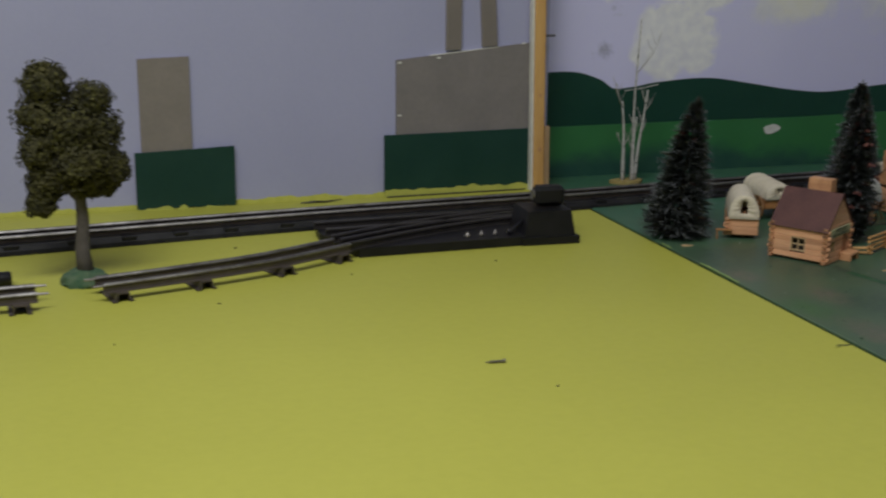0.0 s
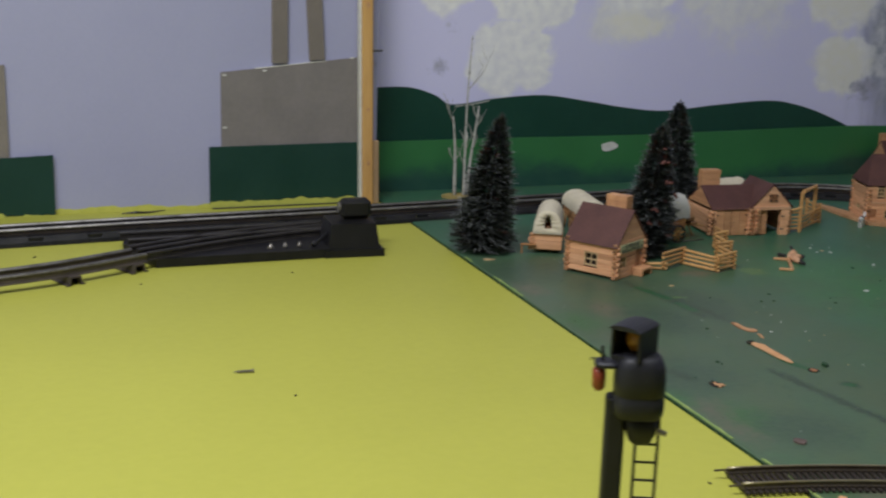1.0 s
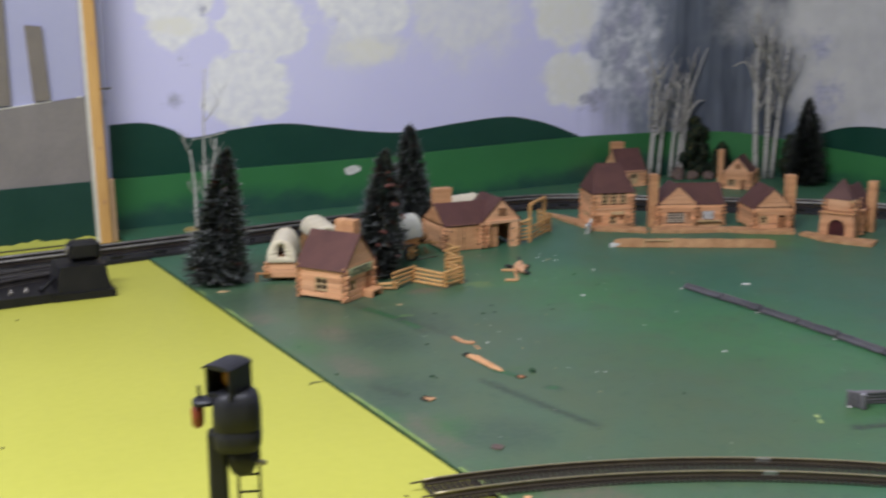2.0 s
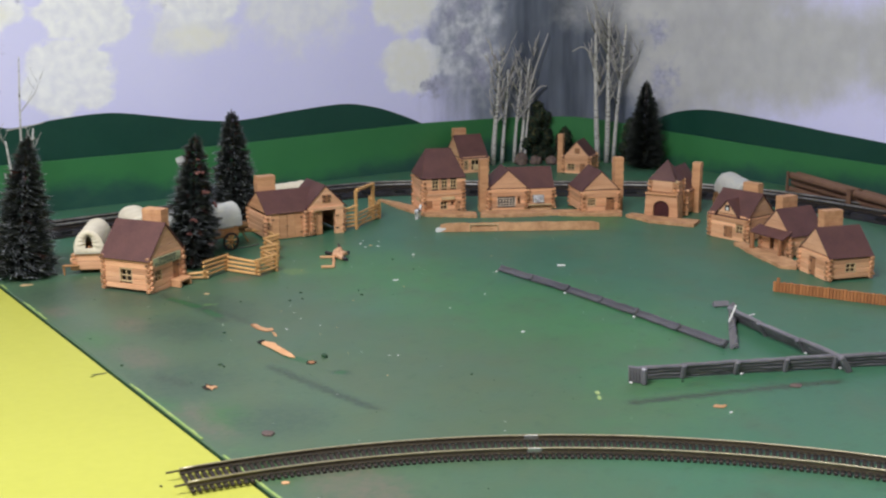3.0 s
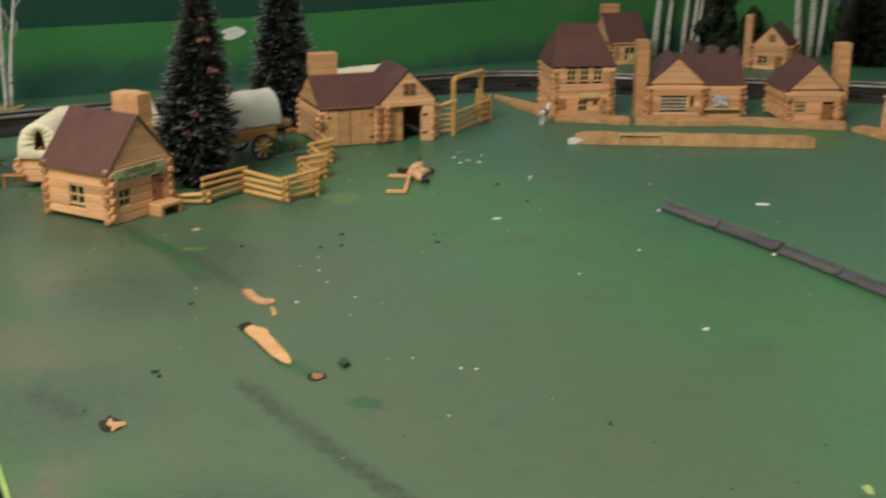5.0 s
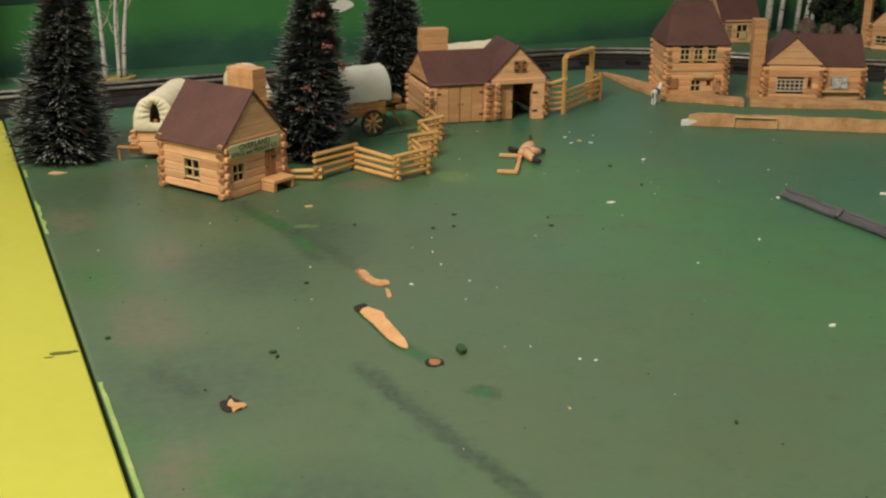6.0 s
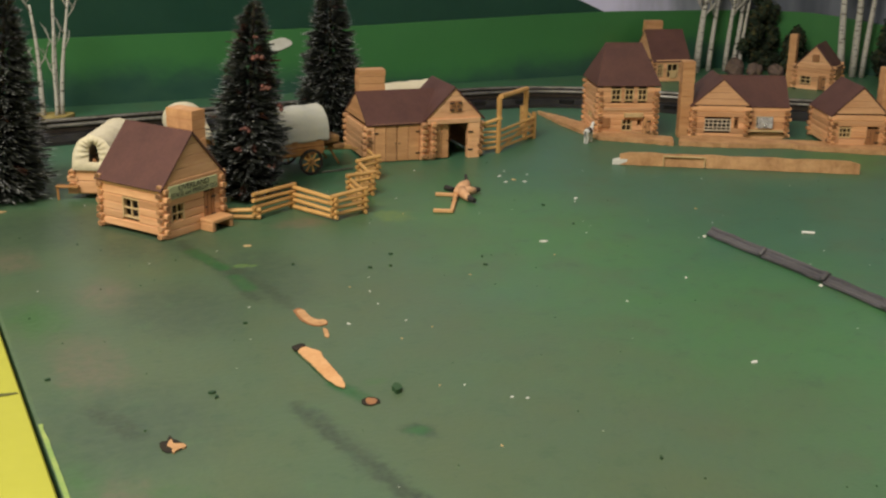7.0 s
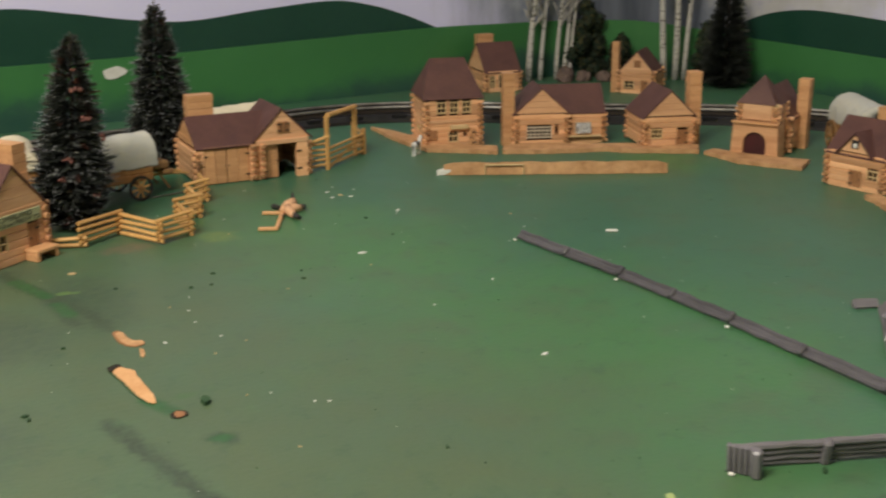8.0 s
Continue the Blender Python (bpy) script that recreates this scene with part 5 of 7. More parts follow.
# ---- rail fences ----
def rod(house, a, b, r, mat, name):
    """A round rail between two points, as a part."""
    va, vb = Vector(a), Vector(b)
    g = Geo().tube([va, va.lerp(vb, 0.5), vb], [r * random.uniform(0.9, 1.1) for _ in range(3)], 7)
    return put(name, g, mat, house)


zig = thing("zigzag_fence", pose(0, 0, 0), "zigzag split-rail fence of yellow wooden rods", "fence")
ZIG = [(0.161, 1.012), (0.180, 1.004), (0.212, 1.022), (0.228, 0.982), (0.254, 0.992), (0.258, 1.030), (0.277, 1.035), (0.282, 1.072), (0.299, 1.078), (0.305, 1.108)]
for i, (a, b) in enumerate(zip(ZIG, ZIG[1:])):
    d = Vector((b[0] - a[0], b[1] - a[1])).normalized() * 0.003
    rails = 2 if i == 0 else 4
    for k in range(rails):
        z = 0.0022 + 0.0044 * k + (0.0022 if i % 2 else 0)
        tilt = random.uniform(-0.0006, 0.0006)
        rod(zig, (a[0] - d.x, a[1] - d.y, z - tilt), (b[0] + d.x, b[1] + d.y, z + tilt), 0.0015, M_FENCEWOOD, "rail")

cor = thing("corral_fence", pose(0, 0, 0), "wooden corral fence with tall gate frame beside the barn", "fence")
CORR = [(0.413, 1.127), (0.432, 1.127), (0.487, 1.166), (0.497, 1.205)]
for i, (a, b) in enumerate(zip(CORR, CORR[1:])):
    for k in range(5 if i == 0 else 4):
        z = 0.004 + 0.0048 * k
        rod(cor, (a[0], a[1], z), (b[0], b[1], z + random.uniform(-0.001, 0.001)), 0.0013, M_FENCEWOOD, "rail")
rod(cor, (0.432, 1.127, 0.002), (0.487, 1.166, 0.019), 0.0012, M_FENCEWOOD, "brace")
for p, hgt in (((0.413, 1.127), 0.026), ((0.430, 1.126), 0.0475), ((0.4775, 1.165), 0.0435), ((0.487, 1.166), 0.024), ((0.497, 1.205), 0.022)):
    rod(cor, (p[0], p[1], 0), (p[0], p[1], hgt), 0.0022, M_FENCEWOOD, "post")
rod(cor, (0.430, 1.1238, 0.0485), (0.4795, 1.1675, 0.0450), 0.0021, M_FENCEWOOD, "gate_beam")
rod(cor, (0.432, 1.125, 0.030), (0.413, 1.127, 0.025), 0.0015, M_FENCEWOOD, "rail")


# ---- covered wagons ----
def wagon(at, turn, scale, cover, label, tongue=True, tall=1.0, inset=0.0, mouth=0.22, low=False, seat=False, wheel=1.0):
    """A covered wagon along +y from its tail: box, bowed canvas with gathered ends, spoked wheels, and where it has them a seat, shafts and a tongue."""
    e = thing("covered_wagon", pose(at[0], at[1], 0, 0, 0, turn) @ Matrix.Scale(scale, 4), label, "wagon", "covered wagons")
    W, L, Z = 0.026, 0.056, 0.004 if low else 0.012
    side, lap = (0.0088, 0.0030) if low else (0.0050, 0.0)
    box_top = Z + 2 * side + 0.0006
    floor_board = put("wagon_box", Geo().box((0, 0, Z + 0.0006), (W, L, 0.0014), 0, None, 0.0003).box((0, -L * 0.3, Z - 0.0012), (W - 0.002, 0.0028, 0.0024)).box((0, L * 0.3, Z - 0.0012), (W - 0.002, 0.0028, 0.0024)), M_WAGON, e)
    for s in (-1, 1):
        for k in range(2):
            put("side_board", Geo().box((s * W / 2, 0, Z + side * (k + 0.56)), (0.0018, L, side * 0.96), 0, None, 0.0004), M_WOOD if low else M_WAGON, floor_board)
    for y in (-L / 2, L / 2):
        for k in range(2):
            put("end_board", Geo().box((0, y, Z + side * (k + 0.56)), (W - 0.0018 + 2 * lap, 0.0018, side * 0.96), 0, None, 0.0004), M_WOOD if low else M_WAGON, floor_board)
    if low:
        for k in range(4):
            put("log_end", log_mesh(0.0050, 0.0042, True, True), None, floor_board, "", pose(-W / 2 - lap, -L / 2 + 0.0004, Z + 0.0022 + 0.0043 * k, 0, 0, 90 if k % 2 else 0))
        g = Geo().box((-W / 2 - 0.006, -L / 2 - 0.004, 0.0100), (0.016, 0.0040, 0.0016), 0, None, 0.0004)
        g.tube([(-W / 2 - 0.013, -L / 2 - 0.004, 0.0098), (-W / 2 - 0.0125, -L / 2 - 0.0045, 0.0002)], [0.0010, 0.0008], 6)
        put("footboard", g, M_WAGON, e, "short brown footboard on a peg")
    n, rows, base = 40, 22, box_top - 0.0012
    g, ring = Geo(), []
    for j in range(rows + 1):
        y = -L / 2 - 0.003 + (L + 0.006) * j / rows
        pucker = 0.0003 * math.cos(j / rows * 2 * math.pi * 4)
        for i in range(n + 1):
            a = math.pi * i / n
            ripple = 0.0003 * noise.noise((i * 0.4, j * 0.5, scale * 31))
            ring.append((-math.cos(a) * (W / 2 + 0.0018 + pucker + ripple), y, base + 0.0005 + (0.0190 * tall + pucker + ripple) * math.sin(a) ** 0.75))
    m1 = n + 1
    g.add(ring, [[j * m1 + i, j * m1 + i + 1, (j + 1) * m1 + i + 1, (j + 1) * m1 + i] for j in range(rows) for i in range(n)])
    inner = [(x * 0.95, y, z - 0.0010) for x, y, z in ring]
    g.add(inner, [[(j + 1) * m1 + i, (j + 1) * m1 + i + 1, j * m1 + i + 1, j * m1 + i] for j in range(rows) for i in range(n)])
    # gathered ends with an opening: folds run from the rim to the hole
    for j, sgn in ((0, -1), (rows, 1)):
        rim = ring[j * m1:(j + 1) * m1]
        cz, keep = base + 0.0115 * min(tall, 1.05), 0.38 if low else 0.10
        rings = [rim]
        for k, (r, out) in enumerate(((0.86, 0.0010), (0.66, 0.0013), (0.46, 0.0008), (mouth, -0.0012))):
            fold = (0.0002, 0.0007, 0.0009, 0.0006)[k]
            rings.append([(x * r, y + sgn * (out + fold * math.sin(i * 1.9)), cz + (z - cz) * (r * (1 - keep) + keep) + fold * 0.5 * math.cos(i * 1.9)) for i, (x, y, z) in enumerate(rim)])
        vs, fs = [p for r in rings for p in r], []
        for q in range(4):
            for i in range(n):
                f = [q * m1 + i, q * m1 + i + 1, (q + 1) * m1 + i + 1, (q + 1) * m1 + i]
                fs.append(f if sgn < 0 else f[::-1])
            f = [q * m1, (q + 1) * m1, (q + 2) * m1 - 1, (q + 1) * m1 - 1]
            fs.append(f if sgn < 0 else f[::-1])
        g.add(vs, fs)
    put("canvas_cover", g, cover, e, smooth=True)
    if low:
        put("tail_post", Geo().box((0.0004, -L / 2 - 0.0016, box_top + 0.0030), (0.0026, 0.0010, 0.0085), 0, None, 0.0003), M_DARKWOOD, e, "dark post in the cover's mouth")
    for y, r in ((-L * 0.3, 0.0115 * wheel), (L * 0.3, 0.0095 * wheel)):
        if low:
            break
        for s in (-1, 1):
            wm = pose(s * (W / 2 + 0.0035 - inset), y, r, 0, 90, 0)
            ringg, nn = Geo(), 20
            prof = [(r - 0.0016, -0.0008), (r, -0.0008), (r, 0.0008), (r - 0.0016, 0.0008)]
            vs = [(pr * math.cos(2 * math.pi * i / nn), pr * math.sin(2 * math.pi * i / nn), z) for i in range(nn) for pr, z in prof]
            ringg.add(vs, [[i * 4 + q, ((i + 1) % nn) * 4 + q, ((i + 1) % nn) * 4 + (q + 1) % 4, i * 4 + (q + 1) % 4] for i in range(nn) for q in range(4)])
            wh = put("wheel", ringg, M_IRON_SHADE if seat else M_WHEEL, e, "dark-tyred spoked wheel" if seat else "", wm)
            for i in range(8):
                a = 2 * math.pi * (i + 0.3) / 8
                put("spoke", Geo().tube([(0, 0, 0), ((r - 0.001) * math.cos(a), (r - 0.001) * math.sin(a), 0)], 0.0007, 5), M_FENCEWOOD if seat else M_WHEEL, wh)
            put("hub", Geo().tube([(0, 0, -0.002), (0, 0, 0.002)], 0.0018, 8), M_WHEEL, wh)
    if seat:
        put("seat_box", Geo().box((0, L / 2 + 0.0075, Z + 0.0080), (W * 0.86, 0.0120, 0.0052), 0, None, 0.0012).box((0, L / 2 + 0.0125, Z + 0.0030), (W * 0.9, 0.0080, 0.0030), 0, None, 0.0006), M_WHEEL, e, "worn brown driver's seat")
        for s in (-1, 1):
            put("shaft", Geo().tube([(s * 0.006, L / 2 + 0.002, 0.0135), (s * 0.005, L / 2 + 0.020, 0.0118), (s * 0.004, L / 2 + 0.031, 0.0100)], [0.0010, 0.0009, 0.0007], 6), M_FENCEWOOD, e, "pale wooden shaft")
            put("strut", Geo().tube([(s * 0.009, L / 2 + 0.006, 0.0150), (s * 0.008, L / 2 + 0.014, 0.0032)], 0.0008, 6), M_WHEEL, e)
    if tongue:
        g = Geo().tube([(0, L / 2, 0.008), (0.001, L / 2 + 0.018, 0.006), (0.001, L / 2 + 0.034, 0.004)], 0.0012, 6)
        g.box((0.001, L / 2 + 0.030, 0.0055), (0.020, 0.0018, 0.0018))
        put("tongue", g, M_WAGON, e)
    return e


wagon((0.1040, 1.1200), -27, 1.02, M_CANVAS, "covered wagon with puckered cream canvas beside the cabin", False, 1.28, 0.0, 0.24, low=True)
wagon((0.180, 1.190), -10, 1.12, M_CANVAS, "covered wagon with cream canvas behind the cabin", False, 0.78, 0.0, 0.03)
wagon((0.2330, 1.1250), -80, 1.22, M_CANVASG, "covered wagon with greyish canvas between pines and barn", False, 1.05, 0.0, 0.10, seat=True, wheel=0.88)
wagon((0.385, 1.235), -80, 1.10, M_CANVAS, "covered wagon half hidden behind the barn", False)
wagon((0.864, 0.912), 150, 1.24, M_CANVASG, "covered wagon behind the dormer house", False)
links = thing("chain", pose(0.2660, 1.1105, 0.0002, 0, 0, 8), "grey chain lying before the covered wagon", "chain")
for k in range(9):
    put("link", Geo().tube([(0.0032 * k, 0.0004 * math.sin(k), 0.0008), (0.0032 * k + 0.0026, 0.0004 * math.sin(k + 1), 0.0008)], 0.0007, 6), M_STEEL, links)


# ---- pines of wound bristle ----
def bristle_pine(at, height, radius, seed, label, brown=0.0, tufts=(), frost_glint=0.08, lean=(0.0, 0.0), taper=0.54, waist=0.84):
    """A pine of wound bristle: tiers of short branches, each a spray of bristles with tips coloured brighter as glints.
    """
    rnd = random.Random(seed)
    e = thing("pine_tree", pose(at[0], at[1], 0, lean[0], lean[1], 0), label, "tree", "bristle pine trees")
    put("trunk", Geo().tube([(0, 0, 0), (0, 0, height * 0.5), (0, 0, height * 0.985)], [0.0022, 0.0016, 0.0008], 7), M_TRUNK, e)
    put("base_disc", Geo().lathe([(0.010, 0.0), (0.010, 0.0015), (0.007, 0.003), (0.003, 0.0032)], 14), M_NEEDLE, e)
    g, tiers = Geo(), int(height / 0.0031)
    for i in range(tiers):
        u = i / (tiers - 1)
        z = height * (0.035 + 0.955 * u)
        prof = min(1.0, waist + u * 1.2) * (1 - u) ** taper + 0.025
        rr = radius * prof * (0.97 + 0.05 * math.sin(i * 2.3) + rnd.uniform(-0.04, 0.04))
        branches = int(9 + 27 * rr / 0.033)
        for b in range(branches):
            ab = 2 * math.pi * (b + rnd.uniform(-0.35, 0.35)) / branches
            reach, droop = rnd.uniform(0.80, 1.12), rnd.uniform(-0.10, 0.14)
            zb = z + rnd.uniform(-0.0018, 0.0018)
            kb = 2 if rnd.random() < brown * (0.3 + 1.2 * u) else 0
            lit = frost_glint * rnd.choice((0.1, 0.3, 0.6, 3.0))
            for k in range(6):
                a = ab + rnd.gauss(0, 0.075)
                length = rr * reach * rnd.uniform(0.72, 1.08)
                rise = (droop + rnd.uniform(-0.07, 0.07)) * length + 0.04 * radius
                zz = zb + rnd.gauss(0, 0.0007)
                c, s = math.cos(a), math.sin(a)
                wd = rnd.uniform(0.00034, 0.00062)
                r0, tip = length * rnd.uniform(0.25, 0.5), rnd.uniform(0.76, 0.92)
                p0, p1 = (c * r0, s * r0, zz + rise * 0.3), (c * length * tip, s * length * tip, zz + rise * tip)
                p2 = (c * length, s * length, zz + rise)
                ox, oy = -s * wd, c * wd
                tipk = 1 if rnd.random() < lit else kb
                g.add([(p0[0] - ox, p0[1] - oy, p0[2]), (p0[0] + ox, p0[1] + oy, p0[2]), (p1[0] + ox, p1[1] + oy, p1[2]), (p1[0] - ox, p1[1] - oy, p1[2])], [(0, 1, 2, 3)], kb)
                g.add([(p1[0] - ox, p1[1] - oy, p1[2]), (p1[0] + ox, p1[1] + oy, p1[2]), p2], [(0, 1, 2)], tipk)
                if rnd.random() < 0.5:
                    g.add([(p0[0], p0[1], p0[2] - wd), (p0[0], p0[1], p0[2] + wd), (p1[0], p1[1], p1[2] + wd), (p1[0], p1[1], p1[2] - wd)], [(0, 1, 2, 3)], kb)
    put("crown", g, [M_NEEDLE, M_FROST_GLINT, M_BROWNTIP], e)
    for a, z, size in tufts:
        u = z / height
        r = radius * (min(1.0, waist + u * 1.2) * (1 - u) ** taper + 0.025) * 0.90
        b = Geo()
        for k in range(6):
            q = Vector((rnd.uniform(-1, 1), rnd.uniform(-1, 1), rnd.uniform(-0.6, 0.6))) * size
            rb = size * rnd.uniform(0.30, 0.55)
            b.lathe([(rb * math.sin(w) * (1 + 0.2 * math.sin(5 * w)) + 1e-5, -rb * math.cos(w)) for w in steps(0.05, math.pi - 0.05, 6)], 8, 0, Matrix.Translation(q))
        put("tuft", b, M_BERRY, e, "dull copper tuft", pose(r * math.cos(a), r * math.sin(a), z), True)
    return e


bristle_pine((0.028, 1.126), 0.147, 0.0405, 11, "dark bristle pine with frosted, glint-coloured tips by the yellow board", 0.05, (), 0.52, (3, 6), 0.60, 0.90)
bristle_pine((0.190, 1.063), 0.141, 0.0355, 12, "dark bristle pine hung with copper tufts", 0.06, [(math.radians(d), z, r) for d, z, r in ((-96, 0.104, 0.0032), (-78, 0.084, 0.0030), (-112, 0.056, 0.0028), (-122, 0.042, 0.0024), (-40, 0.070, 0.0032), (-150, 0.024, 0.0022), (-100, 0.118, 0.0018), (-70, 0.030, 0.0020))], 0.26, (2.2, 3.5), 0.50, 0.70)
bristle_pine((0.318, 1.230), 0.143, 0.0375, 13, "dark green bristle pine behind the wagons", 0.02, (), 0.32, (2.2, -0.6), 0.54)
bristle_pine((1.035, 1.262), 0.136, 0.0375, 14, "dark bristle pine by the backdrop's corner", 0.0, (), 0.03)


# ---- birches ----
def birch(at, stems, label, z0=0.0, limbs=()):
    """A clump of thin birch stems with bare forked twigs. stems: (dx, dy, height, lean x, lean y, radius, forks)."""
    e = thing("birch_tree", pose(at[0], at[1], z0), label, "tree", "bare birch trees")
    rnd = random.Random(int(at[0] * 1000))
    for dx, dy, h, lx, ly, r, forks in stems:
        g = Geo()
        pts = [Vector((dx + lx * u + 0.0012 * math.sin(u * 5 + dx * 300), dy + ly * u, h * u)) for u in steps(0, 1, 7)]
        g.tube(pts, [r * (1 - 0.6 * u) for u in steps(0, 1, 7)], 8)
        st = put("trunk", g, M_BIRCH, e, smooth=True)
        for k in range(forks):
            u = rnd.uniform(0.40, 0.96)
            p = pts[0].lerp(pts[-1], u)
            side = rnd.choice((-1, 1))
            ln = h * rnd.uniform(0.12, 0.30)
            d = Vector((side * rnd.uniform(0.35, 0.8), rnd.uniform(-0.3, 0.2), 1)).normalized()
            q = [p, p + d * ln * 0.5 + Vector((side * 0.04 * ln, 0, 0)), p + d * ln + Vector((-side * 0.05 * ln, 0, ln * 0.05))]
            b = Geo().tube(q, [r * 0.36, r * 0.26, r * 0.11], 6)
            for _ in range(4):
                s, e2 = q[0].lerp(q[2], rnd.uniform(0.3, 0.9)), rnd.choice((-1, 1))
                tw = Vector((e2 * rnd.uniform(0.3, 0.8), rnd.uniform(-0.3, 0.3), rnd.uniform(0.8, 1.3))) * ln * rnd.uniform(0.25, 0.5)
                b.tube([s, s + tw * 0.5 + Vector((e2 * ln * 0.02, 0, 0)), s + tw], [r * 0.17, r * 0.13, r * 0.06], 5)
            put("branch", b, M_TWIG, st, smooth=True)
    for q in limbs:
        put("limb", Geo().tube(spline(q, 5), [0.0024 - 0.0016 * u for u in steps(0, 1, 5 * (len(q) - 1))], 7), M_TWIG, e, smooth=True)
    return e


b1 = birch((0.104, 1.395), [(-0.005, 0, 0.105, -0.006, 0, 0.0026, 4), (0.006, 0.004, 0.205, 0.010, 0.010, 0.0019, 1), (0.010, 0, 0.118, 0.012, 0, 0.0024, 4), (0.004, -0.003, 0.085, 0.004, 0, 0.0020, 3)], "bare birch clump on a yellow base behind the railway")
g = Geo().prism([(0.021 * math.cos(a) * (1 + 0.15 * math.sin(3 * a)), 0.014 * math.sin(a)) for a in steps(0, 2 * math.pi, 18)[:-1]], 0.0002, 0.004)
put("base_pad", g, surface("straw_base", (0.42, 0.33, 0.12, 1), (0.30, 0.22, 0.07, 1), 150, 0.9, 0.8), b1, "straw-coloured base pad")
put("twig", Geo().tube([(-0.010, -0.002, 0.118), (0.012, -0.003, 0.1205), (0.036, -0.002, 0.1245)], 0.0007, 5), M_BIRCH, b1)
birch((0.868, 1.425), [(-0.008, 0, 0.165, 0.010, 0, 0.0044, 17), (0.013, 0.004, 0.150, 0.010, 0, 0.0032, 14)], "tall pale birch pair by the corner")
birch((0.912, 1.425), [(-0.010, 0, 0.150, 0.012, 0, 0.0032, 12), (0.002, 0.002, 0.165, 0.020, 0, 0.0032, 11), (0.012, 0, 0.130, 0.010, 0, 0.0026, 9)], "leaning pale birch clump by the corner", 0.0,
      [[(0.008, 0, 0.070), (0.020, 0, 0.115), (0.034, 0, 0.155), (0.054, -0.004, 0.205)], [(0.014, 0, 0.095), (0.040, 0, 0.118), (0.056, 0, 0.120)]])
birch((1.021, 1.336), [(-0.013, 0.006, 0.228, -0.008, 0.004, 0.0046, 9), (0.001, 0, 0.240, -0.001, 0, 0.0046, 9), (0.010, -0.006, 0.222, 0.012, -0.008, 0.0036, 9)], "tall pale birch clump at the backdrop's corner", 0.0,
      [[(-0.014, 0.006, 0.130), (-0.024, 0.008, 0.165), (-0.040, 0.014, 0.186), (-0.058, 0.020, 0.180)], [(-0.010, 0.006, 0.110), (-0.022, 0.010, 0.150), (-0.026, 0.012, 0.200)]])


# ---- rocks and bushes ----
def rock(at, r, seed):
    rnd = random.Random(seed)
    bm = bmesh.new()
    bmesh.ops.create_icosphere(bm, subdivisions=3, radius=1)
    for v in bm.verts:
        k = 1 + 0.28 * noise.noise(v.co * 1.6 + Vector((seed, 0, 0))) + 0.08 * noise.noise(v.co * 5)
        v.co = Vector((v.co.x * r[0] * k, v.co.y * r[1] * k, max(v.co.z * r[2] * k, -r[2] * 0.4) + r[2] * 0.4))
    me = bpy.data.meshes.new("rock")
    bm.to_mesh(me)
    bm.free()
    me.materials.append(M_ROCK)
    ob = new("rock", me)
    ob.matrix_basis = pose(at[0], at[1], 0, 0, 0, rnd.uniform(0, 90))
    return tagged(ob, "rounded grey-brown rock below the birches", "rock", "rocks by the corner")


for i, (p, r) in enumerate([((0.898, 1.400), (0.012, 0.009, 0.008)), ((0.921, 1.392), (0.012, 0.009, 0.009)), ((0.943, 1.380), (0.014, 0.010, 0.009)), ((0.960, 1.364), (0.011, 0.009, 0.007)), ((0.977, 1.342), (0.010, 0.008, 0.007)),
                            ((0.908, 1.414), (0.013, 0.010, 0.012))]):
    rock(p, r, i + 3)


def clump_points(rnd, clumps, count):
    for c, r in clumps:
        for _ in range(count):
            d = Vector((rnd.gauss(0, 1), rnd.gauss(0, 1), rnd.gauss(0, 1))).normalized()
            k = rnd.uniform(0.55, 1.18) * (1 + 0.26 * noise.noise(d * 2.1 + Vector(c) * 90))
            yield Vector(c) + Vector((d.x * r[0], d.y * r[1], d.z * r[2])) * k, d


def leafy(clumps, count, size, rnd, ks):
    """Many small tilted leaf flakes over clumps."""
    g = Geo()
    for p, d in clump_points(rnd, clumps, count):
        t = d.cross(Vector((rnd.uniform(-1, 1), rnd.uniform(-1, 1), rnd.uniform(-1, 1)))).normalized()
        b = (d + Vector((rnd.uniform(-0.8, 0.8), rnd.uniform(-0.8, 0.8), rnd.uniform(-0.8, 0.8)))).normalized().cross(t)
        s = size * rnd.uniform(0.6, 1.4)
        g.add([p - t * s, p - b * s * 0.7, p + t * s, p + b * s * 0.7], [(0, 1, 2, 3)], rnd.choice(ks))
    return g


def bush(at, clumps, label, seed):
    rnd = random.Random(seed)
    e = thing("bush", pose(at[0], at[1], 0), label, "bush")
    put("foliage", leafy(clumps, 240, 0.0021, rnd, (0, 0, 0, 1)), [M_BUSH, M_LEAF], e)
    core = Geo()
    for c, r in clumps:
        core.lathe([(0.55 * math.sin(q) * r[0] + 1e-4, c[2] - 0.55 * math.cos(q) * r[2]) for q in steps(0.05, math.pi - 0.05, 6)], 10, 0, Matrix.Translation((c[0], c[1], 0)))
    put("inner_foliage", core, M_BUSH, e)
    return e


def loose_clumps(seed, height, width, n):
    """Small clumps scattered through an uneven cone."""
    rnd = random.Random(seed)
    out = []
    for k in range(n):
        z = height * (0.06 + 0.88 * (k / n))
        w = width * (1.05 - 0.85 * z / height)
        r = rnd.uniform(0.007, 0.012) * (1.15 - 0.5 * z / height)
        out.append(((rnd.uniform(-w, w), rnd.uniform(-0.4, 0.4) * w, max(z, r * 0.9)), (r, r * 0.8, r)))
    return out


bush((0.946, 1.416), loose_clumps(3, 0.102, 0.027, 30), "dark loose bush among the birches", 5)
bush((0.978, 1.388), loose_clumps(4, 0.055, 0.022, 14), "low olive bush among the rocks", 6)
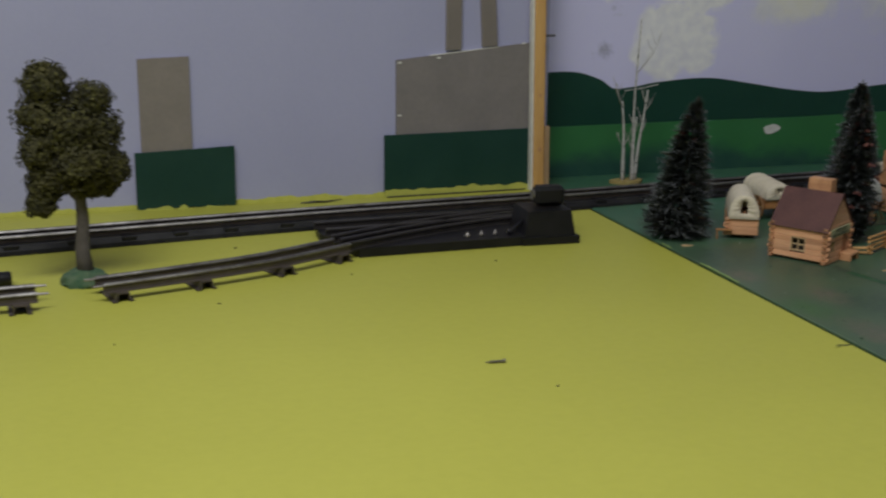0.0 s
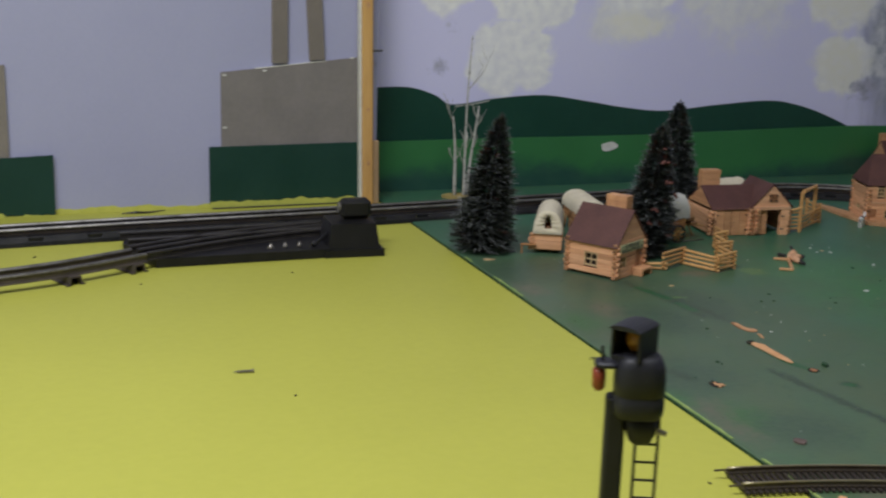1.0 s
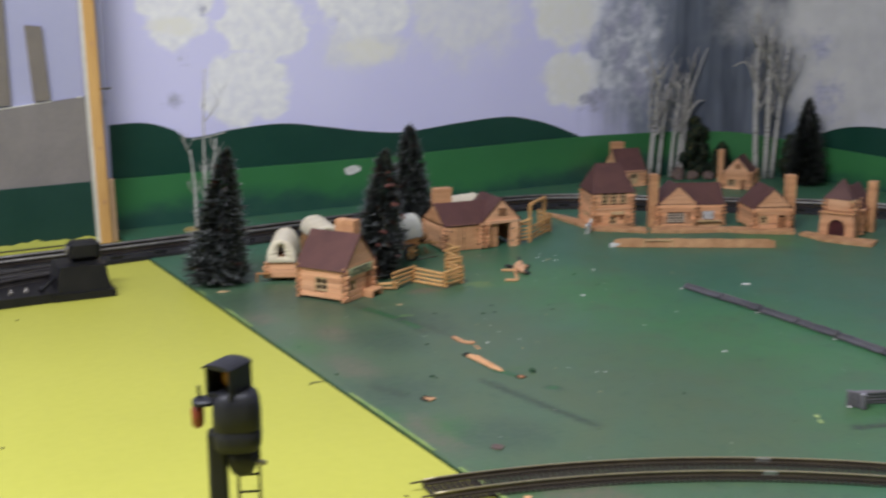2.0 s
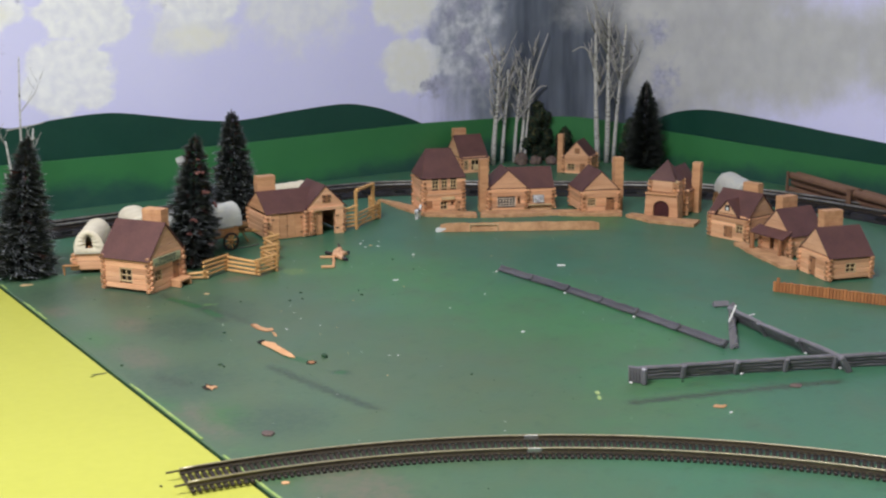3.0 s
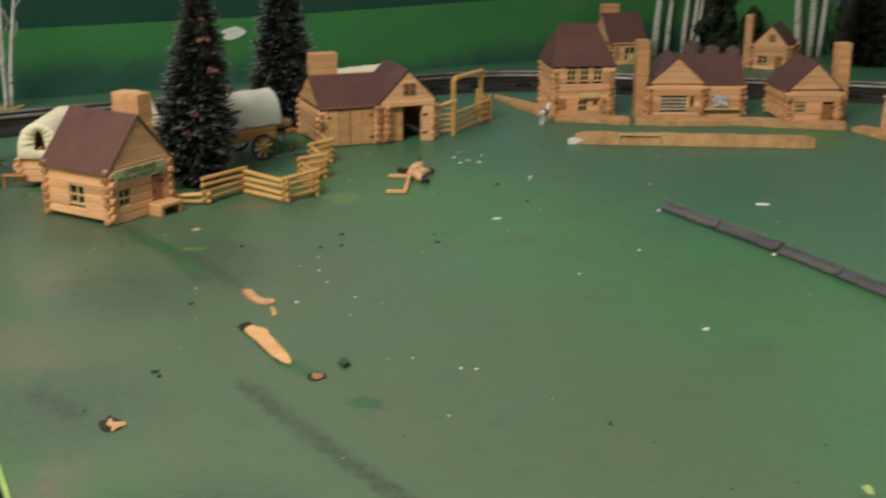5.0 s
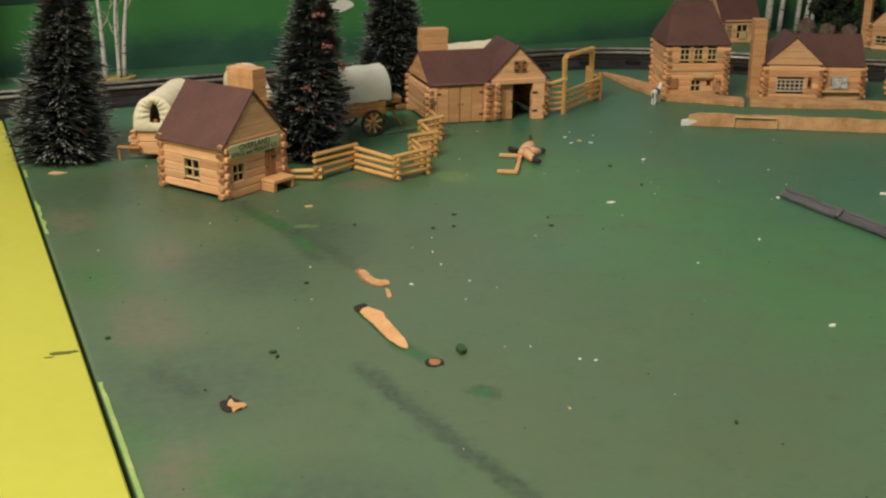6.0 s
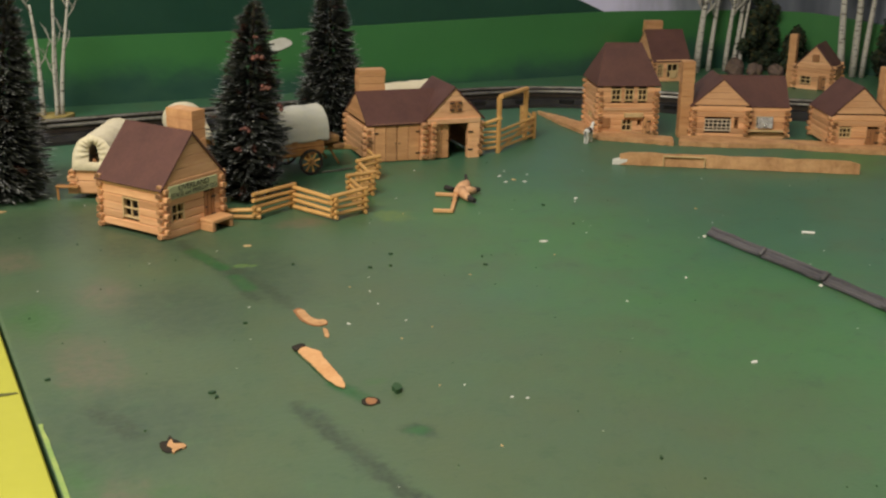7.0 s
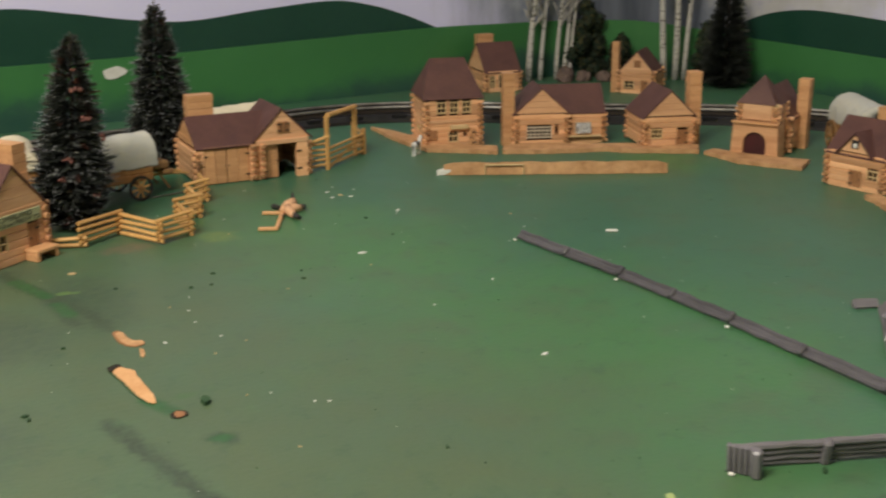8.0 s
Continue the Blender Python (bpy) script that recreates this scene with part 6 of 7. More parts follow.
bush((1.046, 1.312), loose_clumps(5, 0.075, 0.016, 14), "narrow dark bush beside the birch clump", 7)

# broadleaf tree on the yellow board
rnd = random.Random(21)
tree = thing("broadleaf_tree", pose(-0.566, 1.112, YT), "olive foam broadleaf tree on a mossy green base", "tree")
g = Geo().lathe([(0.0210, 0), (0.0212, 0.003), (0.0185, 0.008), (0.012, 0.0115), (0.004, 0.0135)], 22)
for v in range(len(g.v)):
    q = Vector(g.v[v])
    g.v[v] = tuple(q * (1 + 0.16 * noise.noise(q * 150)))
put("base_mound", g, M_MOSS, tree, "mossy green base mound")
g = Geo().tube([(0.001, 0, 0.004), (-0.001, 0, 0.03), (0.001, 0, 0.06), (-0.002, 0, 0.11), (-0.006, 0, 0.17)], [0.0082, 0.0064, 0.0055, 0.004, 0.0018], 9)
g.tube([(0, 0, 0.075), (0.016, 0, 0.095), (0.026, 0, 0.12)], [0.0034, 0.0026, 0.0014], 7)
g.tube([(0, 0, 0.075), (-0.016, 0.004, 0.092), (-0.028, 0.004, 0.11)], [0.0034, 0.0026, 0.0014], 7)
put("trunk", g, surface("grey_foam_trunk", (0.120, 0.105, 0.095, 1), (0.070, 0.060, 0.055, 1), 120, 0.85, 0.5), tree, smooth=True)
CL = [((-0.024, 0, 0.178), (0.020, 0.018, 0.020)), ((-0.030, 0.004, 0.150), (0.020, 0.020, 0.020)), ((0.014, 0, 0.165), (0.018, 0.016, 0.016)), ((-0.006, -0.008, 0.140), (0.026, 0.022, 0.024)),
      ((0.020, 0.002, 0.135), (0.020, 0.020, 0.022)), ((-0.032, 0, 0.120), (0.017, 0.018, 0.020)), ((0.002, -0.012, 0.110), (0.028, 0.020, 0.022)), ((0.030, 0, 0.104), (0.015, 0.016, 0.016)),
      ((-0.028, 0, 0.092), (0.018, 0.016, 0.017)), ((-0.034, 0, 0.075), (0.013, 0.013, 0.012)), ((0.008, 0.006, 0.090), (0.020, 0.018, 0.014)), ((0.022, 0.01, 0.088), (0.014, 0.014, 0.010))]
CL = [((c[0] * 0.97, c[1], c[2]), tuple(q * 0.92 for q in r)) for c, r in CL]
sub = []
for c, r in CL:
    for _ in range(9):
        d = Vector((rnd.gauss(0, 1), rnd.gauss(0, 1), rnd.gauss(0, 1))).normalized()
        k = rnd.uniform(0.18, 0.42)
        sub.append(((c[0] + d.x * r[0] * 0.75, c[1] + d.y * r[1] * 0.75, c[2] + d.z * r[2] * 0.75), (r[0] * k, r[1] * k, r[2] * k * rnd.uniform(0.7, 1.2))))
put("crown", leafy([(c, (r[0] * 1.04, r[1] * 1.04, r[2] * 1.04)) for c, r in CL], 2400, 0.0018, rnd, (0, 0, 0, 1)), [M_LEAF, M_LEAF2], tree)
put("outer_foliage", leafy(sub, 260, 0.0017, rnd, (0, 0, 1)), [M_LEAF, M_LEAF2], tree)
core = Geo()
for c, r in CL:
    core.lathe([(0.56 * math.sin(q) * r[0] + 1e-4, c[2] - 0.56 * math.cos(q) * r[2]) for q in steps(0.05, math.pi - 0.05, 7)], 12, 0, Matrix.Translation((c[0], c[1], 0)))
put("crown_core", core, M_LEAF, tree)


# ---- railways ----
def tie_at(path, dist):
    """Point and heading at a distance along a plan path."""
    for a, b in zip(path, path[1:]):
        d = gap(a, b)
        if dist <= d:
            t = dist / d
            return (a[0] + (b[0] - a[0]) * t, a[1] + (b[1] - a[1]) * t), math.degrees(math.atan2(b[1] - a[1], b[0] - a[0]))
        dist -= d
    return None, 0


def tubular_rail(g, path, off, z, k=0):
    """Round-headed tubular rail with a web and a foot."""
    h = z - 0.0085
    prof = [(0.0034, h), (0.0034, h + 0.0008), (0.0008, h + 0.0012), (0.0009, h + 0.0050), (0.0021, h + 0.0060), (0.0021, h + 0.0075), (0.0012, h + 0.0085),
            (-0.0012, h + 0.0085), (-0.0021, h + 0.0075), (-0.0021, h + 0.0060), (-0.0009, h + 0.0050), (-0.0008, h + 0.0012), (-0.0034, h + 0.0008), (-0.0034, h)]
    g.sweep(path, [(o + off, zz) for o, zz in prof[::-1]], k)


def railhead(rail, path, off, z):
    """The bright crown of a tubular rail, its highlight put into a lighter metal."""
    prof = [(0.0022, z - 0.0022), (0.0023, z - 0.0012), (0.0014, z + 0.0002), (-0.0014, z + 0.0002), (-0.0023, z - 0.0012), (-0.0022, z - 0.0022)]
    put("railhead", Geo().sweep(path, [(o + off, zz) for o, zz in prof[::-1]]), M_RAIL, rail, "bright railhead with its highlight put into the colour")


MAIN = spline([(-1.30, 1.200), (-0.90, 1.232), (-0.642, 1.254), (-0.364, 1.280), (-0.04, 1.299), (0.20, 1.316), (0.42, 1.328), (0.55, 1.325), (0.64, 1.286), (0.71, 1.228), (0.79, 1.168), (0.87, 1.110), (0.93, 1.045), (0.975, 0.95),
               (0.995, 0.83), (1.0, 0.65), (1.0, 0.3), (1.0, -0.4)], 8)
main = thing("railway_track", pose(0, 0, 0), "two-rail toy railway on black roadbed along the backdrop", "railway track")
g = Geo().sweep(MAIN, [(0.022, YT + 0.0002), (0.0215, 0.003), (0.018, 0.0082), (-0.0235, 0.0082), (-0.029, 0.003), (-0.0300, YT + 0.0002)][::-1])
put("roadbed", g, M_ROADBED, main)
for off in (-0.0145, 0.0085):
    g = Geo()
    tubular_rail(g, MAIN, off, 0.0152)
    railhead(put("rail", g, M_TIEBROWN, main), MAIN, off, 0.0152)
total = sum(gap(a, b) for a, b in zip(MAIN, MAIN[1:]))
d = 0.02
i = 0
base_tie = None
while d < total:
    p, a = tie_at(MAIN, d)
    if base_tie is None:
        gg = Geo().box((0, -0.003, 0.0042), (0.015, 0.0500, 0.0062), 0, None, 0.0012)
        base_tie = gg.mesh("tie", [M_PLASTIC])
    put("tie", base_tie, None, main, "", pose(p[0], p[1], 0.0015, 0, 0, a))
    d += 0.052 if i % 4 else 0.060
    i += 1

# narrow track with many ties, curving over both boards
narrow = thing("narrow_track", pose(0, 0, 0), "curved two-rail toy track with close dark ties", "railway track")
CX, CY, RAD = -0.1217, -0.004, 0.5476
ARC = [(CX + RAD * math.cos(a), CY + RAD * math.sin(a)) for a in steps(math.radians(81.2), math.radians(2), 90)]
GA = 0.0112
for s in (-1, 1):
    g = Geo().sweep(ARC, [(s * GA + o, z) for o, z in [(0.0013, 0.0022), (0.0013, 0.0028), (0.0004, 0.0031), (0.0004, 0.0054), (-0.0004, 0.0054), (-0.0004, 0.0031), (-0.0013, 0.0028), (-0.0013, 0.0022)][::-1]])
    rail = put("rail", g, M_DARKBRASS, narrow)
    g = Geo().sweep(ARC, [(s * GA + o, z) for o, z in [(0.0007, 0.0054), (0.0009, 0.0058), (0.0007, 0.0063), (0.0003, 0.0065), (-0.0003, 0.0065), (-0.0007, 0.0063), (-0.0009, 0.0058), (-0.0007, 0.0054)][::-1]])
    put("railhead", g, M_BRASS, rail, "bright railhead with its highlight put into the colour", smooth=True)
    put("rail_joiner", Geo().box((0, 0, 0.0046), (0.0095, 0.0021, 0.0036), 0, None, 0.0005), M_BRIGHT, narrow, "silver rail joiner",
        pose(CX + (RAD + s * GA) * math.cos(math.radians(57.4)), CY + (RAD + s * GA) * math.sin(math.radians(57.4)), 0, 0, 0, 57.4 - 90))
    p, a = ARC[0], 81.2 + 90
    put("end_pin", Geo().tube([(0, 0, 0.0048), (0.0085, 0, 0.0046)], 0.0007, 6), M_DARKBRASS, narrow, "", pose(CX + (RAD + s * GA) * math.cos(math.radians(81.2)), CY + (RAD + s * GA) * math.sin(math.radians(81.2)), 0, 0, 0, a))
tie = Geo().box((0, 0, 0.0011), (0.0025, 0.0335, 0.0021), 0, None, 0.0004)
for s in (-1, 1):
    tie.box((0, s * GA, 0.0026), (0.0021, 0.0050, 0.0012))
tie = tie.mesh("tie", [M_TIEBROWN])
for a in steps(81.0, 2.0, 178):
    r = math.radians(a)
    put("tie", tie, None, narrow, "", pose(CX + RAD * math.cos(r), CY + RAD * math.sin(r), 0.0002, 0, 0, a - 90))

# loose tubular sections on the yellow board
LT = YT


def loose_track(name, pts, label, ties, half=0.0125):
    e = thing(name, pose(0, 0, LT), label, "railway track")
    path = spline(pts, 8)
    for off in (-half, half):
        g = Geo()
        tubular_rail(g, path, off, 0.0165)
        railhead(put("rail", g, M_TIEMETAL, e), path, off, 0.0165)
    L = sum(gap(a, b) for a, b in zip(path, path[1:]))
    for u in ties:
        p, a = tie_at(path, L * u)
        g = Geo()
        w, l, h = 0.0125, 0.042, 0.0085
        g.sweep([(0, -l / 2), (0, l / 2)], [(w / 2 + 0.003, 0.0003), (w / 2 + 0.003, 0.0012), (w / 2, 0.0012), (w / 2 - 0.001, h), (-w / 2 + 0.001, h), (-w / 2, 0.0012), (-w / 2 - 0.003, 0.0012), (-w / 2 - 0.003, 0.0003),
                                                (-w / 2 + 0.001, 0.0003), (-w / 2 + 0.002, h - 0.001), (w / 2 - 0.002, h - 0.001), (w / 2 - 0.001, 0.0003)][::-1])
        put("tie", g, M_TIEMETAL, e, "", pose(p[0], p[1], 0, 0, 0, a))
    for off in (-half, half):
        (p, a) = tie_at(path, 0.001)
        put("end_pin", Geo().tube([(0, off, 0.0145), (-0.010, off, 0.0145)], 0.0012, 6), M_STEEL, e, "", pose(p[0], p[1], 0, 0, 0, a))
    return e


loose_track("loose_track", [(-0.556, 1.058), (-0.475, 1.078), (-0.400, 1.102), (-0.325, 1.140)], "loose tubular track section joined to the switch", (0.06, 0.36, 0.68, 0.95))
loose_track("loose_track", [(-0.607, 1.048), (-0.66, 1.043), (-0.75, 1.03), (-0.84, 1.01)], "loose tubular track section beside the tree", (0.06, 0.38, 0.7, 0.95))

plug = thing("black_plug", pose(-0.6284, 1.1200, YT, 0, 0, 183), "black round plastic plug lying behind the loose track", "plug")
put("plug_body", Geo().lathe([(0.0004, 0), (0.0054, 0.0004), (0.0064, 0.0016), (0.0066, 0.024), (0.0058, 0.0262), (0.0004, 0.027)], 20), M_PLASTIC, plug, "", pose(0, 0, 0.0068, 0, 90, 0), True)
put("collar", Geo().lathe([(0.0062, 0.010), (0.0070, 0.0104), (0.0070, 0.0122), (0.0062, 0.0126)], 20), M_PLASTIC, plug, "", pose(0, 0, 0.0068, 0, 90, 0), True)

# track switch with its motor housing
sw = thing("track_switch", pose(0, 0, YT), "black toy track switch with motor housing", "track switch")
put("base_plate", Geo().prism([(-0.309, 1.131), (-0.132, 1.134), (-0.118, 1.200), (-0.118, 1.246), (-0.330, 1.240), (-0.334, 1.200)], 0.0002, 0.0095), M_PLASTIC, sw, "black plastic base plate")
for pts in ([(-0.335, 1.222), (-0.22, 1.226), (-0.11, 1.232)], [(-0.330, 1.190), (-0.22, 1.196), (-0.10, 1.204)], [(-0.325, 1.146), (-0.25, 1.180), (-0.17, 1.206), (-0.10, 1.220)], [(-0.318, 1.130), (-0.24, 1.164), (-0.165, 1.188), (-0.10, 1.200)],
            [(-0.332, 1.160), (-0.26, 1.193), (-0.18, 1.218), (-0.11, 1.232)]):
    g = Geo()
    tubular_rail(g, spline(pts, 6), 0, 0.0172)
    put("rail", g, M_IRON_SHADE, sw)
hm = pose(-0.107, 1.160, 0, 0, 0, -3)
g = Geo()
g.prism([(-0.031, -0.030), (0.031, -0.030), (0.031, 0.028), (-0.031, 0.028)], 0.0002, 0.008, 0, hm)
vs = [(x, y, z) for z, k in ((0.008, 1.0), (0.034, 0.86)) for x, y in ((-0.027 * k, -0.027 * k), (0.027 * k, -0.027 * k), (0.027 * k, 0.026 * k), (-0.027 * k, 0.026 * k))]
g.convex(vs, [(0, 1, 2, 3), (4, 5, 6, 7), (0, 1, 5, 4), (1, 2, 6, 5), (2, 3, 7, 6), (3, 0, 4, 7)], (0, 0, 0.02), 0, hm)
put("motor_housing", g, M_PLASTIC, sw)
g = Geo().box((0.0060, 0.001, 0.0455), (0.0325, 0.018, 0.0205), 0, hm, 0.004)
put("lamp_housing", g, M_PLASTIC, sw)
put("lamp_bezel", Geo().tube([(-0.0118, 0.001, 0.0465), (-0.0096, 0.001, 0.0465)], 0.0055, 14, 0, hm), M_STEEL, sw)
for i in range(4):
    x = -0.193 + 0.0150 * i
    put("terminal_screw", Geo().lathe([(0.0022, 0), (0.0026, 0.002), (0.0016, 0.0035), (0.0006, 0.0065)] if i else [(0.0034, 0), (0.0036, 0.002), (0.002, 0.004), (0.0008, 0.006)], 10), M_STEEL if i < 3 else M_IRON_SHADE, sw, "", pose(x, 1.1475 + 0.0005 * i, 0.0092), True)
put("throw_lever", Geo().tube([(-0.150, 1.142, 0.012), (-0.136, 1.150, 0.020), (-0.124, 1.158, 0.024)], 0.0022, 7), M_PLASTIC, sw)

# ---- block signal on the yellow board ----
sig = thing("block_signal", pose(-0.2550, 0.2950, YT, 0, 0, -22), "black toy block signal with amber lamp and ladder", "railway signal")
put("foot_plate", Geo().box((0, 0, 0.003), (0.034, 0.040, 0.006), 0, None, 0.0015), M_SIGNAL, sig)
put("mast", Geo().box((-0.0010, 0.002, 0.084), (0.0066, 0.0066, 0.168), 0, None, 0.001), M_SIGNAL, sig)
lad = put("ladder", Geo().tube([(0.0060, -0.001, 0.004), (0.0060, -0.001, 0.156)], 0.0006, 6).tube([(0.0134, -0.001, 0.004), (0.0134, -0.001, 0.164)], 0.0006, 6), M_SIGNAL, sig, "thin metal ladder")
for z in steps(0.010, 0.152, 22):
    put("rung", Geo().tube([(0.0060, -0.001, z), (0.0134, -0.001, z)], 0.0005, 5), M_SIGNAL, lad)


def soft_box(c, half, levels, power=4.0, n=28):
    """A cast body with rounded corners: rings of a squared-off ellipse, scaled level by level."""
    g, vs = Geo(), []
    for z, k in levels:
        for i in range(n):
            a = 2 * math.pi * i / n
            r = (abs(math.cos(a)) ** power + abs(math.sin(a)) ** power) ** (-1 / power)
            vs.append((c[0] + half[0] * k * r * math.cos(a), c[1] + half[1] * k * r * math.sin(a), z))
    m = len(levels)
    fs = [[q * n + i, q * n + (i + 1) % n, (q + 1) * n + (i + 1) % n, (q + 1) * n + i] for q in range(m - 1) for i in range(n)]
    return g.add(vs, fs + [list(range(n - 1, -1, -1)), [(m - 1) * n + i for i in range(n)]])


put("lamp_case", soft_box((0.0062, 0.001), (0.0084, 0.0080), [(0.1615, 0.84), (0.1628, 0.96), (0.1650, 1.0), (0.1688, 1.0), (0.1692, 0.97), (0.1700, 0.97), (0.1704, 1.0), (0.1750, 1.0), (0.1790, 0.96), (0.1815, 0.86), (0.1830, 0.68)], 3.4), M_SIGNAL, sig, smooth=True)
put("socket", soft_box((0.0076, 0.001), (0.0056, 0.0056), [(0.1515, 0.42), (0.1528, 0.68), (0.1560, 0.92), (0.1622, 1.0)], 3.0), M_SIGNAL, sig, smooth=True)
put("socket_pin", Geo().tube([(0.0128, -0.002, 0.1572), (0.0158, -0.003, 0.1566)], [0.0011, 0.0009], 7), M_STEEL, sig, "bright pin")


def arched_lid():
    """The hood's softly arched top."""
    arc = [(0.0058 * math.cos(a), 0.0048 + 0.0016 * math.sin(a)) for a in steps(0, math.pi, 8)]
    vs = [(x, y, z) for y in (-0.0062, 0.0078) for x, z in arc]
    return vs, [list(range(8, -1, -1)), list(range(9, 18))] + [[i, (i + 1) % 9, 9 + (i + 1) % 9, 9 + i] for i in range(9)]


hood = pose(0.0030, 0.001, 0.1870, 0, 0, -34)
g = Geo()
g.box((-0.0052, 0.0015, 0), (0.0011, 0.0120, 0.0110), 0, hood, 0.0004)
g.box((0.0052, 0.0010, 0), (0.0011, 0.0130, 0.0110), 0, hood, 0.0004)
g.box((0, 0.0062, -0.0005), (0.0100, 0.0030, 0.0115), 0, hood, 0.0004)
g.add(*arched_lid(), 0, hood)
g.box((0, 0.0012, -0.0052), (0.0100, 0.0120, 0.0014), 0, hood)
put("upper_hood", g, M_SIGNAL, sig)
put("amber_lens", Geo().lathe([(0.0044, 0), (0.0042, 0.0014), (0.0030, 0.0030), (0.0008, 0.0038)], 16), M_AMBER, sig, "amber lens", hood @ pose(0, 0.0046, -0.0006, 90, 0, 0), True)
put("red_lens", soft_box((-0.0072, 0.001), (0.0022, 0.0034), [(0.1700, 0.6), (0.1714, 1.0), (0.1766, 1.0), (0.1780, 0.6)], 2.4, 16), M_RED, sig, "dull orange-red lens", None, True)
put("lens_shade", soft_box((-0.0048, 0.001), (0.0042, 0.0042), [(0.1785, 1.0), (0.1796, 1.0), (0.1802, 0.8)], 3.0, 16), M_SIGNAL, sig)
put("side_pin", Geo().tube([(-0.0062, 0.001, 0.1796), (-0.0066, 0.001, 0.1850)], 0.0006, 6), M_SIGNAL, sig)


# ---- grey plastic fences ----
def grey_fence(runs, label, tilt=0.0, h=0.0135, upright=False, mat=None):
    """A plastic fence of moulded panels along a bent line: each panel has rounded rails, or upright pales, and laps over the next; pale studs at the foot."""
    mat = mat or M_GREYFENCE
    a0, b0 = runs[0], runs[-1]
    e_thing = thing("grey_fence", facing(a0, b0), label, "fence", "loose grey fence sections")
    inv, rnd, count = facing(a0, b0).inverted(), random.Random(int(gap(a0, b0) * 1e4)), 0
    for a, b in zip(runs, runs[1:]):
        L = gap(a, b)
        n = max(1, round(L / 0.052))
        w, run = L / n, inv @ facing(a, b)
        for i in range(n):
            t = run @ pose(i * w, 0, 0.0006 + 0.0004 * (count % 2), tilt + rnd.uniform(-3, 3), 0, rnd.uniform(-0.8, 0.8))
            top = [h * (0.96 + 0.04 * rnd.uniform(-1, 1)) for _ in range(9)]
            vs = []
            for q in range(9):
                x = w * q / 8
                vs += [(x, -0.0011, 0.0), (x, -0.0011, top[q]), (x, 0.0011, top[q]), (x, 0.0011, 0.0)]
            fs = [[q * 4 + e, (q + 1) * 4 + e, (q + 1) * 4 + (e + 1) % 4, q * 4 + (e + 1) % 4] for q in range(8) for e in range(4)] + [[3, 2, 1, 0], [32 + e for e in range(4)]]
            panel = put("fence_panel", Geo().add(vs, fs, 0, t), mat, e_thing)
            if upright:
                for k in range(6):
                    x = w * (k + 0.5) / 6
                    put("pale", Geo().tube([(x, -0.0013, 0.0004), (x, -0.0017, h * 0.5), (x, -0.0013, h * 0.97)], w / 15, 7, 0, t), mat, panel)
            else:
                for zz, r in ((0.13, 0.0014), (0.37, 0.0015), (0.62, 0.0015), (0.88, 0.0016)) if h > 0.008 else ((0.16, 0.0013), (0.86, 0.0014)):
                    path = [(w * q / 5 + 0.0004, -0.0004 - 0.0004 * rnd.random(), h * zz + 0.0005 * rnd.uniform(-1, 1)) for q in range(6)]
                    put("rail", Geo().tube(path, [r * rnd.uniform(0.85, 1.12) for _ in path], 7, 0, t), mat, panel)
            put("fence_post", Geo().box((w - 0.0012, -0.0016, h * 0.50), (0.0040, 0.0048, h * 1.02), 0, t, 0.0009), mat, e_thing)
            if count % 2 == 0:
                put("stud", Geo().box((0.003, -0.0046, 0.0011), (0.0026, 0.0016, 0.0016), 0, run @ pose(i * w, 0, 0), 0.0005), M_WHITE, e_thing, "pale stud")
            count += 1
    return e_thing


grey_fence([(0.4450, 0.8580), (0.4475, 0.7500), (0.4455, 0.6500), (0.4395, 0.5370)], "long grey plastic fence of moulded rails lying tipped over", -46, 0.0066, mat=M_DARKFENCE)
grey_fence([(0.4430, 0.5330), (0.4790, 0.5680), (0.5120, 0.5980), (0.5370, 0.6220)], "short grey plastic fence lying across", 44, 0.0064)
grey_fence([(0.5400, 0.6240), (0.5270, 0.6300)], "broken grey fence end lying on the board", 50, 0.0062)
grey_fence([(0.5120, 0.5900), (0.4980, 0.5400), (0.4880, 0.4900), (0.4760, 0.4380)], "grey plastic fence of moulded rails leaning over", 36, 0.0165)
grey_fence([(0.3200, 0.5235), (0.4000, 0.4880), (0.4740, 0.4530), (0.5600, 0.4120)], "grey plastic fence of moulded rails standing on edge", 18, 0.0120)
grey_fence([(0.3180, 0.5215), (0.3255, 0.5095)], "short ribbed grey fence return at the run's end", 8, 0.0135, True)
for a, b, z, r in (((0.4890, 0.5780), (0.5030, 0.5832), 0.0165, 0.0009), ((0.5120, 0.5800), (0.5100, 0.5680), 0.0110, 0.0008)):
    tagged(put("wood_sliver", Geo().tube([(a[0], a[1], 0.0050), (b[0], b[1], z)], r, 6), M_WHITE), "white sliver leaning on the grey fence's corner", "sliver", "white slivers by the fence")

# ---- log stack, horse and litter ----
stack = thing("log_stack", facing((1.045, 0.985), (0.955, 0.700)), "low stack of brown logs in two bays by the backdrop", "log stack")
for bay in range(2):
    for row in range(3):
        for k in range(2 if row else 3):
            r, x0 = 0.0052 + 0.0004 * random.uniform(-1, 1), 0.152 * bay + random.uniform(0.0, 0.003)
            y, z = 0.0112 * k + 0.0056 * row * (row < 2) + 0.004, 0.0054 + 0.0098 * row
            put("log", Geo().tube([(x0, y, z), (x0 + 0.07, y + 0.0004, z), (x0 + 0.142, y, z)], [r, r * 0.97, r], 12), [M_LOGBROWN], stack)
for x in (0.006, 0.146, 0.150, 0.296):
    put("stake", Geo().box((x, -0.0040, 0.016), (0.0032, 0.003, 0.032), 0, None, 0.0005), M_LOGBROWN, stack)

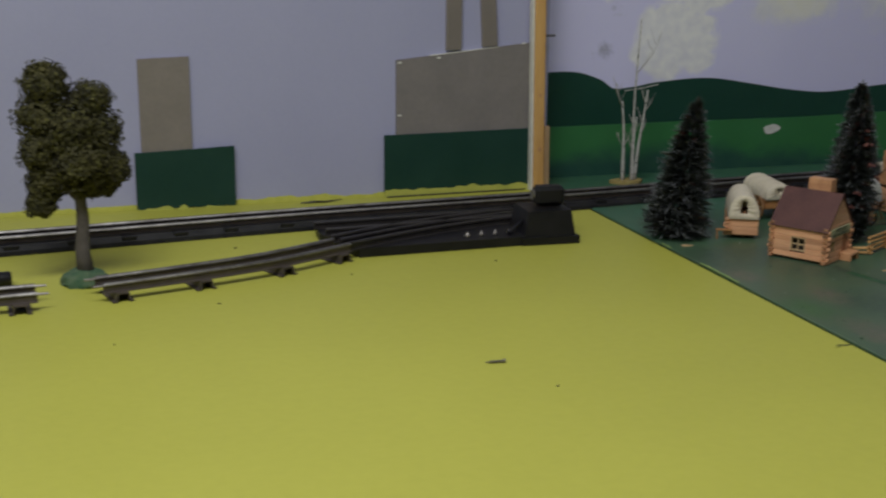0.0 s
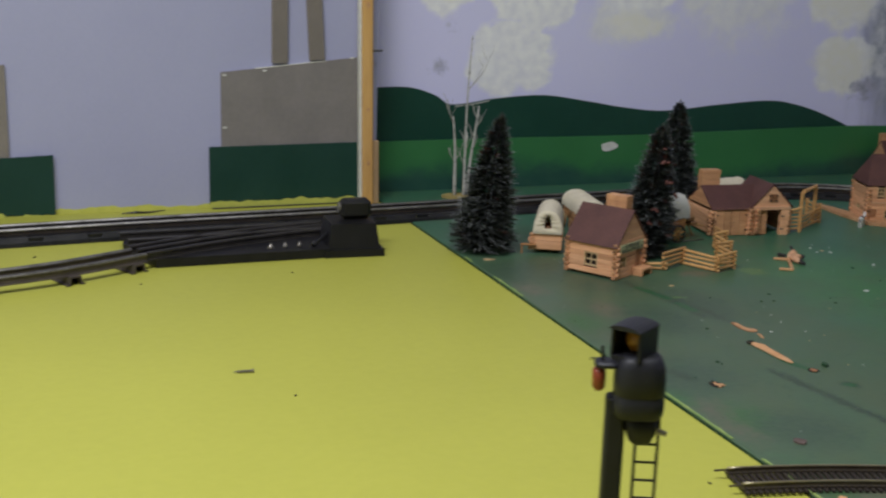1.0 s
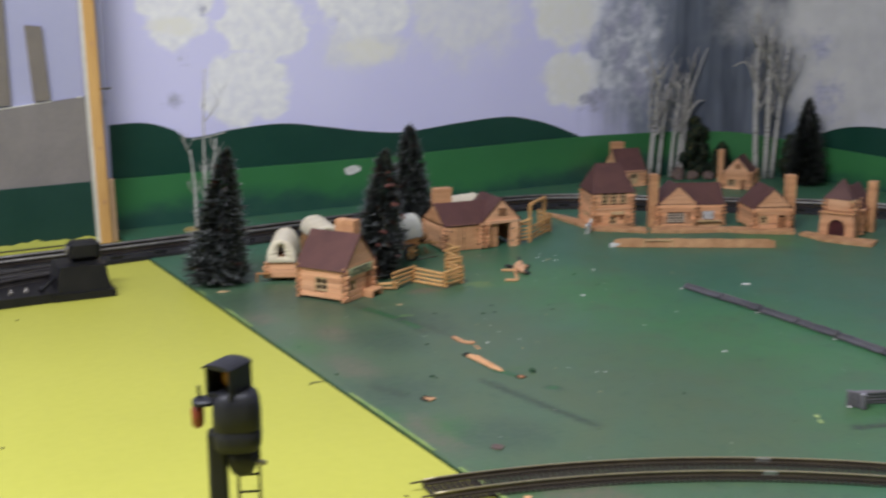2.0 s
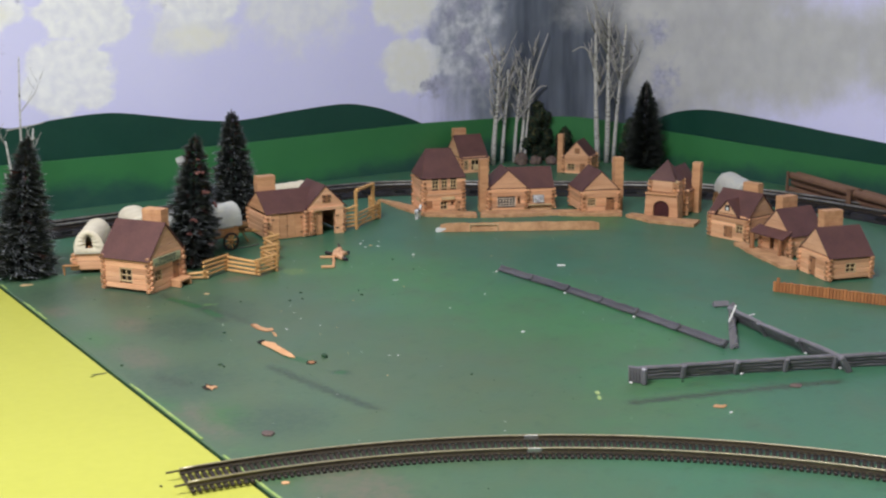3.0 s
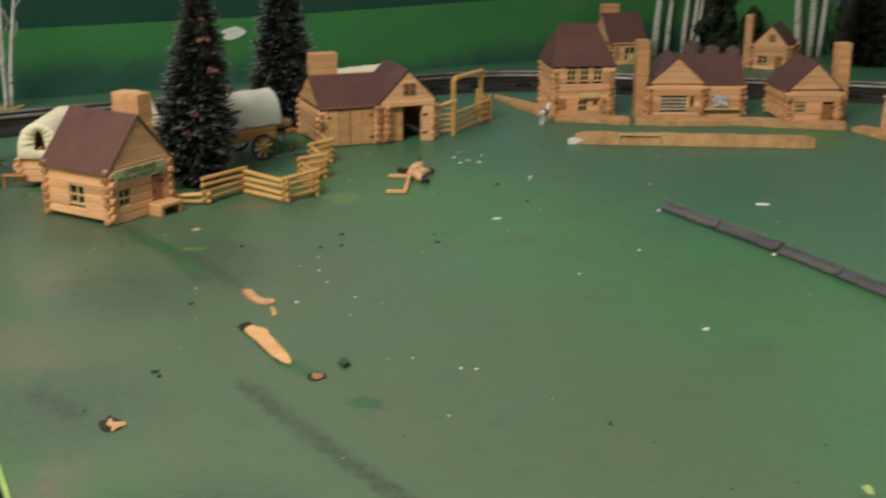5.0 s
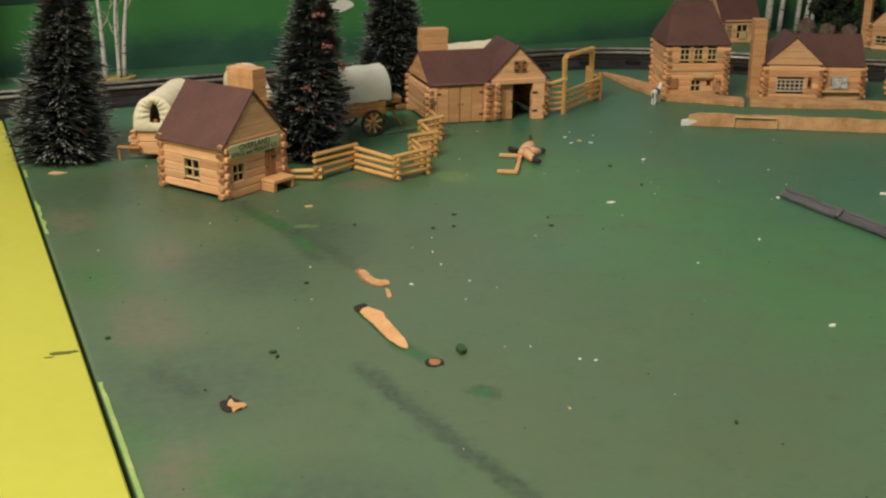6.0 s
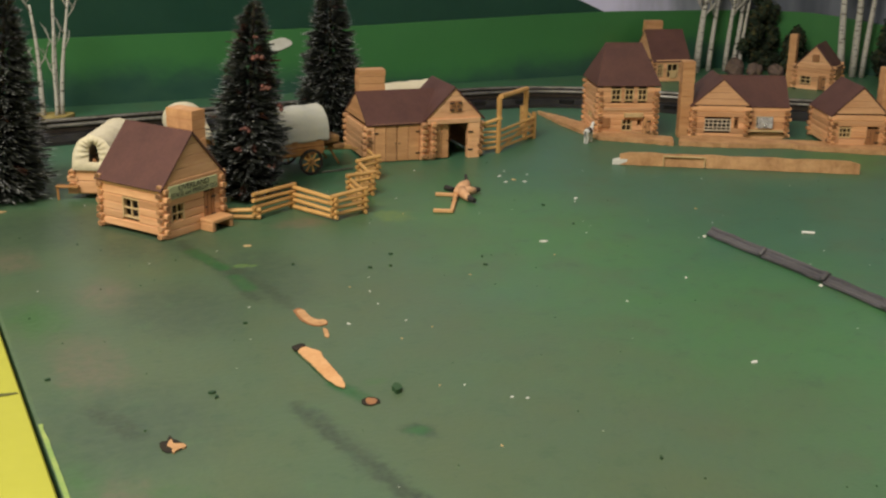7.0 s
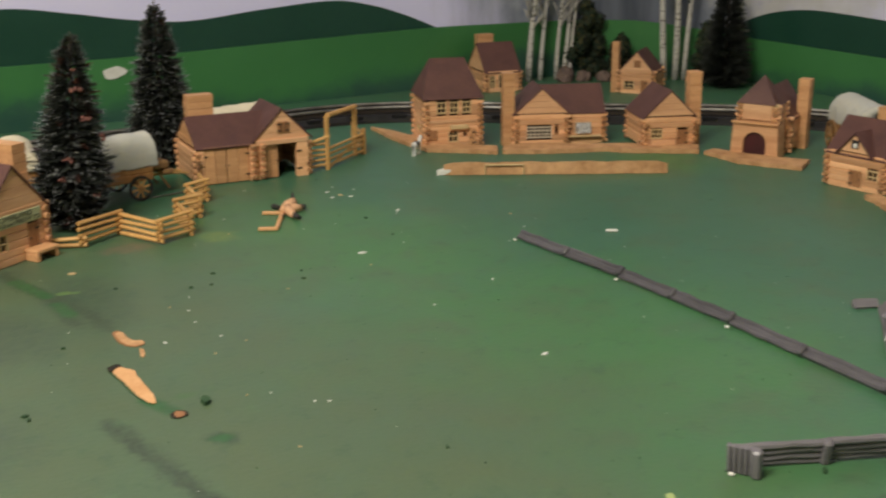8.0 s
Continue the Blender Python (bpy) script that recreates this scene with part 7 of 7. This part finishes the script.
g = Geo()
g.tube([(-0.008, 0, 0.0125), (-0.004, 0, 0.0132), (0.003, 0, 0.0128), (0.008, 0, 0.0135)], [0.0026, 0.0034, 0.0032, 0.0026], 10)
g.tube([(0.007, 0, 0.0135), (0.0105, 0, 0.0185), (0.0120, 0, 0.0205)], [0.0024, 0.0018, 0.0015], 8)
g.tube([(0.0115, 0, 0.0205), (0.0155, 0, 0.0185)], [0.0016, 0.0010], 8)
for x, y in ((-0.0065, -0.0014), (-0.0065, 0.0014), (0.006, -0.0014), (0.006, 0.0014)):
    g.tube([(x, y, 0.012), (x + 0.0006, y, 0.006), (x, y, 0.0004)], [0.0014, 0.0009, 0.0009], 6)
g.tube([(-0.0085, 0, 0.0135), (-0.0105, 0, 0.0080)], [0.0008, 0.0004], 5, 1)
g.tube([(-0.0036, 0, 0.0136), (0.0030, 0, 0.0134)], [0.0037, 0.0035], 10, 1)
tagged(put("toy_horse", g, [surface("white_toy", (0.78, 0.77, 0.74, 1), (0.60, 0.58, 0.55, 1), 200, 0.6, 0.2), M_IRON_SHADE], None, "", pose(0.524, 1.133, 0, 0, 0, 35) @ Matrix.Scale(0.80, 4)), "white toy horse with dark saddle before the two-storey house", "toy horse")

dbr = thing("broken_toy", pose(0, 0, 0), "broken dark and tan toy pieces lying on the board", "debris")
g = Geo()
for pts, rad in (([(0.3325, 1.0075, 0.0034), (0.3395, 1.0120, 0.0046), (0.3455, 1.0190, 0.0050), (0.3500, 1.0250, 0.0056)], [0.0026, 0.0052, 0.0040, 0.0022]),
                 ([(0.3385, 1.0110, 0.0042), (0.3440, 1.0090, 0.0038), (0.3500, 1.0105, 0.0030)], [0.0040, 0.0032, 0.0020]),
                 ([(0.3370, 1.0090, 0.0040), (0.3360, 1.0000, 0.0032), (0.3352, 0.9920, 0.0026)], [0.0044, 0.0034, 0.0022])):
    g.tube(pts, rad, 9)
put("tan_piece", g, M_GABLE, dbr, "", None, True)
for a, b, r in (((0.3490, 1.0240, 0.0058), (0.3545, 1.0365, 0.0080), 0.0017), ((0.3490, 1.0105, 0.0032), (0.3535, 1.0115, 0.0032), 0.0026), ((0.3355, 0.9935, 0.0028), (0.3372, 0.9868, 0.0024), 0.0026), ((0.3345, 1.0290, 0.0020), (0.3352, 1.0180, 0.0034), 0.0022),
                ((0.3290, 0.9990, 0.0016), (0.3235, 0.9960, 0.0012), 0.0014)):
    put("dark_piece", Geo().tube([a, b], [r, r * 0.65], 7), M_IRON_SHADE, dbr)
for a, b in (((0.2997, 0.9773), (0.3120, 0.9705)), ((0.3113, 0.9714), (0.3325, 1.0080)), ((0.3200, 1.0170), (0.3325, 1.0095))):
    put("tan_stick", Geo().box((gap(a, b) / 2, 0, 0.0014), (gap(a, b), 0.0028, 0.0024), 0, None, 0.0004), M_PALEWOOD, dbr, "", facing(a, b))


M_FLECK = surface("pale_yellow_fleck", (0.38, 0.44, 0.18, 1), (0.24, 0.34, 0.12, 1), 200, 0.7, 0.3)
M_HOLE = surface("splintered_dark_wood", (0.014, 0.011, 0.008, 1), (0.03, 0.022, 0.014, 1), 200, 0.9, 0.4)


def chip(pts, mat, label, cat, z=0.0006, name="paint_chip"):
    """A thin flake with a softly rounded, uneven outline."""
    n = len(pts)
    area = sum(pts[i][0] * pts[(i + 1) % n][1] - pts[(i + 1) % n][0] * pts[i][1] for i in range(n))
    pts = pts if area > 0 else pts[::-1]
    out = []
    for i in range(n):
        p0, p1, p2, p3 = (Vector(pts[(i + k) % n]) for k in (-1, 0, 1, 2))
        for k in range(5):
            t = k / 5
            p = 0.5 * (2 * p1 + (p2 - p0) * t + (2 * p0 - 5 * p1 + 4 * p2 - p3) * t * t + (3 * p1 - p0 - 3 * p2 + p3) * t ** 3)
            out.append((p.x + 0.0005 * noise.noise((p.x * 900, p.y * 900, 0)), p.y + 0.0009 * noise.noise((p.x * 900, p.y * 900, 4))))
    return tagged(put(name, Geo().prism(out, 0.0001, z), mat), label, cat)


CHIP = [(0.1287, 0.7726), (0.1337, 0.7753), (0.1364, 0.7710), (0.1398, 0.7656), (0.1385, 0.7590), (0.1381, 0.7454), (0.1373, 0.7297), (0.1352, 0.7214), (0.1326, 0.7218), (0.1298, 0.7307), (0.1288, 0.7434), (0.1288, 0.7554), (0.1278, 0.7651)]
chip([(0.1330 + (x - 0.1335) * 0.96, 0.7495 + (y - 0.749) * 1.02) for x, y in CHIP], M_EDGE, "dark broken rim of the long bare chip", "paint chip", 0.0004)
chip([(0.1335 + (x - 0.1335) * 0.86, y) for x, y in CHIP], M_PALEWOOD, "long chip of bare wood in the green paint", "paint chip", 0.0007)
chip([(0.1275, 0.7755), (0.1282, 0.7700), (0.1312, 0.7735), (0.1345, 0.7752), (0.1338, 0.7782), (0.1300, 0.7775)], M_HOLE, "dark splinter at the bare wood's tip", "splinter", 0.0012, "splinter")
FORK = [(0.1461, 0.8263), (0.1504, 0.8283), (0.1506, 0.8169), (0.1524, 0.8088), (0.1571, 0.8060), (0.1562, 0.8001), (0.1507, 0.7988), (0.1474, 0.8019), (0.1453, 0.8082), (0.1447, 0.8157)]
chip([(0.1505 + (x - 0.1508) * 0.98, 0.8128 + (y - 0.8122) * 0.98) for x, y in FORK], M_DARKWOOD, "dark rim of the forked bare chip", "paint chip", 0.0004)
chip([(0.1510 + (x - 0.1508) * 0.84, 0.8120 + (y - 0.8122) * 0.88) for x, y in FORK], M_CARD, "small forked chip of bare wood in the paint", "paint chip")
chip([(0.1512, 0.7950), (0.1525, 0.7919), (0.1497, 0.7827), (0.1484, 0.7850)], M_CARD, "tiny bare wood chip in the paint", "paint chip")
chip([(0.1361, 0.7041), (0.1406, 0.7069), (0.1436, 0.7036), (0.1434, 0.6997), (0.1390, 0.6977), (0.1357, 0.6997)], M_HOLE, "dark knot hole in the green board", "paint chip", 0.0005)
chip([(0.1378, 0.7036), (0.1405, 0.7052), (0.1428, 0.7024), (0.1404, 0.6984), (0.1374, 0.6992)], M_DARKWOOD, "brown wood inside the knot hole", "paint chip", 0.0008)
chip([(0.0434, 0.6979), (0.0468, 0.6993), (0.0489, 0.7030), (0.0498, 0.6991), (0.0515, 0.6962), (0.0522, 0.6914), (0.0480, 0.6876), (0.0434, 0.6896)], M_HOLE, "dark ragged hole in the green board", "paint chip", 0.0005)
chip([(0.0458, 0.6941), (0.0485, 0.6986), (0.0489, 0.6945), (0.0518, 0.6938), (0.0528, 0.6900), (0.0502, 0.6893), (0.0465, 0.6866), (0.0470, 0.6912)], M_CARD, "brown splinters in the ragged hole", "paint chip", 0.0008)
chip([(0.0375, 0.583), (0.0415, 0.5875), (0.0465, 0.582), (0.0415, 0.5775)], M_ROCK, "flat grey-brown stone on the green board", "stone", 0.0012, "stone")
chip([(0.012, 0.503), (0.0145, 0.505), (0.017, 0.502), (0.0145, 0.5005)], M_PALEWOOD, "small bare spot in the green paint", "paint chip")
chip([(0.3298, 0.4448), (0.3345, 0.4472), (0.3372, 0.4440), (0.3405, 0.4425), (0.3365, 0.4398), (0.3330, 0.4412)], M_CARD, "tan bare spot in the green paint", "paint chip")
chip([(0.410, 0.443), (0.416, 0.446), (0.421, 0.441), (0.414, 0.437)], M_ROCK, "brown bare spot in the green paint", "paint chip")
chip([(0.154, 0.711), (0.154, 0.705), (0.158, 0.708), (0.157, 0.713)], M_EDGE, "dark green crumb on the board", "crumb", 0.0022, "crumb")

chip([(0.2815, 0.5190), (0.2838, 0.5182), (0.2828, 0.5150), (0.2800, 0.5128), (0.2790, 0.5152)], M_FLECK, "pale yellow fleck of paint on the green board", "paint fleck", 0.0005, "paint_fleck")
chip([(0.2765, 0.5102), (0.2780, 0.5085), (0.2748, 0.5040), (0.2722, 0.5038), (0.2738, 0.5075)], M_FLECK, "pale yellow fleck of paint on the green board", "paint fleck", 0.0005, "paint_fleck")

SCRAPS = [((0.157, 0.948), 0.0030), ((0.413, 0.972), 0.0030), ((0.337, 0.887), 0.0034), ((0.397, 1.038), 0.0028), ((0.402, 1.030), 0.0022), ((0.388, 1.034), 0.0018), ((0.188, 0.851), 0.0012), ((0.192, 0.819), 0.0014), ((0.332, 0.671), 0.0028),
          ((0.176, 0.706), 0.0012), ((0.187, 0.702), 0.0010), ((0.196, 0.790), 0.0012), ((0.205, 0.776), 0.0010), ((0.3319, 0.4299), 0.0024), ((0.408, 0.965), 0.0015), ((0.262, 0.845), 0.0010), ((0.29, 1.02), 0.0012), ((0.020, 0.47), 0.0015), ((0.2781, 0.9806), 0.0012), ((0.4034, 1.0652), 0.0016), ((0.4151, 1.0491), 0.0016), ((0.3291, 0.8603), 0.0016), ((0.166, 0.7966), 0.0016), ((0.1956, 0.8398), 0.0014),
          ((0.1834, 0.7668), 0.0012), ((0.2011, 0.6814), 0.0014), ((0.2071, 0.6776), 0.0014), ((0.4794, 0.9165), 0.0014), ((0.379, 0.7913), 0.0020), ((0.323, 0.770), 0.0014), ((0.1735, 0.640), 0.0012), ((0.392, 1.052), 0.0024)]
chip([(0.0155, 1.0860), (0.0200, 1.0885), (0.0250, 1.0850), (0.0285, 1.0840), (0.0235, 1.0815), (0.0180, 1.0825)], M_MUNTIN, "torn tan paper scrap near the pine", "paper scrap", 0.0007, "paper_scrap")
for i, (p, s) in enumerate(SCRAPS):
    r, s = random.Random(i), s * (0.86 if s > 0.0017 else 0.66)
    g = Geo()
    ring = [(s * (0.6 + 0.6 * r.random()) * math.cos(a), s * 0.55 * (0.5 + 0.7 * r.random()) * math.sin(a)) for a in steps(0, 2 * math.pi, 8)[:-1]]
    g.prism(ring, 0.0001, 0.0005 + 0.12 * s)
    tagged(put("wood_shaving", g, M_WHITE if i % 3 else M_MUNTIN, None, "", pose(p[0], p[1], 0, 0, 0, r.uniform(0, 180))), "pale shaving lying on the green board", "shaving", "pale shavings on the board")
tagged(put("chalk_stub", Geo().tube([(-0.0042, 0, 0.0011), (0.0042, 0, 0.0011)], 0.0010, 8), M_WHITE, None, "", pose(0.512, 0.836, 0, 0, 0, -35)), "short white stub lying on the board", "stub")

for i, (x, y, w) in enumerate([(0.2338, 0.8995, 0.0014), (0.2119, 0.8797, 0.0012), (0.2247, 0.8782, 0.0012), (0.2794, 0.8581, 0.0014), (0.3811, 0.9649, 0.0013), (0.3762, 0.9151, 0.0014), (0.0769, 0.7390, 0.0020), (0.0775, 0.7335, 0.0014), (0.1162, 0.8180, 0.0013),
                               (0.2288, 0.6042, 0.0014), (0.0112, 0.7822, 0.0016), (0.2848, 0.8737, 0.0010), (0.1713, 0.9024, 0.0011), (0.3520, 0.4980, 0.0024)]):
    r = random.Random(i + 90)
    ring = [(w * (0.6 + 0.8 * r.random()) * math.cos(a), w * 0.6 * (0.6 + 0.6 * r.random()) * math.sin(a)) for a in steps(0, 2 * math.pi, 8)[:-1]]
    tagged(put("crumb", Geo().prism(ring, 0.0001, 0.0010), M_EDGE, None, "", pose(x, y, 0, 0, 0, r.uniform(0, 180))), "dark green crumb lying on the board", "crumb", "dark crumbs on the green board")

nl = thing("wood_screw", pose(-0.284, 0.812, YT + 0.0016, 0, 0, -4) @ Matrix.Scale(0.8, 4), "dark steel screw lying on the yellow board", "screw")
put("shank", Geo().tube([(0.008, 0, 0.0), (-0.004, 0, 0), (-0.0095, 0, -0.0002)], [0.0013, 0.0012, 0.0003], 8), M_STEEL, nl)
put("head", Geo().tube([(0.0078, 0, 0), (0.0095, 0, 0)], [0.0013, 0.0024], 10), M_STEEL, nl)
CRUMBS = [(-0.2575, 0.756, 0.0016), (-0.33, 1.075, 0.0012), (-0.185, 1.085, 0.0013), (-0.46, 1.015, 0.0014), (-0.05, 0.545, 0.0012), (-0.55, 0.93, 0.0010), (-0.42, 1.20, 0.0018)]
for i, (x, y, s) in enumerate(CRUMBS):
    r = random.Random(i + 50)
    ring = [(s * (0.6 + 0.8 * r.random()) * math.cos(a), s * 0.5 * math.sin(a)) for a in steps(0, 2 * math.pi, 7)[:-1]]
    tagged(put("crumb", Geo().prism(ring, 0.0001, 0.0009), M_TIEBROWN, None, "", pose(x, y, YT, 0, 0, r.uniform(0, 180))), "dark crumb lying on the yellow board", "crumb", "crumbs on the yellow board")
tagged(put("wire_scrap", Geo().tube([(-0.318, 1.385, YT + 0.001), (-0.302, 1.384, YT + 0.0022), (-0.288, 1.386, YT + 0.001), (-0.268, 1.388, YT + 0.0025)], [0.0006, 0.0014, 0.0013, 0.0005], 6), M_IRON_SHADE), "bit of black wire lying by the wall", "wire")
tagged(put("wire_scrap", Geo().tube([(-0.212, 1.392, YT + 0.001), (-0.12, 1.394, YT + 0.001), (-0.034, 1.396, YT + 0.001)], 0.0009, 6), M_IRON_SHADE), "straight black wire lying along the wall's foot", "wire")

for a, b in (((-0.0143, 0.7785), (-0.0046, 0.7755)), ((-0.018, 0.7745), (-0.0145, 0.7735))):
    chip([(a[0], a[1]), (b[0], a[1] - 0.001), (b[0] + 0.001, b[1]), (a[0] + 0.001, b[1])], M_OLIVE, "olive smear of paint on the yellow board", "paint smear", 0.0003, "paint_smear").location.z = YT
# fine crumbs strewn over the green board
g = Geo()
rr = random.Random(77)
for i in range(200):
    x, y, s = rr.uniform(0.01, 0.66), rr.uniform(0.42, 1.10), rr.uniform(0.0002, 0.0006)
    ang = rr.uniform(0, 3)
    ring = [(x + s * rr.uniform(0.6, 1.3) * math.cos(a + ang), y + s * rr.uniform(0.4, 1.0) * math.sin(a + ang)) for a in steps(0, 2 * math.pi, 5)[:-1]]
    g.prism(ring, 0.0001, 0.0003 + s * 0.4, 0 if rr.random() < 0.25 else 1)
tagged(put("board_crumbs", g, [M_WHITE, M_EDGE]), "fine pale and dark crumbs strewn on the board", "crumbs", kind="stuff")
